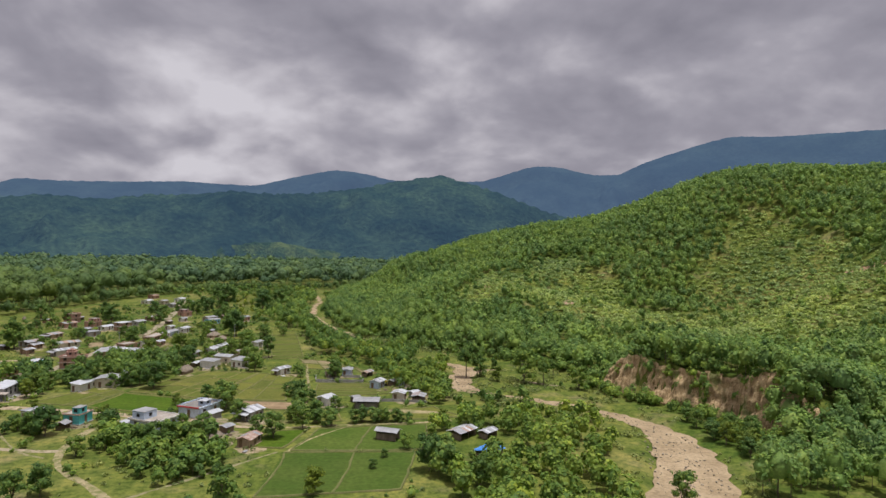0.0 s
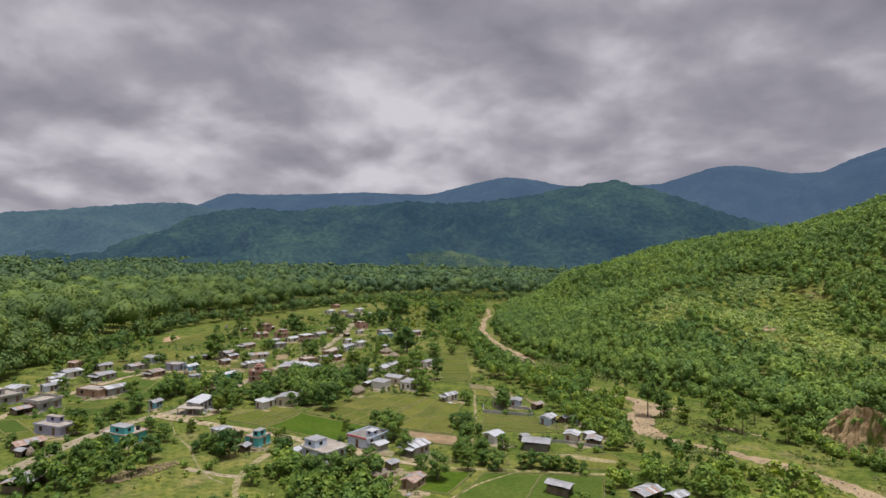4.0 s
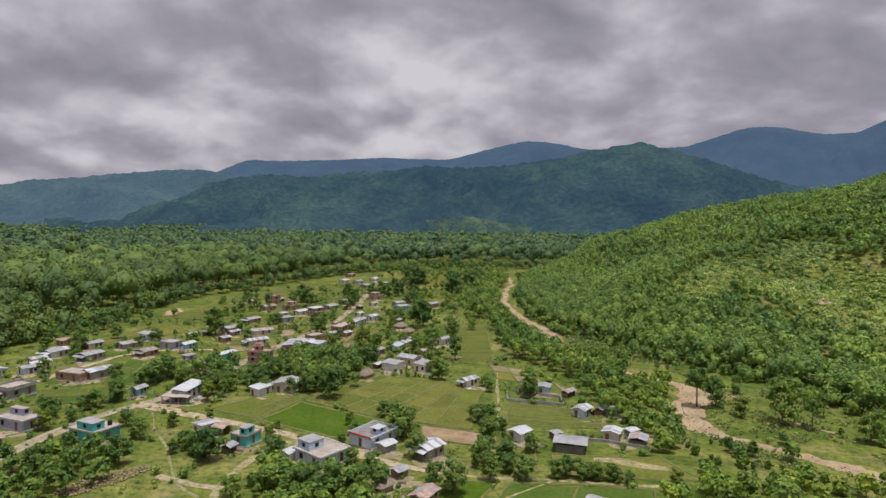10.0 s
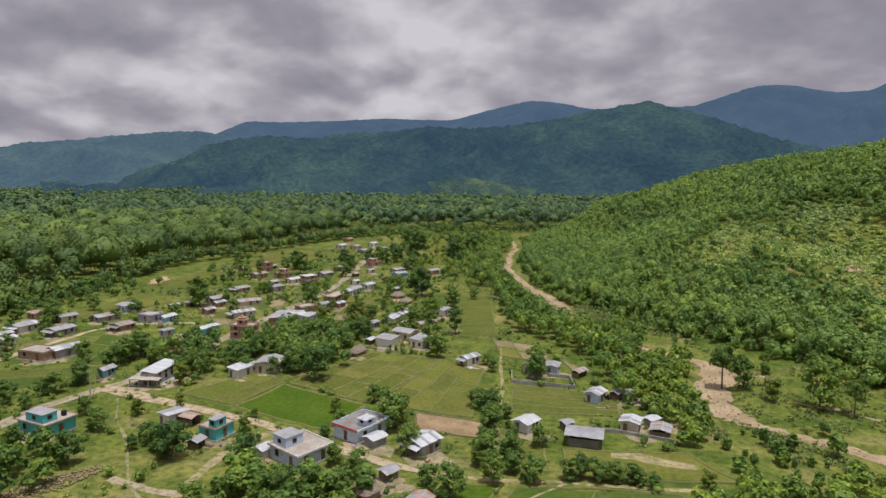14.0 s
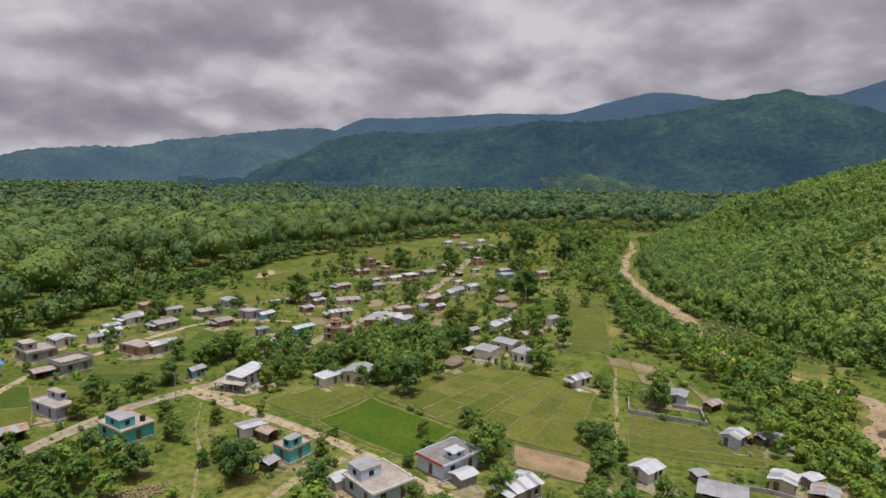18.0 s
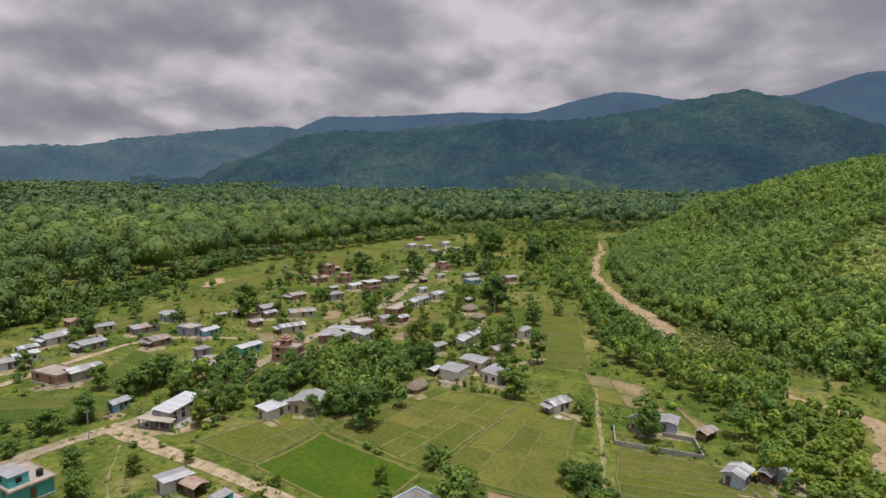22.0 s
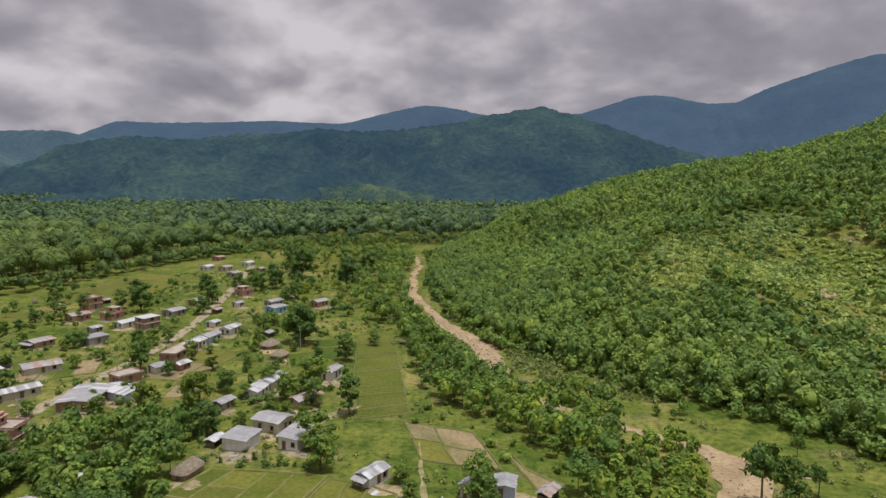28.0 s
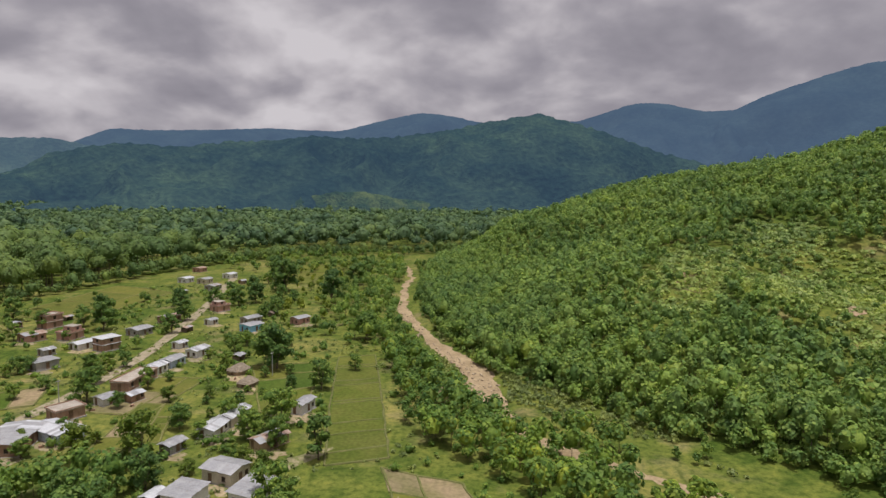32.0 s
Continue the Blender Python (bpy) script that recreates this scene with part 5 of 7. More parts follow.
def long_shed(x, y, ang, w, d):
    """The big hall: walls, a lean-to porch towards the crossroads and a bright single-pitch roof."""
    h = 3.7
    ho = thing("hall", x, y, ang, "long hall with a bright white sheet roof and lean-to porch", "hall", "", float(height(x, y)))
    part("wall", wall_shell(w, d * 0.54, h), W_GREY, ho, "unpainted cement walls").location = (0.0, -d * 0.05, 0)
    box_part("plinth", (-w / 2 - 1.4, -d / 2 - 0.4, -0.4, w / 2 + 0.4, d / 2 + 0.4, 0.3), W_GREY, ho)
    n = int(w / 1.0)
    for i in range(n):
        u0, u1 = -w / 2 - 0.1 + (w + 0.2) * i / n - 0.03, -w / 2 - 0.1 + (w + 0.2) * (i + 1) / n + 0.03
        sheet("roof_sheet", (u0, -d * 0.335, h + 0.02 + 0.02 * (i % 2)), (u1, -d * 0.335, h + 0.02 + 0.02 * (i % 2)), (u1, d * 0.235, h + 0.5), (u0, d * 0.235, h + 0.5), R_BRIGHT, ho)
    sheet("porch_roof", (-w / 2 - 2.0, -d * 0.5, 2.3), (-w / 2 - 2.0, d * 0.5, 2.3), (-w / 2, d * 0.5, 2.55), (-w / 2, -d * 0.5, 2.55), R_CONC, ho, 0.14)
    box_part("side_roof", (-w / 2, d * 0.22, 2.4, w / 2 - 1, d * 0.52, 2.55), R_CONC, ho)
    for k in (-0.46, -0.15, 0.15, 0.46):
        box_part("post", (-w / 2 - 1.8, d * k - 0.12, -0.3, -w / 2 - 1.56, d * k + 0.12, 2.32), W_GREY, ho)
    for i in range(4):
        u = -w * 0.36 + w * 0.24 * i
        facing_box("window", "s", w, d * 0.64, u, 1.2, 2.3, 0.55, -0.1, 0.06, M_DARK, ho, "dark window opening")
        facing_box("window", "s", w, d * 0.64, u, 2.7, 3.3, 0.45, -0.1, 0.05, M_DARK, ho, "dark window opening")
    door(ho, "w", w, d * 0.9, 0.0, 2.2, 2.3, 0.3)
    return ho


def water_tank(x, y, z):
    ob = thing("water_tank", x, y, 0, "black plastic water tank on a roof", "water tank", "", z)
    bm = bmesh.new()
    prof = ((0.0, 0.0), (0.55, 0.0), (0.58, 0.1), (0.58, 1.0), (0.5, 1.15), (0.2, 1.25), (0.0, 1.25))
    bmesh.ops.spin(bm, geom=[e for e in _chain(bm, prof)], cent=(0, 0, 0), axis=(0, 0, 1), angle=2 * math.pi, steps=16)
    bmesh.ops.remove_doubles(bm, verts=bm.verts[:], dist=0.001)
    bmesh.ops.recalc_face_normals(bm, faces=bm.faces[:])
    part("tank", bm, M_TANK, ob)
    box_part("lid", (-0.2, -0.2, 1.24, 0.2, 0.2, 1.32), M_TANK, ob, "", 0.03)


def _chain(bm, prof):
    v = [bm.verts.new((r, 0, z)) for r, z in prof]
    e = [bm.edges.new((a, b)) for a, b in zip(v, v[1:])]
    return v + e


def utility_pole(x, y, h=7.5):
    ob = thing("utility_pole", x, y, 70, "slim grey cement power pole by the road", "power pole", "power poles", float(height(x, y)))
    bm = bmesh.new()
    bmesh.ops.create_cone(bm, cap_ends=True, segments=8, radius1=0.14, radius2=0.08, depth=h + 0.5, matrix=Matrix.Translation((0, 0, h / 2 - 0.25)))
    part("pole", bm, M_POLE, ob)
    box_part("crossarm", (-0.6, -0.05, h - 0.5, 0.6, 0.05, h - 0.4), M_POLE, ob)
    for k in (-0.5, 0, 0.5):
        box_part("insulator", (k - 0.05, -0.05, h - 0.4, k + 0.05, 0.05, h - 0.22), W_WHITE, ob)


# ---- trees ----
def template(kind, seed, leaves, size, mat, h, r, low):
    """A tree with a tapered trunk, limbs and a crown of leafy sprays; kept as the model for copies."""
    rs = np.random.RandomState(seed)
    root = new("tree")
    root.empty_display_size = 0.3
    bm = bmesh.new()

    def limb(p, q, r0, r1):
        p, q = Vector(p), Vector(q)
        m = Matrix.Translation((p + q) / 2) @ (q - p).to_track_quat("Z", "Y").to_matrix().to_4x4()
        bmesh.ops.create_cone(bm, cap_ends=False, segments=6, radius1=r0, radius2=r1, depth=(q - p).length, matrix=m)

    lean = (rs.uniform(-0.2, 0.2), rs.uniform(-0.2, 0.2))
    fork = (lean[0], lean[1], h * (low + 0.12))
    limb((0, 0, -0.4), fork, 0.028 * h, 0.018 * h)
    lumps = []
    k = 9
    for i in range(k):
        a = i * 2.4 + rs.uniform(-0.4, 0.4)
        rr = r * rs.uniform(0.38, 0.66)
        zz = h * (low + 0.16 + (0.80 - low) * (i + 0.5) / k) * rs.uniform(0.93, 1.03)
        rr *= 1.15 - 0.6 * max(0, zz / h - 0.55)
        c = (math.cos(a) * rr, math.sin(a) * rr, zz)
        limb(fork, (c[0] * 0.8, c[1] * 0.8, c[2] - 0.05 * h), 0.013 * h, 0.005 * h)
        lumps.append(c)
    lumps.append((lean[0], lean[1], h * 0.86))
    part("trunk", bm, M_BARK, root)
    L = np.array(lumps)
    rad = r * rs.uniform(0.44, 0.66, len(L))
    v, f = leaf_cloud(L[:, 0], L[:, 1], L[:, 2] - rad * 0.9, rad * 1.75, rad, leaves // len(L), size, seed, low=0.0, lobes=6)
    v2, f2 = crown_cores(L[:, 0], L[:, 1], L[:, 2] - rad * 0.9, rad * 1.75, rad, 0.0, seed, 0.78, 1, 6, 0.05)
    f2 = f2 + len(v)
    me_v, me_f = np.concatenate([v, v2]), [*f.tolist(), *f2.tolist()]
    me = bpy.data.meshes.new("crown")
    me.from_pydata(me_v.tolist(), [], me_f)
    me.materials.append(mat)
    me.polygons.foreach_set("use_smooth", np.arange(len(me_f)) >= len(f))
    new("crown", me).parent = root
    return root


KINDS = {}
for kind, mat, r, low, words in (("dark", M_LEAF_DARK, 3.2, 0.05, "dark green broad-crowned tree"), ("mid", M_LEAF, 3.0, 0.04, "leafy green village tree"),
                                 ("light", M_LEAF_YEL, 3.0, 0.05, "yellow-green leafy tree"), ("tall", M_LEAF, 2.8, 0.42, "tall slender tree with a bare bole"), ("tallmid", M_LEAF_DARK, 2.3, 0.05, "tall dense upright tree")):
    KINDS[kind] = [(template(kind, s * 17 + len(KINDS) * 91, 960, 0.235, mat, 8.0, r, low), words) for s in (1, 2, 3)]
TREE_N = [0]


def tree(x, y, h, kind="mid", wide=1.0):
    """A copy of one of the models, scaled to its height."""
    TREE_N[0] += 1
    rs = random.Random(TREE_N[0])
    model, words = rs.choice(KINDS[kind])
    s = h / 8.0
    ws = s * wide * rs.uniform(0.92, 1.12) * (1.12 if h < 6 else 1.0)
    ob = copy_thing(model, pose(x, y, float(height(x, y)) - 0.05, 0, 0, rs.uniform(0, 360)) @ Matrix.Diagonal((ws, ws, s, 1)))
    tall = "large " if h > 9 else ("small " if h < 5 else "")
    return tagged(ob, tall + words + " beside the houses", "tree", "village trees")


# ---- west lane ----
tin_house(-181.2, 181.2, 75, 6.7, 5.3, 2.6, W_PALEBLUE, (R_BLUE,), label="low house under a bright blue sheet roof", rise=0.9, porch=True)
flat_house(-183, 197.1, 74.5, 8.4, 10.6, 3.1, W_GREY, R_CONC, "grey cement house with an upper room on its roof", tower=(-0.45, -0.1, 0.0, 0.45, 2.5))
flat_house(-163.5, 193.8, 81.6, 8.9, 7.8, 3.2, W_GREY, R_CONC, "bare grey cement house with a high parapet", parapet=0.8, columns=True)
open_shed(-165.8, 186.9, 74, 4.9, 4.7, 2.0, (R_TIN, R_RUST,), 0.5, "low open shed beside a cement house")
flat_house(-160.1, 214.3, 86.1, 7, 10.8, 3.0, W_BRICK, R_CONC, "unplastered brick house with a flat roof", parapet=0.3, over=0.2)
tin_house(-155.5, 218.9, 71.3, 8.2, 5.6, 2.9, W_GREY, (R_TIN, R_BRIGHT,), label="grey house with a pale sheet roof beside a brick house", rise=0.9)
flat_house(-137.6, 170.8, 82.3, 5.4, 10.8, 3.0, W_LILAC, R_CONC, "lilac house with a flat roof and stair room", tower=(0.1, -0.1, 0.45, 0.4, 2.2), parapet=0.3)
open_shed(-133.1, 156.4, 67.8, 7.4, 4.5, 2.2, (R_RUST, R_RUST, R_TIN,), 0.8, "long weathered cattle shed with patched sheets")
open_shed(-130, 151.5, 79, 2.3, 2.6, 1.8, (R_TIN,), 0.4, "little shed with a metal roof")
tin_house(-194.4, 240.7, 81.2, 7.8, 6.5, 2.5, W_WHITE, (R_TIN, R_BRIGHT,), label="whitewashed house by the lane with a metal sheet roof", porch=True)
tin_house(-177.1, 239.6, 78.4, 7.5, 5.8, 2.5, W_GREY, (R_TIN,), label="grey house by the lane with a metal sheet roof", porch=True)
tin_house(-191.2, 257.1, 71.7, 6.2, 4.3, 2.5, W_CREAM, (R_TIN,), label="cream house near the forest with a metal sheet roof", porch=False)
tin_house(-206.8, 258.7, 77, 4.7, 4.9, 2.5, W_MUD, (R_RUST,), label="brown house at the forest edge with a metal sheet roof", porch=False)
tin_house(-182.2, 216.7, 72.5, 4.9, 3.6, 2.5, W_PALEBLUE, (R_TIN,), label="pale blue house by the lane with a metal sheet roof", porch=False)
tin_house(-183.7, 222.8, 80.4, 6.6, 3.4, 2.5, W_WHITE, (R_BRIGHT,), label="small bright-roofed house with a metal sheet roof", porch=False)
tin_house(-189.7, 210.1, 76.7, 5.7, 6, 2.5, W_WHITE, (R_TIN, R_BRIGHT,), label="low sheds with pale sheets with a metal sheet roof", porch=False)

# ---- crossroads ----
long_shed(-111, 205.8, 95.6, 11.9, 8.8)
flat_house(-112.2, 168.9, 78.8, 7.4, 10, 3.3, W_TEAL, R_CONC, "teal painted house with a roof terrace and upper room", tower=(-0.47, -0.38, 0.0, 0.22, 2.4), tower_top=R_TIN, over=0.45, parapet=0.14, band=W_BRICK)
water_tank(-109, 170.4, 3.29)
tin_house(-87.7, 179.8, 70.5, 5.1, 3.4, 2.5, W_WHITE, (R_BRIGHT, R_TIN,), label="whitewashed hut with a pale sheet roof", rise=0.5, mono=True, ridge="y")
open_shed(-83.2, 179.8, 76.9, 2.7, 3.7, 2.1, (R_RUST,), 0.4, "brown rusty lean-to between two houses")
flat_house(-73.5, 175.3, 77.8, 5.7, 5.2, 3.0, W_TEAL, R_CONC, "small teal house with a raised roof room", tower=(-0.45, -0.46, 0.12, -0.04, 2.2), tower_top=R_TIN, over=0.25, parapet=0.2, band=W_BRICK)
open_shed(-74.4, 169.1, 88.6, 2.7, 2.5, 1.8, (R_TIN, R_RUST,), 0.5, "small patched shed beside the teal house")
tin_house(-127.4, 204.4, 85.6, 4.1, 2.2, 2.4, W_BLUE, (R_TIN,), label="small sky-blue house among trees")
flat_house(-42.8, 184, 66.8, 10.1, 7.5, 3.1, W_PALEBLUE, R_OLDCONC, "grey-blue house with a red roof edge and stair room", tower=(-0.18, -0.44, 0.12, -0.12, 1.7), tower_top=R_BRIGHT, tower_over=0.3, band=W_RED, over=0.45, parapet=0.4)
flat_house(-50.7, 169.9, 63.2, 8.8, 9.7, 3.1, W_PALEBLUE, R_CONC, "pale blue house with flat roofs and an upper room", tower=(-0.42, 0.02, 0.1, 0.48, 2.5), tower_top=R_TIN, over=0.7, parapet=0.3, band=W_WHITE)
tin_house(-58.3, 169.1, 67.2, 3.1, 2.7, 2.0, W_WHITE, (R_BRIGHT,), label="small white outhouse with a bright sheet roof", rise=0.4, windows=False)
tin_house(-37.8, 179.6, 61.1, 3.7, 3, 2.0, W_GREY, (R_BRIGHT,), label="low grey outhouse with a bright sheet roof", rise=0.5)
tin_house(-27.2, 179.2, 61, 5.8, 5.3, 2.8, W_GREY, (R_TIN, R_BRIGHT,), label="grey house with a deep sheet-roofed porch", porch=True, rise=1.0)
tin_house(-30.4, 165.7, 59.9, 2.8, 2.5, 1.9, W_WOOD, (R_TIN,), label="small plank shed with a grey sheet roof", rise=0.4, windows=False)
thatch_hut(-31.8, 158.2, 58.4, 3.4, 2.5, 1.8, 1.2, label="mud-walled hut with a grey thatched roof")
tin_house(-22.1, 155.2, 71.5, 5.7, 3.4, 2.2, W_MUD, (R_RUST, R_RUST, R_TIN,), label="mud house with a patched brown and grey sheet roof", rise=0.8)

# ---- middle of the village ----
tin_house(-90.5, 215.7, 74.8, 8.1, 3.5, 2.6, W_WHITE, (R_BRIGHT,), label="whitewashed house with a new bright sheet roof", rise=0.6, mono=True)
tin_house(-85.3, 221.7, 95.4, 7.5, 6.7, 2.9, W_CREAM, (R_TIN,), label="cream house with a broad grey sheet roof", rise=1.0)
tin_house(-84.8, 233.2, 83.7, 6.7, 2.5, 2.6, W_CREAM, (R_BRIGHT,), label="long outbuilding with a bright sheet roof", rise=0.6, windows=False)
shrine(-112.1, 253.2, 92.8, 5.2, 8.8)
flat_house(-138.6, 246.3, 69.2, 4, 3.3, 3.0, W_LILAC, R_TIN, "small lilac-pink house with a flat roof", parapet=0)
tin_house(-129.9, 236.4, 82.1, 9.5, 7.3, 2.4, W_PINK, (R_RUST, R_TIN,), label="pink house with patched brown roofs", rise=0.8)
tin_house(-128.5, 255.5, 75.2, 7.7, 3.6, 2.5, W_TEAL, (R_BRIGHT,), label="long teal outbuilding with a bright sheet roof", rise=0.5)
tin_house(-109.8, 279.1, 101.2, 13.3, 8.5, 2.8, W_BRICK, (R_TIN, R_BRIGHT, R_TIN,), label="brick workshop under wide pale sheet roofs", rise=0.6)
tin_house(-103.1, 284.5, 66.5, 6.3, 10.3, 2.5, W_PALEBLUE, (R_TIN, R_BRIGHT,), label="long house with pale sheet roofs by the road", rise=0.7)
flat_house(-108.8, 296.2, 57.8, 7.1, 5.8, 3.0, W_BRICK, R_CONC, "brown unplastered house with an open front", parapet=0.3)
flat_house(-106, 323.1, 86.5, 15.2, 5.8, 3.0, W_BRICK, R_CONC, "unplastered brick house by the village road", parapet=0.3, over=0.2)
tin_house(-181.9, 279.2, 69.5, 5.6, 6.1, 2.8, W_PALEBLUE, (R_TIN,), label="grey-blue house with a sheet roof in a meadow")
tin_house(-178.2, 262.4, 71.1, 8.8, 6.2, 2.2, W_GREY, (R_TIN, R_RUST,), label="low mud house under worn brown and grey sheets", rise=0.8, porch=False)
tin_house(-161.6, 251.9, 75.6, 6.2, 6.2, 2.2, W_BRICK, (R_OLDCONC, R_RUST,), label="low mud house under worn brown and grey sheets", rise=0.8, porch=True)
flat_house(-160.4, 265.8, 81, 5.7, 6.5, 3.0, W_LILAC, R_CONC, "faded lilac flat-roofed house", parapet=0.3)
tin_house(-153.4, 266.8, 81.8, 6, 3.1, 2.4, W_BLUE, (R_BRIGHT,), label="small blue house with a bright sheet roof")
tin_house(-156.4, 305.5, 67.5, 8.2, 6.4, 2.3, W_GREY, (R_TIN, R_RUST,), label="low grey house beside a big tree")
tin_house(-140, 304.6, 45.3, 9.6, 6.7, 2.2, W_CREAM, (R_RUST, R_TIN,), label="low mud house under worn brown and grey sheets", rise=0.8, porch=False)
tin_house(-130.2, 282.3, 55.9, 8.9, 4.6, 2.5, W_CREAM, (R_TIN, R_BRIGHT,), label="cream house with a sheet-roofed porch", porch=True)
tin_house(-160.1, 331.7, 69.1, 7.2, 5.8, 2.2, W_MUD, (R_TIN, R_RUST,), label="low mud house under worn brown and grey sheets", rise=0.8, porch=True)
flat_house(-143.5, 336.9, 60, 7.2, 6.2, 3.0, W_GREY, R_TIN, "wide grey house with a flat roof", parapet=0)
tin_house(-106.1, 334.5, 78, 7.2, 4.5, 2.6, W_WHITE, (R_BRIGHT, R_TIN,), label="roadside house with a bright sheet roof")
tin_house(-104.6, 343.4, 78, 7.2, 4.5, 2.6, W_PALEBLUE, (R_TIN,), label="pale blue roadside house")
tin_house(-102, 356.2, 78, 7.2, 4.5, 2.6, W_WHITE, (R_BRIGHT, R_TIN,), label="white roadside house with a pale sheet roof")
thatch_hut(-80.2, 336.9, 66.6, 5.6, 4.5, 1.8, 1.5, label="mud-walled hut with a grey thatched roof")

# ---- far houses ----
tin_house(-97, 395.3, 60, 7.2, 6.2, 2.8, W_BLUE, (R_TIN,), label="sky-blue painted house with a grey roof", rise=0.6)
tin_house(-102.7, 409.9, 60, 7.2, 5.2, 2.6, W_GREY, (R_TIN,), label="grey house behind the blue one")
tin_house(-81.3, 410.6, 60, 6.8, 5, 2.8, W_PINK, (R_TIN,), label="pink walled house with a grey roof")
tin_house(-171.5, 370.2, 62.1, 7.2, 6.2, 2.8, W_PINK, (R_RUST, R_TIN,), label="long pink house with worn roofs")
flat_house(-179.7, 392.1, 69.7, 7.2, 6.2, 3.0, W_PINK, R_CONC, "two-storey brick-pink house among trees", storeys=2)
flat_house(-159.4, 374.3, 78, 7.2, 6.2, 3.0, W_PINK, R_CONC, "brick-red house with a stepped flat roof", tower=(-0.1, -0.4, 0.45, 0.4, 2.4))
tin_house(-146.9, 362.3, 71.8, 7.2, 4.9, 2.3, W_WHITE, (R_BRIGHT,), label="low shed with a bright bluish roof")
flat_house(-137.1, 361, 62.3, 7.2, 6.2, 2.6, W_BRICK, R_BRIGHT, "two-storey brick house under a pale flat roof", storeys=2, parapet=0)
tin_house(-138.2, 384.6, 70.4, 7.2, 6.2, 2.6, W_GREY, (R_TIN,), label="grey house by the far road")
tin_house(-137.7, 408, 75.4, 7.2, 6.2, 2.6, W_BRICK, (R_TIN, R_RUST,), label="brick house by the far road")
flat_house(-125.8, 433.4, 60, 7.2, 6.2, 3.0, W_PINK, R_CONC, "brownish pink house with a flat roof", tower=(-0.4, -0.4, 0.2, 0.4, 2.2))
tin_house(-182.6, 519.4, 78, 7.2, 6.2, 2.8, W_WHITE, (R_BRIGHT,), label="small far house with a bright roof with a sheet roof")
tin_house(-169.5, 517, 78, 7.2, 6.2, 2.8, W_CREAM, (R_TIN,), label="far cream house with a sheet roof")
tin_house(-154.7, 493.8, 78, 7.2, 6.2, 2.8, W_GREY, (R_TIN, R_RUST,), label="far grey house with a sheet roof")
tin_house(-163.6, 541.2, 74.3, 7.2, 6.2, 2.8, W_WHITE, (R_BRIGHT, R_TIN,), label="far white house with a sheet roof")
tin_house(-195, 567, 75.9, 7.2, 6.2, 2.8, W_PINK, (R_RUST,), label="far pink house at the wood's edge with a sheet roof")

# ---- river side ----
tin_house(-60, 257.1, 79.2, 6.3, 5.6, 2.7, W_WHITE, (R_TIN,), label="whitewashed house with a smooth grey sheet roof", rise=0.35, windows=False, mono=True)
tin_house(-56.2, 267, 70.8, 5.6, 7.2, 2.9, W_CREAM, (R_TIN,), label="cream house with a shallow sheet roof", rise=0.8)
tin_house(-48.1, 259.2, 76.1, 8, 4.7, 2.8, W_WHITE, (R_TIN,), label="white house with dark windows and a sheet roof", rise=0.5, mono=True)
open_shed(-66, 257.2, 77.3, 3.9, 2.2, 1.7, (R_BRIGHT,), 0.3, "little awning of bright sheets")
tin_house(-52.9, 283.7, 55.6, 7.8, 4, 2.3, W_MUD, (R_RUST, R_TIN,), label="mud house with patched rusty sheets")
tin_house(-68.1, 289.1, 82.9, 6.9, 4.1, 2.3, W_WHITE, (R_TIN, R_BRIGHT,), label="low white house with pale sheets")
tin_house(-66.3, 297.4, 78.4, 8.6, 3.8, 2.5, W_CREAM, (R_BRIGHT, R_TIN,), label="long house with a bright sheet roof")
tin_house(-51.1, 305.8, 72.8, 6.4, 3.1, 2.9, W_WHITE, (R_TIN,), label="white house with a grey roof by the tall tree", rise=0.6)
thatch_hut(-65.5, 242.9, 76.1, 5.6, 3.2, 1.8, 1.5, label="mud hut with a brown thatched roof")
tin_house(-28.4, 242.7, 56.8, 5.6, 3.2, 2.5, W_WHITE, (R_TIN, R_BRIGHT,), label="small white house with a grey roof by the fields", porch=True)
tin_house(-9.1, 239.1, 57, 4.4, 2.2, 2.8, W_CREAM, (R_TIN,), label="cream house behind a big tree", rise=0.5)
tin_house(-2.7, 239.8, 84.2, 4.5, 3.5, 2.6, W_PALEBLUE, (R_TIN,), label="pale blue room with a grey sheet roof", rise=0.5)
open_shed(5.1, 238.3, 57.7, 4.5, 2.4, 1.9, (R_TIN, R_RUST,), 0.5, "low open shed with pale sheets")
tin_house(9.4, 218.7, 64.8, 4.9, 3.5, 2.6, W_PALEBLUE, (R_BRIGHT, R_TIN,), label="pale blue house with a grey sheet roof", rise=0.8)
open_shed(14.7, 220.8, 59.7, 2.4, 2.2, 2.2, (R_TIN,), 0.4, "vehicle shed with a grey sheet roof")
tin_house(18, 223, 60.4, 2.2, 2.2, 1.9, W_PALEBLUE, (R_TIN,), label="tiny outhouse with a sheet roof", rise=0.3, windows=False)
tin_house(-6.6, 195.7, 60.6, 4.7, 3.9, 2.4, W_WHITE, (R_BRIGHT,), label="white hut with a new bright sheet roof", rise=0.8)
open_shed(6.5, 191.5, 86.2, 5.6, 7.6, 2.5, (R_TIN,), 0.35, "long dark shed under a smooth grey roof", R_OLDCONC)
open_shed(2.5, 198.6, 40.4, 2.4, 2.2, 1.7, (R_TIN,), 0.2, "tiny lean-to with a metal sheet")
tin_house(17, 201.2, 74.9, 4.1, 3.9, 2.6, W_CREAM, (R_BRIGHT, R_TIN,), label="cream house with a pale sheet roof", rise=0.6)
tin_house(22.1, 205.3, 47.3, 3, 2.2, 1.8, W_GREY, (R_BRIGHT,), label="little outhouse with a bright sheet", rise=0.3, windows=False)
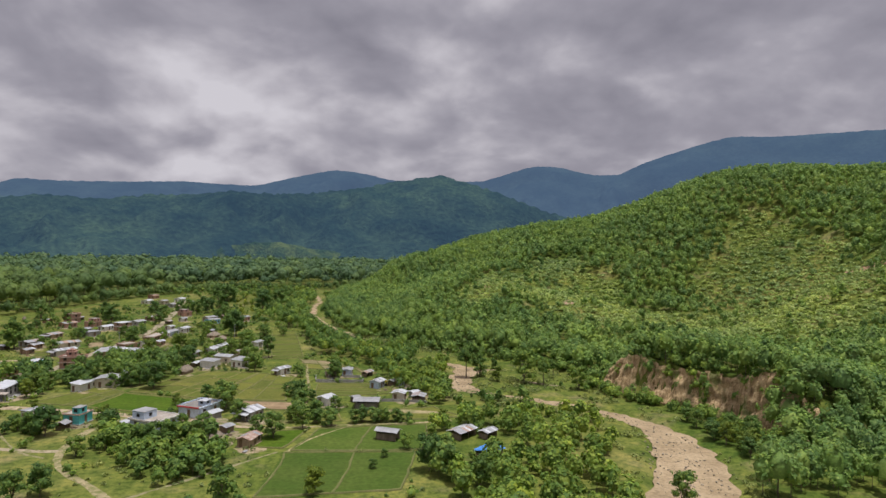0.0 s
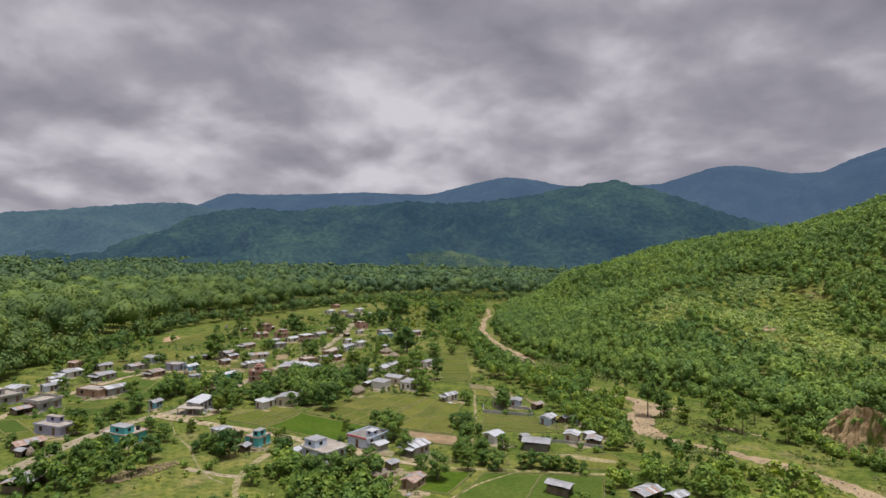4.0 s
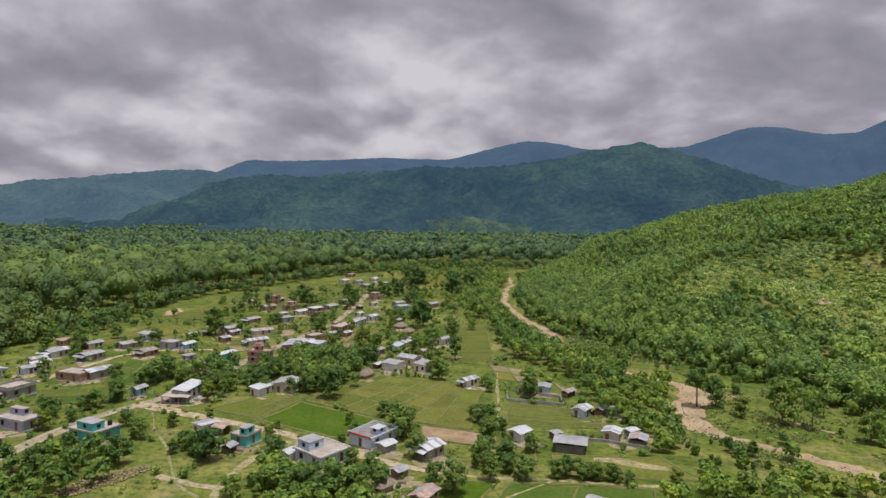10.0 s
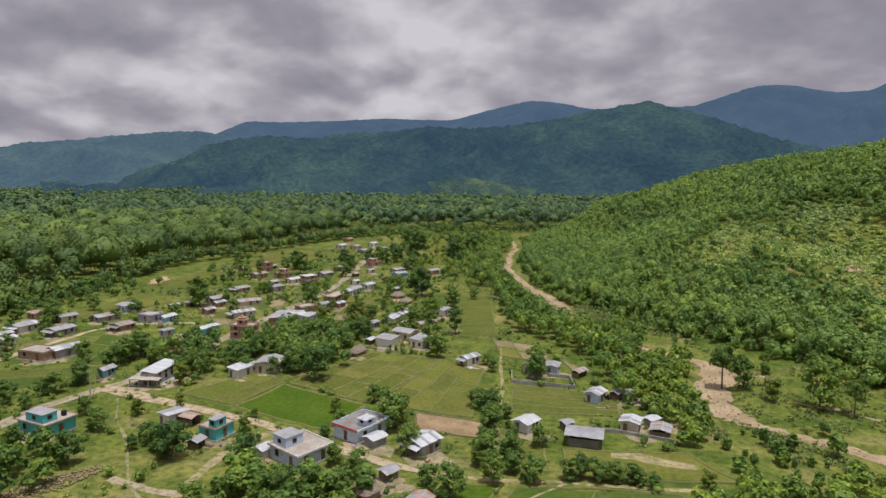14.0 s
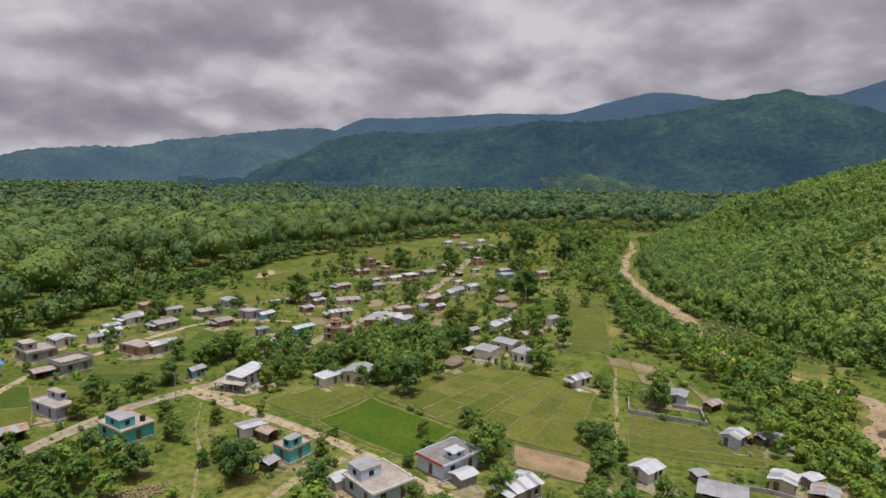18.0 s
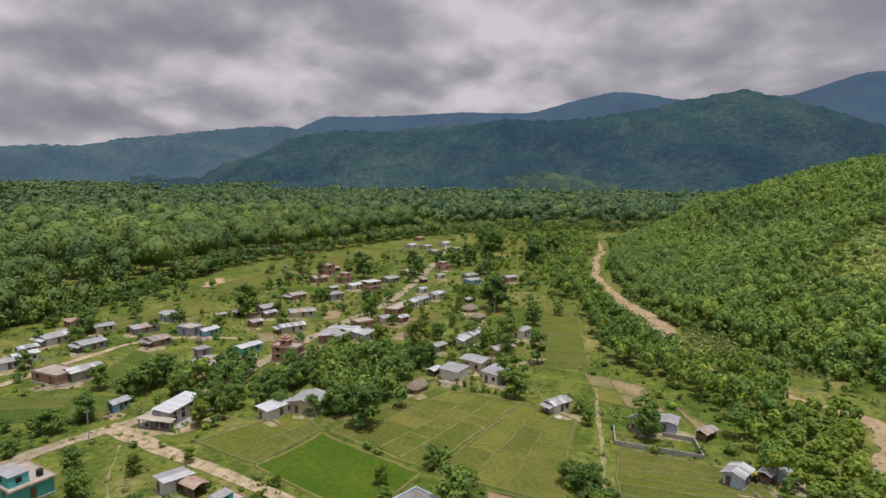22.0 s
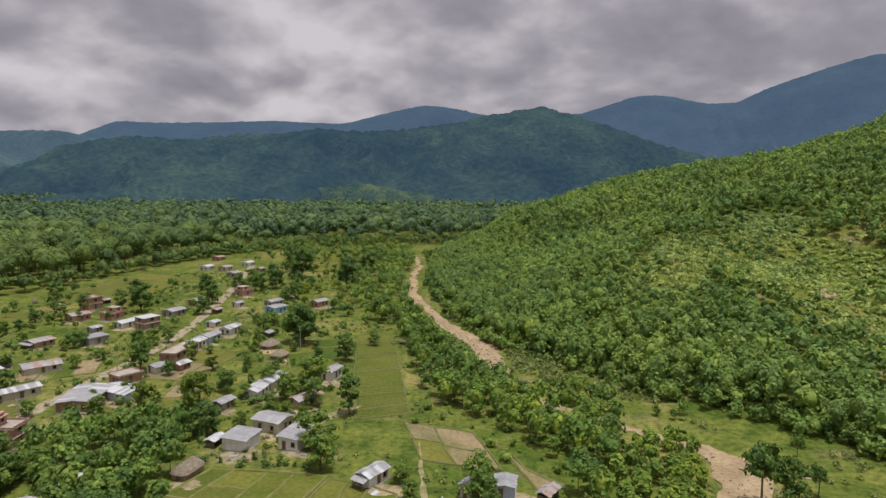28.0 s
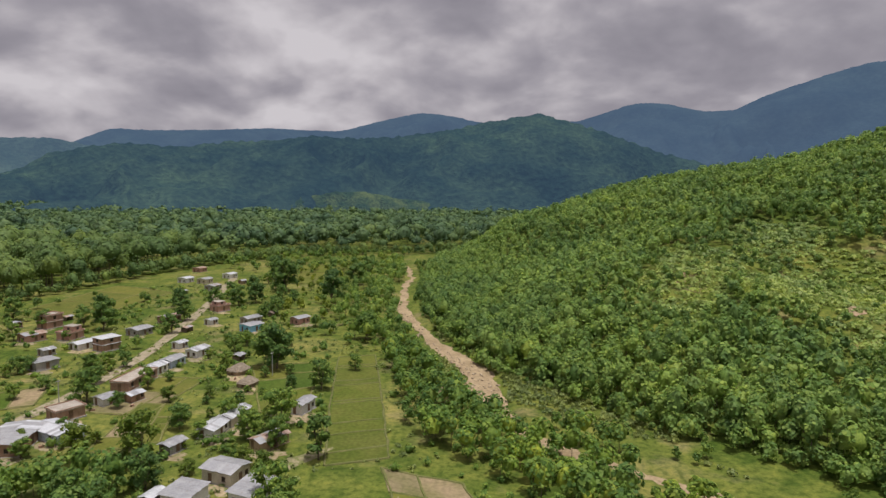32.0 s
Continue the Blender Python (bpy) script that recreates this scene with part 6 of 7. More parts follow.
open_shed(23.5, 200.1, 78.1, 4.7, 4, 1.8, (R_RUST, R_TIN,), 0.4, "low shed with brown sheets")

# ---- near field ----
open_shed(13.2, 158.8, 67.5, 3.3, 5.9, 2.5, (R_TIN,), 0.5, "long shed with a pale sheet roof in a rice field")
open_shed(-111.1, 133.2, 97.3, 8.8, 6, 2.3, (R_TIN, R_RUST,), 0.8, "patched barn with rusty and grey sheets")
open_shed(33.4, 160.5, 46.6, 7.4, 4.4, 2.0, (R_TIN, R_BRIGHT, R_TIN, R_RUST,), 0.5, "huddle of worn sheds with pale sheets")
open_shed(40.3, 159.8, 45.3, 4.8, 2.9, 1.9, (R_BRIGHT, R_TIN,), 0.4, "small shed with bright sheets")
open_shed(38, 144.2, 50, 6.2, 4.8, 1.9, (R_BLUE,), 0.5, "shelter under a bright blue tarpaulin")


# ---- single trees ----
tree(-158.2, 294.8, 12.9, "dark")
tree(-89.6, 271.2, 8.5, "light")
tree(-82.2, 279.5, 4.3, "mid")
tree(-69.9, 342.8, 13.8, "dark")
tree(-40, 277, 10, "tallmid")
tree(-77.2, 291, 6, "mid")
tree(-58.1, 285.6, 7.4, "mid")
tree(-131.7, 217, 7.4, "dark")
tree(-128.4, 196.4, 6.6, "mid")
tree(-131.2, 188.3, 4.5, "mid")
tree(-127.6, 177.6, 3.7, "mid")
tree(-129.9, 170.7, 5.4, "light")
tree(-106.8, 146.9, 6.9, "dark")
tree(-94.4, 155.9, 7, "dark")
tree(-98.7, 181.4, 4.1, "light")
tree(-81, 165.6, 5.2, "dark")
tree(-102.6, 203.7, 6.1, "light")
tree(-115.5, 225.2, 5.8, "mid")
tree(-102.4, 216.1, 5.9, "mid")
tree(-68, 217.2, 9.8, "dark")
tree(-77.2, 220.8, 8.1, "mid")
tree(-92.6, 238.3, 6.5, "mid")
tree(-101.2, 227.5, 6, "dark")
tree(-96.9, 235.8, 6.5, "mid")
tree(-79.1, 252.3, 7.7, "mid")
tree(-72.1, 250.1, 6.2, "mid")
tree(-69.7, 261, 8.1, "dark")
tree(-39.9, 246.7, 7.3, "mid")
tree(-50.6, 282.4, 7.2, "mid")
tree(-67.6, 296.7, 6, "mid")
tree(-20.4, 236.1, 4, "mid")
tree(-22.7, 242.8, 4.2, "mid")
tree(-6.8, 232.9, 7.3, "mid")
tree(-20.6, 207.2, 4.5, "mid")
tree(-15.4, 202.6, 6.1, "dark")
tree(-14, 197.1, 4.8, "mid")
tree(-37.2, 193, 7.1, "light")
tree(-46.6, 204.1, 4.4, "mid")
tree(-53.3, 194.5, 3.6, "light")
tree(-50.1, 180.9, 2.5, "mid")
tree(-68.8, 179.2, 3.6, "light")
tree(-71.1, 187.5, 2.3, "light")
tree(-165.7, 405.9, 11.7, "dark")
tree(-131.1, 536.4, 14.9, "dark")
tree(-128, 485.7, 9.2, "dark")
tree(-133.3, 466.9, 8.8, "mid")
tree(-146.2, 436.2, 9.7, "dark")
tree(-117.6, 323, 5.4, "mid")
tree(-125, 332.2, 6.6, "dark")
tree(-106.7, 209.7, 5.5, "mid")
tree(-131.2, 223.5, 7.9, "dark")
tree(-130.8, 211.7, 6.7, "mid")
tree(-121.2, 217.2, 6, "mid")
tree(-113.7, 233.6, 4.8, "mid")
tree(-91.3, 218.5, 4.7, "mid")
tree(-83.5, 238.8, 5.4, "mid")
tree(-80.9, 224.4, 4.2, "dark")
tree(-75, 223, 6.3, "dark")
tree(-82.6, 218.6, 4.9, "mid")
tree(-104.1, 211.1, 6.9, "light")
tree(-138.3, 156.6, 4, "mid")
tree(-129.9, 155.3, 3, "mid")
tree(-115.5, 163.3, 3.2, "mid")
tree(-111, 178.5, 4.7, "mid")
tree(-101.1, 171.3, 5.4, "mid")
tree(-92.5, 188.9, 3.1, "light")
tree(-140, 186.1, 3.2, "mid")
tree(-172.9, 187.5, 2.9, "mid")
tree(-177, 217.9, 5.5, "mid")
tree(-193.8, 253.5, 9.4, "mid")
tree(-186.9, 242.2, 5.8, "mid")
tree(-137.3, 287.1, 5.8, "mid")
tree(-117.9, 268.9, 4.1, "mid")
tree(-180.8, 389.2, 7.8, "mid")
tree(-177.7, 369, 6.8, "mid")
tree(-131.6, 308.2, 4.4, "mid")
tree(-183.5, 345.5, 4.8, "mid")
tree(-181.7, 350.5, 4.4, "dark")
tree(-185.4, 364.2, 5.1, "dark")
tree(-216.4, 291.4, 5.8, "dark")
tree(-175.7, 278, 4.7, "mid")
tree(-175.2, 264.6, 4.5, "mid")
tree(-195.6, 276, 6.7, "mid")
tree(-156.4, 275.8, 5, "mid")
tree(-212.9, 253.4, 4.2, "mid")
tree(-143.2, 213, 6.6, "mid")
tree(-131.4, 210, 5.8, "mid")
tree(-133.2, 220.9, 6.8, "mid")
tree(-130, 189.2, 5.7, "mid")
tree(-129.4, 180.3, 2.7, "mid")
tree(-135.6, 178.7, 5.4, "dark")
tree(-75.8, 162.8, 7.8, "dark")
tree(-59.9, 164, 6.6, "dark")
tree(-42.2, 155.6, 6, "dark")
tree(-45.1, 152, 6.8, "dark")
tree(-48.6, 152.2, 5.9, "mid")
tree(-36.4, 155.3, 5.9, "mid")
tree(-36.5, 164.7, 5.3, "mid")
tree(-42.8, 168.4, 4.4, "mid")
tree(-55.9, 152.6, 4.5, "mid")
tree(-60.6, 147.1, 4.8, "mid")
tree(-36.7, 188.7, 8.8, "mid")
tree(-30, 177.4, 5.8, "mid")
tree(-49.1, 187.4, 3.8, "mid")
tree(-50.4, 181.7, 2.7, "mid")
tree(-16.7, 205.5, 5.4, "dark")
tree(-14.1, 191, 5.6, "mid")
tree(-13.1, 178.7, 5.7, "mid")
tree(-10.6, 168.7, 6.3, "mid")
tree(-8, 180, 5.1, "mid")
tree(-3, 171.1, 5.3, "mid")
tree(-3, 187.3, 4.7, "mid")
tree(3.6, 173.5, 4.2, "mid")
tree(9.2, 174.2, 4.4, "mid")
tree(12.5, 174.5, 4, "mid")
tree(16.8, 174.4, 3.1, "mid")
tree(19.4, 173.8, 3.1, "mid")
tree(-16.9, 160.2, 6.9, "mid")
tree(-21.5, 161.2, 6, "mid")
tree(65, 227, 13, "mid", 0.9)
tree(44.5, 239.6, 12.6, "tall", 0.8)
tree(49.7, 238.9, 7.6, "mid")
tree(55, 230.7, 5.7, "light")
tree(-7.5, 237.2, 8.3, "mid")
tree(35, 214.8, 4, "light")
tree(-76.7, 272.2, 11.4, "light")
tree(-70.2, 286.6, 3.9, "mid")
tree(-79.4, 296.1, 4.7, "mid")
tree(-53.7, 293.9, 9.6, "mid")
tree(-59, 289.5, 5.3, "mid")
tree(-50.7, 323.6, 8.9, "mid")
tree(-73.3, 345.5, 13.6, "dark")
tree(-84.9, 339.5, 6.2, "mid")
tree(-110.8, 307.5, 9, "dark")
tree(-202.8, 402.2, 10.3, "mid")
tree(-155.6, 389.5, 12.2, "dark")
tree(-166.9, 394, 9, "mid")
tree(-131.9, 409.8, 9.5, "dark")
tree(-126.5, 387.1, 7.9, "dark")
tree(-130.2, 437.9, 10.4, "dark")
tree(-112.4, 494.1, 18.5, "dark")
tree(-116.3, 455.7, 11, "dark")
tree(-122, 446.7, 9.7, "mid")
tree(-78.4, 460.2, 16.7, "dark")
tree(-77.3, 521.3, 13.2, "dark")
tree(-74.3, 547.3, 14, "mid")
tree(-147, 330.4, 5.5, "mid")
tree(-148.4, 327.1, 4, "mid")
tree(-145.6, 333.9, 4.9, "mid")
tree(-128.5, 316.7, 3.8, "mid")
tree(-121.9, 336.1, 6, "mid")
tree(-118.2, 339.9, 5.3, "mid")
tree(-100.1, 319.2, 6.4, "mid")
tree(-75, 372.5, 4.9, "mid")
tree(-48.3, 384.7, 9.8, "mid")
tree(-33.6, 376.5, 8.2, "mid")
tree(-91.2, 362, 5.9, "mid")
tree(-90, 371, 5.3, "mid")
tree(-44.5, 343.2, 5.3, "mid")
tree(-49.3, 269.6, 4.7, "light")
tree(-54.6, 272.3, 4.7, "light")
tree(-59.5, 275.1, 3.6, "mid")
tree(-43.6, 256.6, 8.4, "mid")
tree(-40.2, 254.4, 6.2, "mid")
tree(-2, 122.6, 5.6, "light")
tree(-18.2, 115, 9.1, "tallmid")
tree(18, 150.7, 4, "mid")
tree(22.7, 134.7, 8.4, "dark")
tree(27.4, 129.4, 7, "dark")
tree(12.3, 144.5, 2.3, "mid")
tree(9.8, 136.9, 2.3, "mid")
tree(-55.9, 123.1, 6.3, "dark")
tree(-59.8, 120.5, 6.1, "dark")
tree(33.2, 125.9, 6.8, "dark")
tree(73.8, 115.5, 7.6, "mid")
tree(83.4, 216, 8.5, "mid")
tree(110.3, 216.1, 7.8, "mid")


# ---- groves and hedges ----
def grove(poly, gap, hmin, hmax, material, label, seed, leaves=120, size=0.38, low=0.12, spread=0.36, keep=1.0, spare=(0, 0, 0)):
    x, y = scatter(poly, gap, seed)
    free = np.hypot(x - spare[0], y - spare[1]) > spare[2]
    x, y = x[free], y[free]
    k = (np.random.RandomState(seed).rand(len(x)) < keep) & (np.abs(x - lerp(y, RIVER_Y, RIVER_X)) > lerp(y, RIVER_Y, RIVER_W) * 0.5 + 2.2)
    return wood("grove", x[k], y[k], hmin, hmax, spread, leaves, size, material, label, seed, low, category="trees", lobes=8)


def planted(poly, gap, hmin, hmax, kinds, seed, keep=1.0):
    """Single trees set out over an area."""
    x, y = scatter(poly, gap, seed)
    rs = random.Random(seed)
    for a, b in zip(x, y):
        if rs.random() < keep:
            tree(float(a), float(b), hmin + (hmax - hmin) * rs.random() ** 1.4, rs.choice(kinds))


grove([(36, 268), (40, 258), (36, 246), (33, 230), (28, 214), (22, 206), (16, 226), (18, 246), (22, 262)], 3.2, 2.4, 5.4, M_LEAF, "low bushes and small trees on the near river bank", 224)
grove([(14, 300), (28, 286), (24, 266), (19, 246), (16, 226), (20, 206), (14, 226), (10, 238), (14, 250), (2, 262), (-6, 276), (-16, 284), (-24, 300), (-30, 330), (-38, 362), (-30, 372), (-16, 336), (2, 310)], 4.2, 4, 9.5, M_LEAF,
      "thick riverside trees between village and riverbed", 201)
grove([(-38, 362), (-56, 372), (-72, 400), (-80, 440), (-84, 520), (-70, 600), (-52, 600), (-52, 500), (-50, 440), (-40, 400), (-32, 378)], 6.5, 4, 9, M_LEAF, "scattered trees and scrub along the river", 202, leaves=90, size=0.36, keep=0.75)
grove([(28, 172), (40, 176), (60, 186), (76, 176), (72, 150), (64, 128), (60, 100), (40, 96), (26, 120), (22, 146), (24, 166)], 4.3, 2.5, 7.5, M_LEAF, "dense trees between rice field and river", 203, low=0.0, spare=(36, 152, 11))
grove([(-96, 226), (-86, 226), (-76, 224), (-66, 224), (-62, 232), (-66, 244), (-80, 248), (-96, 240), (-104, 236)], 4.4, 4, 8.5, M_LEAF, "dense shade trees behind the white house", 204, keep=0.85)
grove([(-132, 212), (-124, 206), (-119, 212), (-116, 226), (-124, 236), (-136, 228)], 4.6, 4, 8.5, M_LEAF, "dense trees behind the hall", 205, keep=0.9)
grove([(-104, 248), (-98, 258), (-86, 264), (-76, 266), (-71.5, 260), (-71.5, 248), (-80, 247), (-96, 241)], 4.6, 4, 9, M_LEAF, "dense trees behind the river side houses", 223, keep=0.9)
planted([(-104, 230), (-98, 214), (-94, 212), (-92, 226), (-98, 240), (-106, 244)], 4.4, 3.5, 7, ("mid", "mid", "dark", "light"), 206)
grove([(-57, 163), (-48, 160), (-42, 163), (-34, 161), (-27, 151), (-22, 133), (-34, 127), (-45, 137), (-54, 146), (-61, 155)], 2.7, 1.8, 5.8, M_LEAF, "thick bushes and small trees below the blue house", 207, keep=1.0)
grove([(-108, 160), (-96, 158), (-90, 150), (-92, 136), (-100, 128), (-118, 128), (-122, 146), (-116, 158)], 4.2, 3, 7, M_LEAF_DARK, "dark trees and bushes before the teal house", 208, keep=0.9)
planted([(-88, 171), (-82, 172), (-76, 166), (-78, 162), (-88, 164)], 3.2, 2, 4.5, ("dark", "dark", "mid"), 209)
planted([(-17.6, 206), (-15.4, 206), (-13.4, 186), (-12, 173), (-15, 173), (-16.2, 188)], 2.8, 1.8, 4.4, ("mid", "mid", "dark", "light"), 210, 0.8)
planted([(-12.4, 206), (-10.8, 206), (-8, 186), (-7, 174), (-9.4, 174), (-10.4, 187)], 2.8, 1.8, 4.4, ("mid", "mid", "dark", "light"), 236, 0.75)
planted([(-8, 174), (30, 177), (30, 175.4), (-8, 172.4)], 3.2, 2.5, 5, ("mid", "mid", "dark", "light"), 211, 0.8)
grove([(52, 196), (66, 196), (80, 184), (84, 178), (96, 178), (100, 192), (96, 214), (74, 222), (56, 222)], 5.0, 2, 6, M_LEAF, "scrub and small trees on the far bank", 212, keep=0.16)
planted([(100, 176), (110, 172), (116, 158), (114, 130), (104, 132), (102, 160)], 4.2, 3, 6.5, ("mid", "mid", "dark", "light"), 214, 0.9)
grove([(-232, 250), (-222, 250), (-228, 330), (-236, 330)], 4, 3, 8, M_LEAF, "bushes along the forest edge", 215, keep=0.8)
planted([(-100, 400), (-94, 396), (-96, 470), (-132, 520), (-110, 470)], 7, 4, 9, ("dark", "dark", "mid"), 216, 0.7)
grove([(-206, 205), (-176, 228), (-170, 280), (-120, 330), (-128, 420), (-180, 480), (-212, 470), (-214, 260)], 14, 2.5, 6, M_LEAF, "scattered bushes in the meadows", 217, keep=0.5)
planted([(-108, 262), (-60, 262), (-56, 330), (-100, 390), (-108, 330)], 9, 2.0, 5, ("mid", "mid", "dark", "light"), 218, 0.5)
grove([(-92, 520), (-60, 380), (-84, 380), (-96, 430), (-130, 560), (-100, 640), (-70, 680)], 9, 2, 6, M_LEAF_YEL, "bushes in the far meadow", 219, keep=0.7)
grove([(-92, 186), (-52, 172), (-52, 170), (-92, 183)], 4, 1.2, 2.4, M_LEAF, "low roadside bushes", 220, keep=0.4)
planted([(-150, 190), (-128, 200), (-126, 186), (-140, 180)], 6, 2, 4.5, ("mid", "mid", "dark", "light"), 221, 0.6)
planted([(-62, 262), (-40, 262), (-40, 246), (-62, 247)], 3.2, 0.8, 2.2, ("light", "mid"), 222, 0.5)
x, y = scatter([(36, 214), (34, 232), (36, 256), (56, 262), (92, 214), (104, 170), (98, 130), (100, 100), (62, 96), (66, 130), (76, 160), (60, 190)], 2.1, 40)
d = np.abs(x - lerp(y, RIVER_Y, RIVER_X)) - lerp(y, RIVER_Y, RIVER_W) * 0.5
k = (d > 1.0) & (d < 22) & (fbm(x / 6, y / 6, 73, 2) > 0.05)
wood("reeds", x[k], y[k], 0.3, 1.1, 1.1, 24, 0.22, M_REED, "tall pale grass and reeds on the river banks", 230, low=-0.3, core=False, trunks=False, category="reeds")
x, y = scatter([(-40, 560), (-16, 340), (20, 300), (44, 290), (24, 322), (6, 350), (-6, 400), (-16, 450), (-24, 560)], 2.4, 41)
d = np.abs(x - lerp(y, RIVER_Y, RIVER_X)) - lerp(y, RIVER_Y, RIVER_W) * 0.5
k = (d > 1.0)
wood("reeds", x[k], y[k], 0.6, 1.8, 0.95, 26, 0.34, M_REED, "tall pale grass along the wooded bank", 231, low=-0.3, core=False, trunks=False, category="reeds")

grove([(-170, 560), (-90, 560), (-60, 640), (-60, 700), (-110, 700), (-170, 665), (-200, 612)], 9, 3, 9, M_LEAF, "scattered trees before the far forest", 225, leaves=60, size=0.5, keep=0.8)
grove([(-214, 245), (-204, 262), (-212, 330), (-226, 330), (-230, 262), (-220, 235)], 6.5, 3, 7, M_LEAF_DARK, "bushy trees along the forest foot", 226, leaves=70, size=0.4, low=-0.05, keep=0.6)
grove([(26, 207), (27, 195), (33, 193), (35, 210), (34, 222), (26, 217)], 3.4, 3, 6.5, M_LEAF, "dense trees between the sheds and the river", 227)
grove([(31, 191), (37, 176), (52, 180), (62, 192), (46, 206), (36, 204)], 4.2, 1.2, 4.5, M_LEAF, "bushes on the grassy river bank", 228, keep=0.45, low=-0.05)
x, y = scatter([(30, 193), (36, 176), (54, 180), (66, 190), (48, 208), (36, 206)], 1.7, 44)
k = fbm(x / 7, y / 7, 72, 2) > 0.15
wood("bank_scrub", x[k], y[k], 0.5, 1.5, 1.1, 26, 0.26, M_REED, "tall grass and soft scrub on the near bank", 234, low=-0.3, core=False, trunks=False, category="scrub")
grove([(-134, 244), (-120, 244), (-105, 229), (-101, 221), (-94, 205), (-100, 205)], 4.4, 3, 7.5, M_LEAF_DARK, "dark trees beside the long hall", 229, keep=0.85)
grove([(143, 178), (189, 216), (204, 207), (128, 116), (91, 117), (116, 146)], 4.6, 6, 11.5, M_TEAK, "tall trees below the eroded bank", 235, low=0.05, spread=0.34)
# soft scrub on the strip between river and hill woods
x, y = scatter([(96, 200), (60, 224), (60, 250), (40, 276), (24, 290), (6, 316), (-6, 350), (14, 350), (34, 320), (56, 296), (74, 272), (90, 250), (106, 222)], 2.6, 42)
d = np.abs(x - lerp(y, RIVER_Y, RIVER_X)) - lerp(y, RIVER_Y, RIVER_W) * 0.5
k = (d > 1.6) & (fbm(x / 9, y / 9, 70, 2) > 0.1)
wood("bank_scrub", x[k], y[k], 0.4, 1.3, 1.0, 30, 0.24, M_REED, "soft grey-green scrub below the hill woods", 232, low=-0.3, core=False, trunks=False, category="scrub")
x, y = scatter([(96, 200), (60, 224), (60, 250), (40, 276), (24, 290), (6, 316), (-6, 350), (14, 350), (34, 320), (56, 296), (74, 272), (90, 250), (106, 222)], 5.5, 43)
d = np.abs(x - lerp(y, RIVER_Y, RIVER_X)) - lerp(y, RIVER_Y, RIVER_W) * 0.5
k = (d > 4) & (fbm(x / 14, y / 14, 71, 2) > 0.62)
wood("grove", x[k], y[k], 2.5, 6.5, 0.40, 90, 0.34, M_LEAF, "small trees in the scrub below the hill", 233, low=0.0, category="trees", lobes=8)
for tx, ty, th in ((49, 240, 9.5), (56.5, 243, 6), (72, 224, 9), (60, 258, 6), (79, 236, 7)):
    tree(tx, ty, th, "tall", 0.7)

# ---- weeds and low growth ----
def off_fields(x, y):
    k = np.ones(len(x), bool)
    for q in FIELDS:
        k &= ~inside(q, x, y)
    return k


x, y = scatter([(-215, 150), (-215, 330), (-205, 480), (-130, 560), (-90, 560), (-45, 380), (-5, 290), (20, 240), (30, 180), (20, 120), (-110, 110)], 3.6, 55)
w = fbm(x / 12, y / 12, 77, 3)
k = (w > 0.05) & off_fields(x, y) & (hill(x, y) < 0.5) & (np.abs(x - lerp(y, RIVER_Y, RIVER_X)) > 14)
wood("weeds", x[k], y[k], 0.25, 1.1, 0.9, 20, 0.22, M_REED, "tufts of tall grass and weeds over the meadows", 240, low=-0.3, trunks=False, category="weeds", core=False)
x, y = scatter([(-215, 150), (-215, 330), (-205, 480), (-130, 560), (-90, 560), (-45, 380), (-5, 290), (20, 240), (30, 180), (20, 120), (-110, 110)], 5.5, 56)
w = fbm(x / 15, y / 15, 78, 3)
k = (w > 0.1) & off_fields(x, y) & (hill(x, y) < 0.5) & (np.abs(x - lerp(y, RIVER_Y, RIVER_X)) > 14)
wood("bushes", x[k], y[k], 0.6, 2.6, 0.7, 34, 0.24, M_LEAF, "low green bushes over the meadows", 241, low=-0.3, trunks=False, category="bushes", fine=1)

# ---- eroded bank ----
NY, NT = 260, 34
ys = np.linspace(143, 225, NY)
rows = []
crown_line = 1.0 * fbm(ys / 2.4, ys * 0, 65, 4)
for j in range(NT):
    t = j / (NT - 1)
    ledge = t + 0.06 * np.sin(t * 19 + 2 * fbm(ys / 8, ys * 0, 66, 2))
    cx = np.interp(ys, CLIFF_Y, CLIFF_X) + 0.3 + 3.0 * ledge ** 1.5
    top = (13.6 + 1.4 * crown_line + 2.2 * fbm(ys / 11, ys * 0 + 3, 68, 2)) * np.clip((ys - 140) / 14, 0, 1) * np.clip((229 - ys) / 16, 0, 1) + 0.2
    block = np.floor(3.0 * fbm(ys / 5.0, ys * 0 + t * 1.6, 67, 3)) / 3.0
    flute = 2.6 * np.abs(fbm(ys / 2.6, ys * 0 + t * 0.5, 61, 4)) + 1.5 * block + 1.0 * fbm(ys / 0.9, ys * 0 + t * 2.0, 62, 3) - 1.6 * np.clip(fbm(ys / 3.1, ys * 0 + 0.4 * t, 69, 3) - 0.35, 0, 1)
    talus = 4.5 * np.maximum(0, 0.40 - t) * (1 + fbm(ys / 6, ys * 0, 63, 2))
    rows.append(np.stack([cx - flute * (1 - 0.45 * t) - talus + 1.0, ys, top * t - 0.5 * (1 - t) + 0.4 * fbm(ys / 2, ys * 0 + t * 5, 64, 2)], -1))
v = np.stack(rows).reshape(-1, 3)
ii = np.arange(NT * NY).reshape(NT, NY)
f = np.stack([ii[:-1, :-1], ii[1:, :-1], ii[1:, 1:], ii[:-1, 1:]], -1).reshape(-1, 4)[:, ::-1]
tagged(mesh_ob("bank", v, f, M_CLIFF), "steep eroded bank of bare orange-brown earth", "cliff", kind="structure")
rs = np.random.RandomState(12)
y = rs.uniform(146, 224, 300)
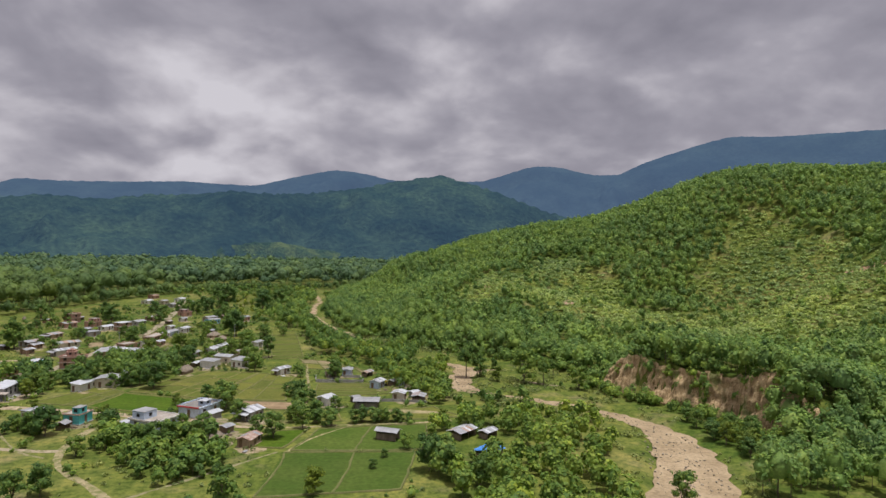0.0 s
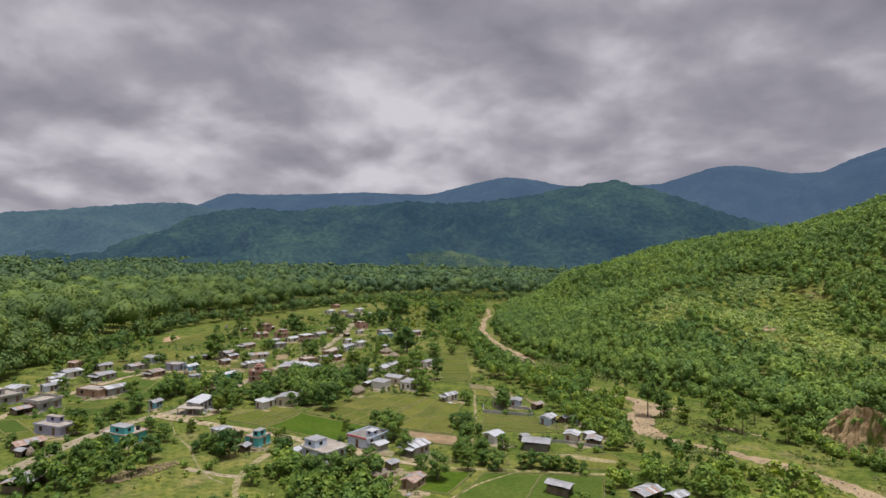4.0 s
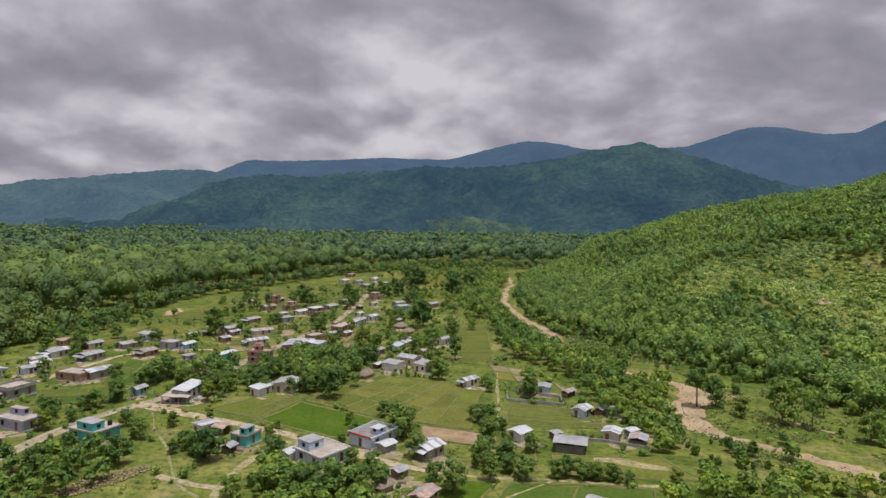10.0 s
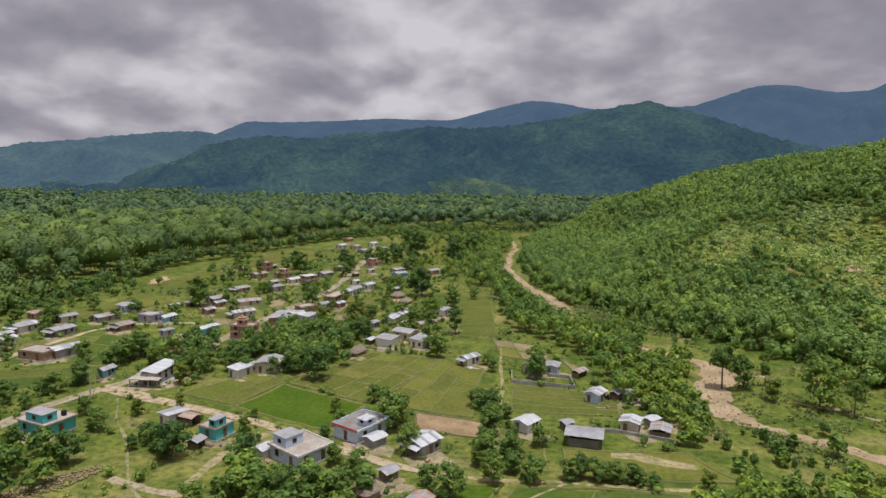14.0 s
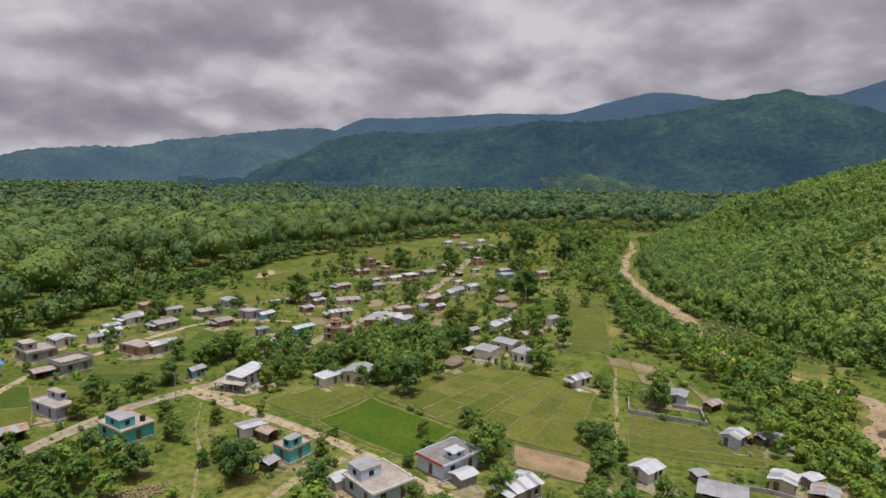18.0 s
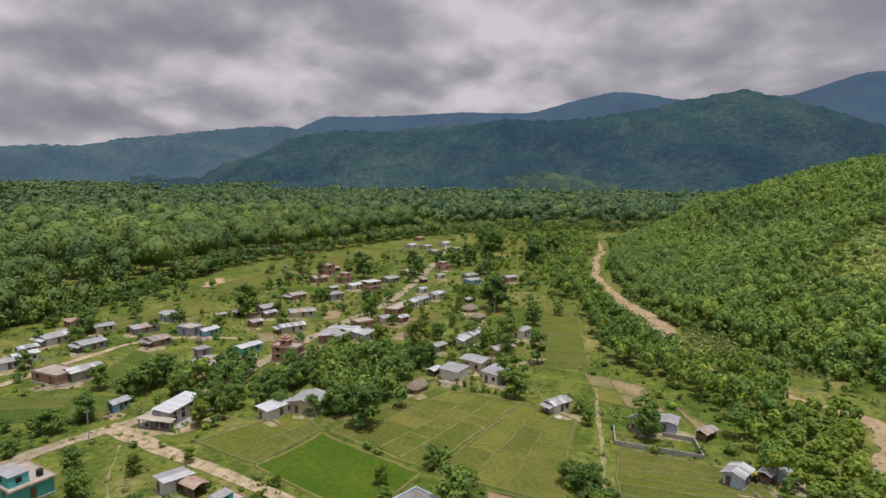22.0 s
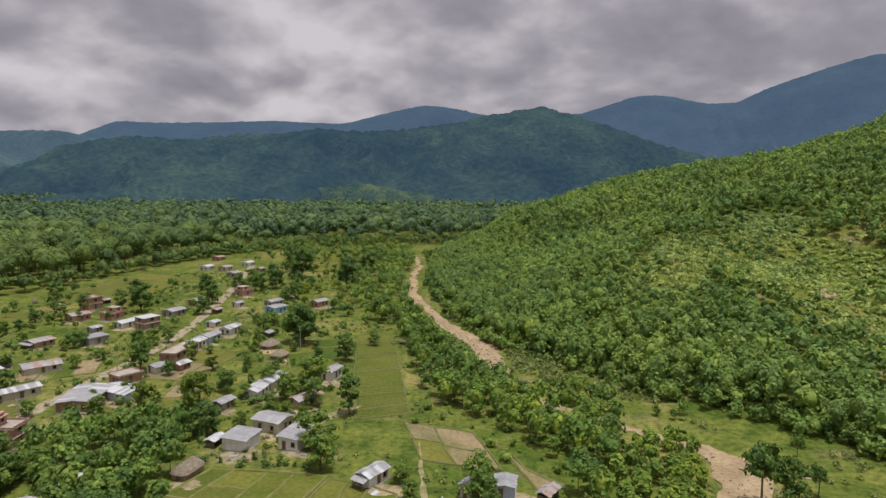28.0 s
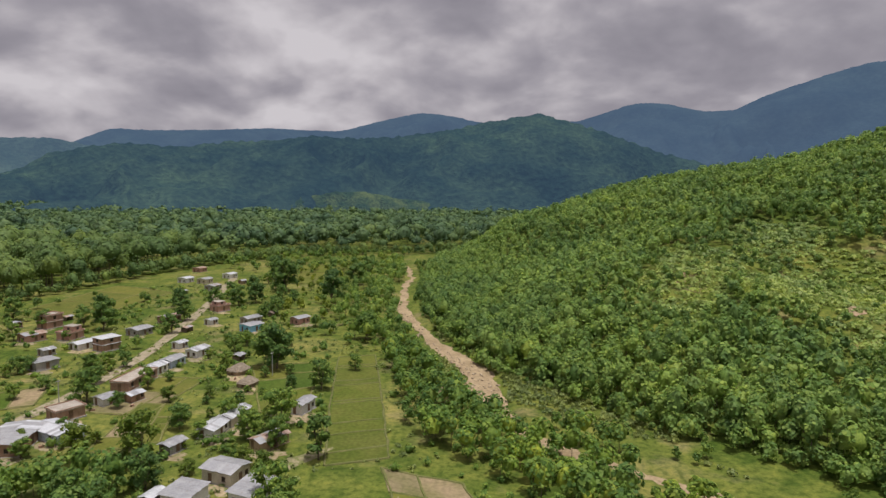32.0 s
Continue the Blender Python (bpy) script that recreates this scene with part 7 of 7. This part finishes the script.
x = np.interp(y, CLIFF_Y, CLIFF_X) + np.where(rs.rand(300) < 0.5, rs.uniform(-8.0, -2.0, 300), rs.uniform(2.0, 9.0, 300))
wood("bank_scrub", x, y, 1.2, 4.5, 0.5, 60, 0.28, M_LEAF, "bushes growing on and below the eroded bank", 250, low=-0.1, trunks=False, category="scrub", fine=1)


def stones(name, poly, count, smin, smax, material, label, seed, z_off=0.0, clump=None):
    """Many loose angular stones in one mesh."""
    rs = np.random.RandomState(seed)
    bm = bmesh.new()
    bmesh.ops.create_icosphere(bm, subdivisions=1, radius=1)
    base = np.array([v.co[:] for v in bm.verts])
    tri = np.array([[v.index for v in f.verts] for f in bm.faces])
    bm.free()
    p = np.array(poly, float)
    x, y = rs.uniform(p[:, 0].min(), p[:, 0].max(), count * 4), rs.uniform(p[:, 1].min(), p[:, 1].max(), count * 4)
    k = np.flatnonzero(inside(poly, x, y))[:count]
    x, y = x[k], y[k]
    n = len(x)
    s = smin + (smax - smin) * rs.rand(n) ** 3
    b = base[None] * (1 + 0.3 * rs.normal(size=(n, len(base), 1)).clip(-1, 1)) * s[:, None, None] * np.array([1, 1, 0.7])
    z = (height(x, y) if clump is None else clump(x, y)) + z_off
    v = b + np.stack([x, y, z], -1)[:, None]
    f = tri[None] + (np.arange(n) * len(base))[:, None, None]
    return tagged(mesh_ob(name, v.reshape(-1, 3), f.reshape(-1, 3), material), label, "stones", kind="stuff")


stones("river_stones", [(34, 216), (34, 250), (44, 266), (56, 256), (52, 232), (60, 208), (86, 186), (98, 160), (88, 120), (70, 112), (78, 150), (72, 184), (44, 206)], 1100, 0.10, 0.36, M_STONE, "pale boulders and cobbles on the dry riverbed", 7, clump=lambda x, y: x * 0 - 0.62)
stones("river_stones", [(-16, 318), (4, 330), (-6, 352), (-22, 384), (-36, 440), (-44, 440), (-30, 384), (-20, 345)], 500, 0.15, 0.6, M_STONE, "pale cobbles on the upper riverbed", 8, clump=lambda x, y: x * 0 - 0.62)
stones("rubble", [(-97, 139), (-96, 148), (-88, 157), (-85, 156), (-88, 147), (-92, 140)], 700, 0.12, 0.36, M_RUBBLE, "long heap of broken brown building stone", 9, z_off=0.2)

# ---- more huts and sheds of the village ----
for i, (hx_, hy_, kind) in enumerate(((-105, 307, "t"), (-99, 310, "t"), (-73, 279, "t"), (-193, 390, "t"), (-98, 424, "s"), (-118, 405, "t"), (-122, 391, "s"), (-113, 366, "t"), (-164, 477, "s"), (-146, 516, "t"),
                                      (-181, 405, "s"), (-153, 352, "t"), (-166, 288, "s"), (-73, 325, "h"), (-150, 297, "t"), (-162, 294, "s"), (-191, 229, "t"), (-127, 227, "t"), (-120, 231, "s"), (-138, 231, "s"), (-146, 283, "t"), (-86, 352, "s"))):
    rr = random.Random(i + 40)
    ww, dd, aa = rr.uniform(3.6, 5.2), rr.uniform(3.0, 4.2), 74 + rr.uniform(-8, 8)
    if kind == "t":
        tin_house(hx_, hy_, aa, ww, dd, 2.2, rr.choice((W_MUD, W_GREY, W_WHITE, W_BRICK)), (rr.choice((R_TIN, R_BRIGHT)), R_TIN), 0.6, label="small village house under grey metal sheets", windows=True)
    elif kind == "h":
        thatch_hut(hx_, hy_, aa, ww, dd, 1.7, 1.3, label="small mud hut under old thatch")
    else:
        open_shed(hx_, hy_, aa, ww * 0.8, dd * 0.8, 1.9, (rr.choice((R_RUST, R_TIN)), R_TIN), 0.4, "little shed with worn metal sheets")


def haystack(x, y, s):
    """A straw heap round a pole."""
    ob = thing("haystack", x, y, 0, "conical grey-brown haystack in the meadow", "haystack", "haystacks", float(height(x, y)))
    rs = np.random.RandomState(int(abs(x)))
    bm = bmesh.new()
    rings = []
    for r, z in ((0.75, 0.0), (1.0, 0.5), (0.98, 1.1), (0.7, 1.7), (0.3, 2.2), (0.06, 2.5)):
        rings.append([bm.verts.new((math.cos(a * 0.3927) * r * s * rs.uniform(0.93, 1.07), math.sin(a * 0.3927) * r * s * rs.uniform(0.93, 1.07), z * s)) for a in range(16)])
    for a, b in zip(rings, rings[1:]):
        for i in range(16):
            bm.faces.new((a[i], a[(i + 1) % 16], b[(i + 1) % 16], b[i]))
    part("straw", bm, R_THATCH, ob)
    box_part("pole", (-0.05, -0.05, 0, 0.05, 0.05, 2.9 * s), W_WOOD, ob)


for hx_, hy_ in ((-213, 402), (-150, 258), (-168, 270), (-88, 289), (-58, 300), (-128, 152)):
    haystack(hx_, hy_, 1.1)

# ---- yards and what lies in them ----
def yard(x, y, r, seed):
    """An uneven patch of trodden earth before a house."""
    n = 22
    a = np.arange(n) * 2 * math.pi / n
    rr = r * (1 + 0.38 * fbm(np.cos(a) * 1.7 + seed, np.sin(a) * 1.7, seed, 3))
    v = [(x, y, float(height(x, y)) + 0.13)]
    for f, dz in ((0.6, 0.12), (1.0, 0.03)):
        px, py = x + np.cos(a) * rr * f, y + np.sin(a) * rr * f * 0.75
        v += np.stack([px, py, height(px, py) + dz], -1).tolist()
    me = bpy.data.meshes.new("yard")
    i = np.arange(n)
    j = (i + 1) % n
    me.from_pydata(v, [], [(0, 1 + p, 1 + q) for p, q in zip(i.tolist(), j.tolist())] + [(1 + p, 1 + n + p, 1 + n + q, 1 + q) for p, q in zip(i.tolist(), j.tolist())])
    me.materials.append(M_YARD)
    tagged(new("yard", me), "trodden earth yard before a village house", "yard", kind="structure")


def wood_pile(x, y, ang, rs):
    ob = thing("wood_pile", x, y, ang, "pile of cut firewood beside a house", "firewood", "firewood piles", float(height(x, y)))
    for i in range(9):
        row, k = divmod(i, 4)
        z = 0.12 + 0.2 * row
        u = -0.4 + 0.26 * k + 0.1 * row
        box_part("log", (u - 0.1, -0.8 + rs.uniform(-0.15, 0.15), z - 0.1, u + 0.1, 0.8 + rs.uniform(-0.15, 0.15), z + 0.09), W_WOOD, ob, "", 0.03)


def brick_stack(x, y, ang, rs):
    ob = thing("brick_stack", x, y, ang, "stack of orange-brown bricks by a house", "bricks", "brick stacks", float(height(x, y)))
    for i in range(4):
        for k in range(4):
            o = rs.uniform(-0.04, 0.04)
            box_part("brick", (-0.56 + 0.28 * k + o, -0.3 + o, 0.16 * i, -0.3 + 0.28 * k + o, 0.3 - o, 0.16 * i + 0.15), W_BRICK, ob)


def sheet_pile(x, y, ang, rs):
    ob = thing("sheet_pile", x, y, ang, "heap of spare pale roofing sheets", "roofing sheets", "heaps of sheets", float(height(x, y)))
    for i in range(3):
        s = box_part("spare_sheet", (-0.9, -0.45, 0.0, 0.9, 0.45, 0.03), rs.choice((R_BRIGHT, R_TIN, R_RUST)), ob)
        s.matrix_local = pose(rs.uniform(-0.2, 0.2), rs.uniform(-0.2, 0.2), 0.10 + 0.09 * i, rs.uniform(-3, 3), rs.uniform(-3, 3), rs.uniform(-25, 25))


rs = random.Random(91)
for ho in [o for o in bpy.data.objects if o.parent is None and o.name.split(".")[0] in ("house", "hut", "hall")]:
    p = ho.matrix_basis.translation
    if p.y > 440:
        continue
    ext = max(c.dimensions.x for c in ho.children)
    qx, qy = p.x + rs.uniform(1.0, 2.5), p.y - ext * 0.5 - rs.uniform(0, 1.5)
    yard(qx, qy, rs.uniform(2.6, 5.0), rs.randint(1, 60))
    kind = rs.choice((wood_pile, brick_stack, sheet_pile, None))
    if kind and p.y < 340:
        kind(qx + rs.uniform(-1.2, 1.2), qy - rs.uniform(1.0, 2.0), rs.uniform(0, 180), rs)

# ---- walls, poles, vehicle ----
def garden_wall(pts, h, label):
    ob = thing("boundary_wall", 0, 0, 0, label, "wall")
    for (x0, y0), (x1, y1) in zip(pts, pts[1:]):
        ln = math.hypot(x1 - x0, y1 - y0)
        w = box_part("wall_panel", (0, -0.1, -0.3, ln, 0.1, h), W_GREY, ob)
        w.matrix_local = pose(x0, y0, float(height(x0, y0)), 0, 0, math.degrees(math.atan2(y1 - y0, x1 - x0)))
        c = box_part("coping", (-0.05, -0.16, h, ln + 0.05, 0.16, h + 0.08), R_CONC, ob)
        c.matrix_local = w.matrix_local.copy()


garden_wall([(-14.5, 236), (-13.5, 227.5), (4, 226.8), (2.4, 235), (-4, 235.6)], 1.1, "low grey cement wall round an unfinished yard")
garden_wall([(4, 197.5), (14, 198.6), (26, 196)], 0.9, "low grey wall behind the sheds")
for px, py in ((-118.3, 188.4), (-69, 335.4), (-114.6, 262), (-115.2, 303)):
    utility_pole(px, py)


def tractor(x, y, ang):
    ob = thing("tractor", x, y, ang, "small yellow tractor parked beside a shed", "tractor", "", float(height(x, y)))
    box_part("body", (-0.4, -0.9, 0.6, 0.4, 1.0, 1.15), M_YELLOW, ob, "", 0.06)
    box_part("seat", (-0.3, -0.85, 1.15, 0.3, -0.35, 1.4), M_TANK, ob, "", 0.04)
    box_part("canopy", (-0.6, -1.0, 2.0, 0.6, 0.1, 2.06), M_YELLOW, ob)
    for sx in (-0.55, 0.55):
        box_part("canopy_post", (sx - 0.03, -0.9, 1.1, sx + 0.03, -0.84, 2.0), M_TANK, ob)
        for yy, rad in ((-0.6, 0.62), (0.75, 0.38)):
            bm = bmesh.new()
            bmesh.ops.create_cone(bm, cap_ends=True, segments=16, radius1=rad, radius2=rad, depth=0.28, matrix=Matrix.Translation((sx, yy, rad)) @ Matrix.Rotation(math.pi / 2, 4, "Y"))
            part("wheel", bm, M_TANK, ob)


tractor(12.2, 220.5, 60)

for models in KINDS.values():
    for model, _ in models:
        for o in (*model.children_recursive, model):
            bpy.data.objects.remove(o)
grove([(-34, 372), (-28, 384), (-38, 412), (-46, 449), (-49, 482), (-53, 520), (-52, 558), (-64, 640), (-74, 640), (-64, 560), (-63, 500), (-56, 440), (-48, 400), (-42, 374)], 5.4, 4.5, 9.5, M_LEAF, "leafy trees lining the upper riverbed", 241, leaves=80, size=0.38, keep=0.75)
grove([(-10, 366), (-16, 384), (-26, 412), (-35, 449), (-38, 482), (-42, 520), (-41, 558), (-52, 640), (-40, 640), (-30, 558), (-30, 500), (-24, 449), (-14, 412), (-4, 380)], 4.8, 1.8, 6.0, M_LEAF, "scrub on the wooded side of the upper riverbed", 242, leaves=80, size=0.38, low=-0.05, keep=0.7)
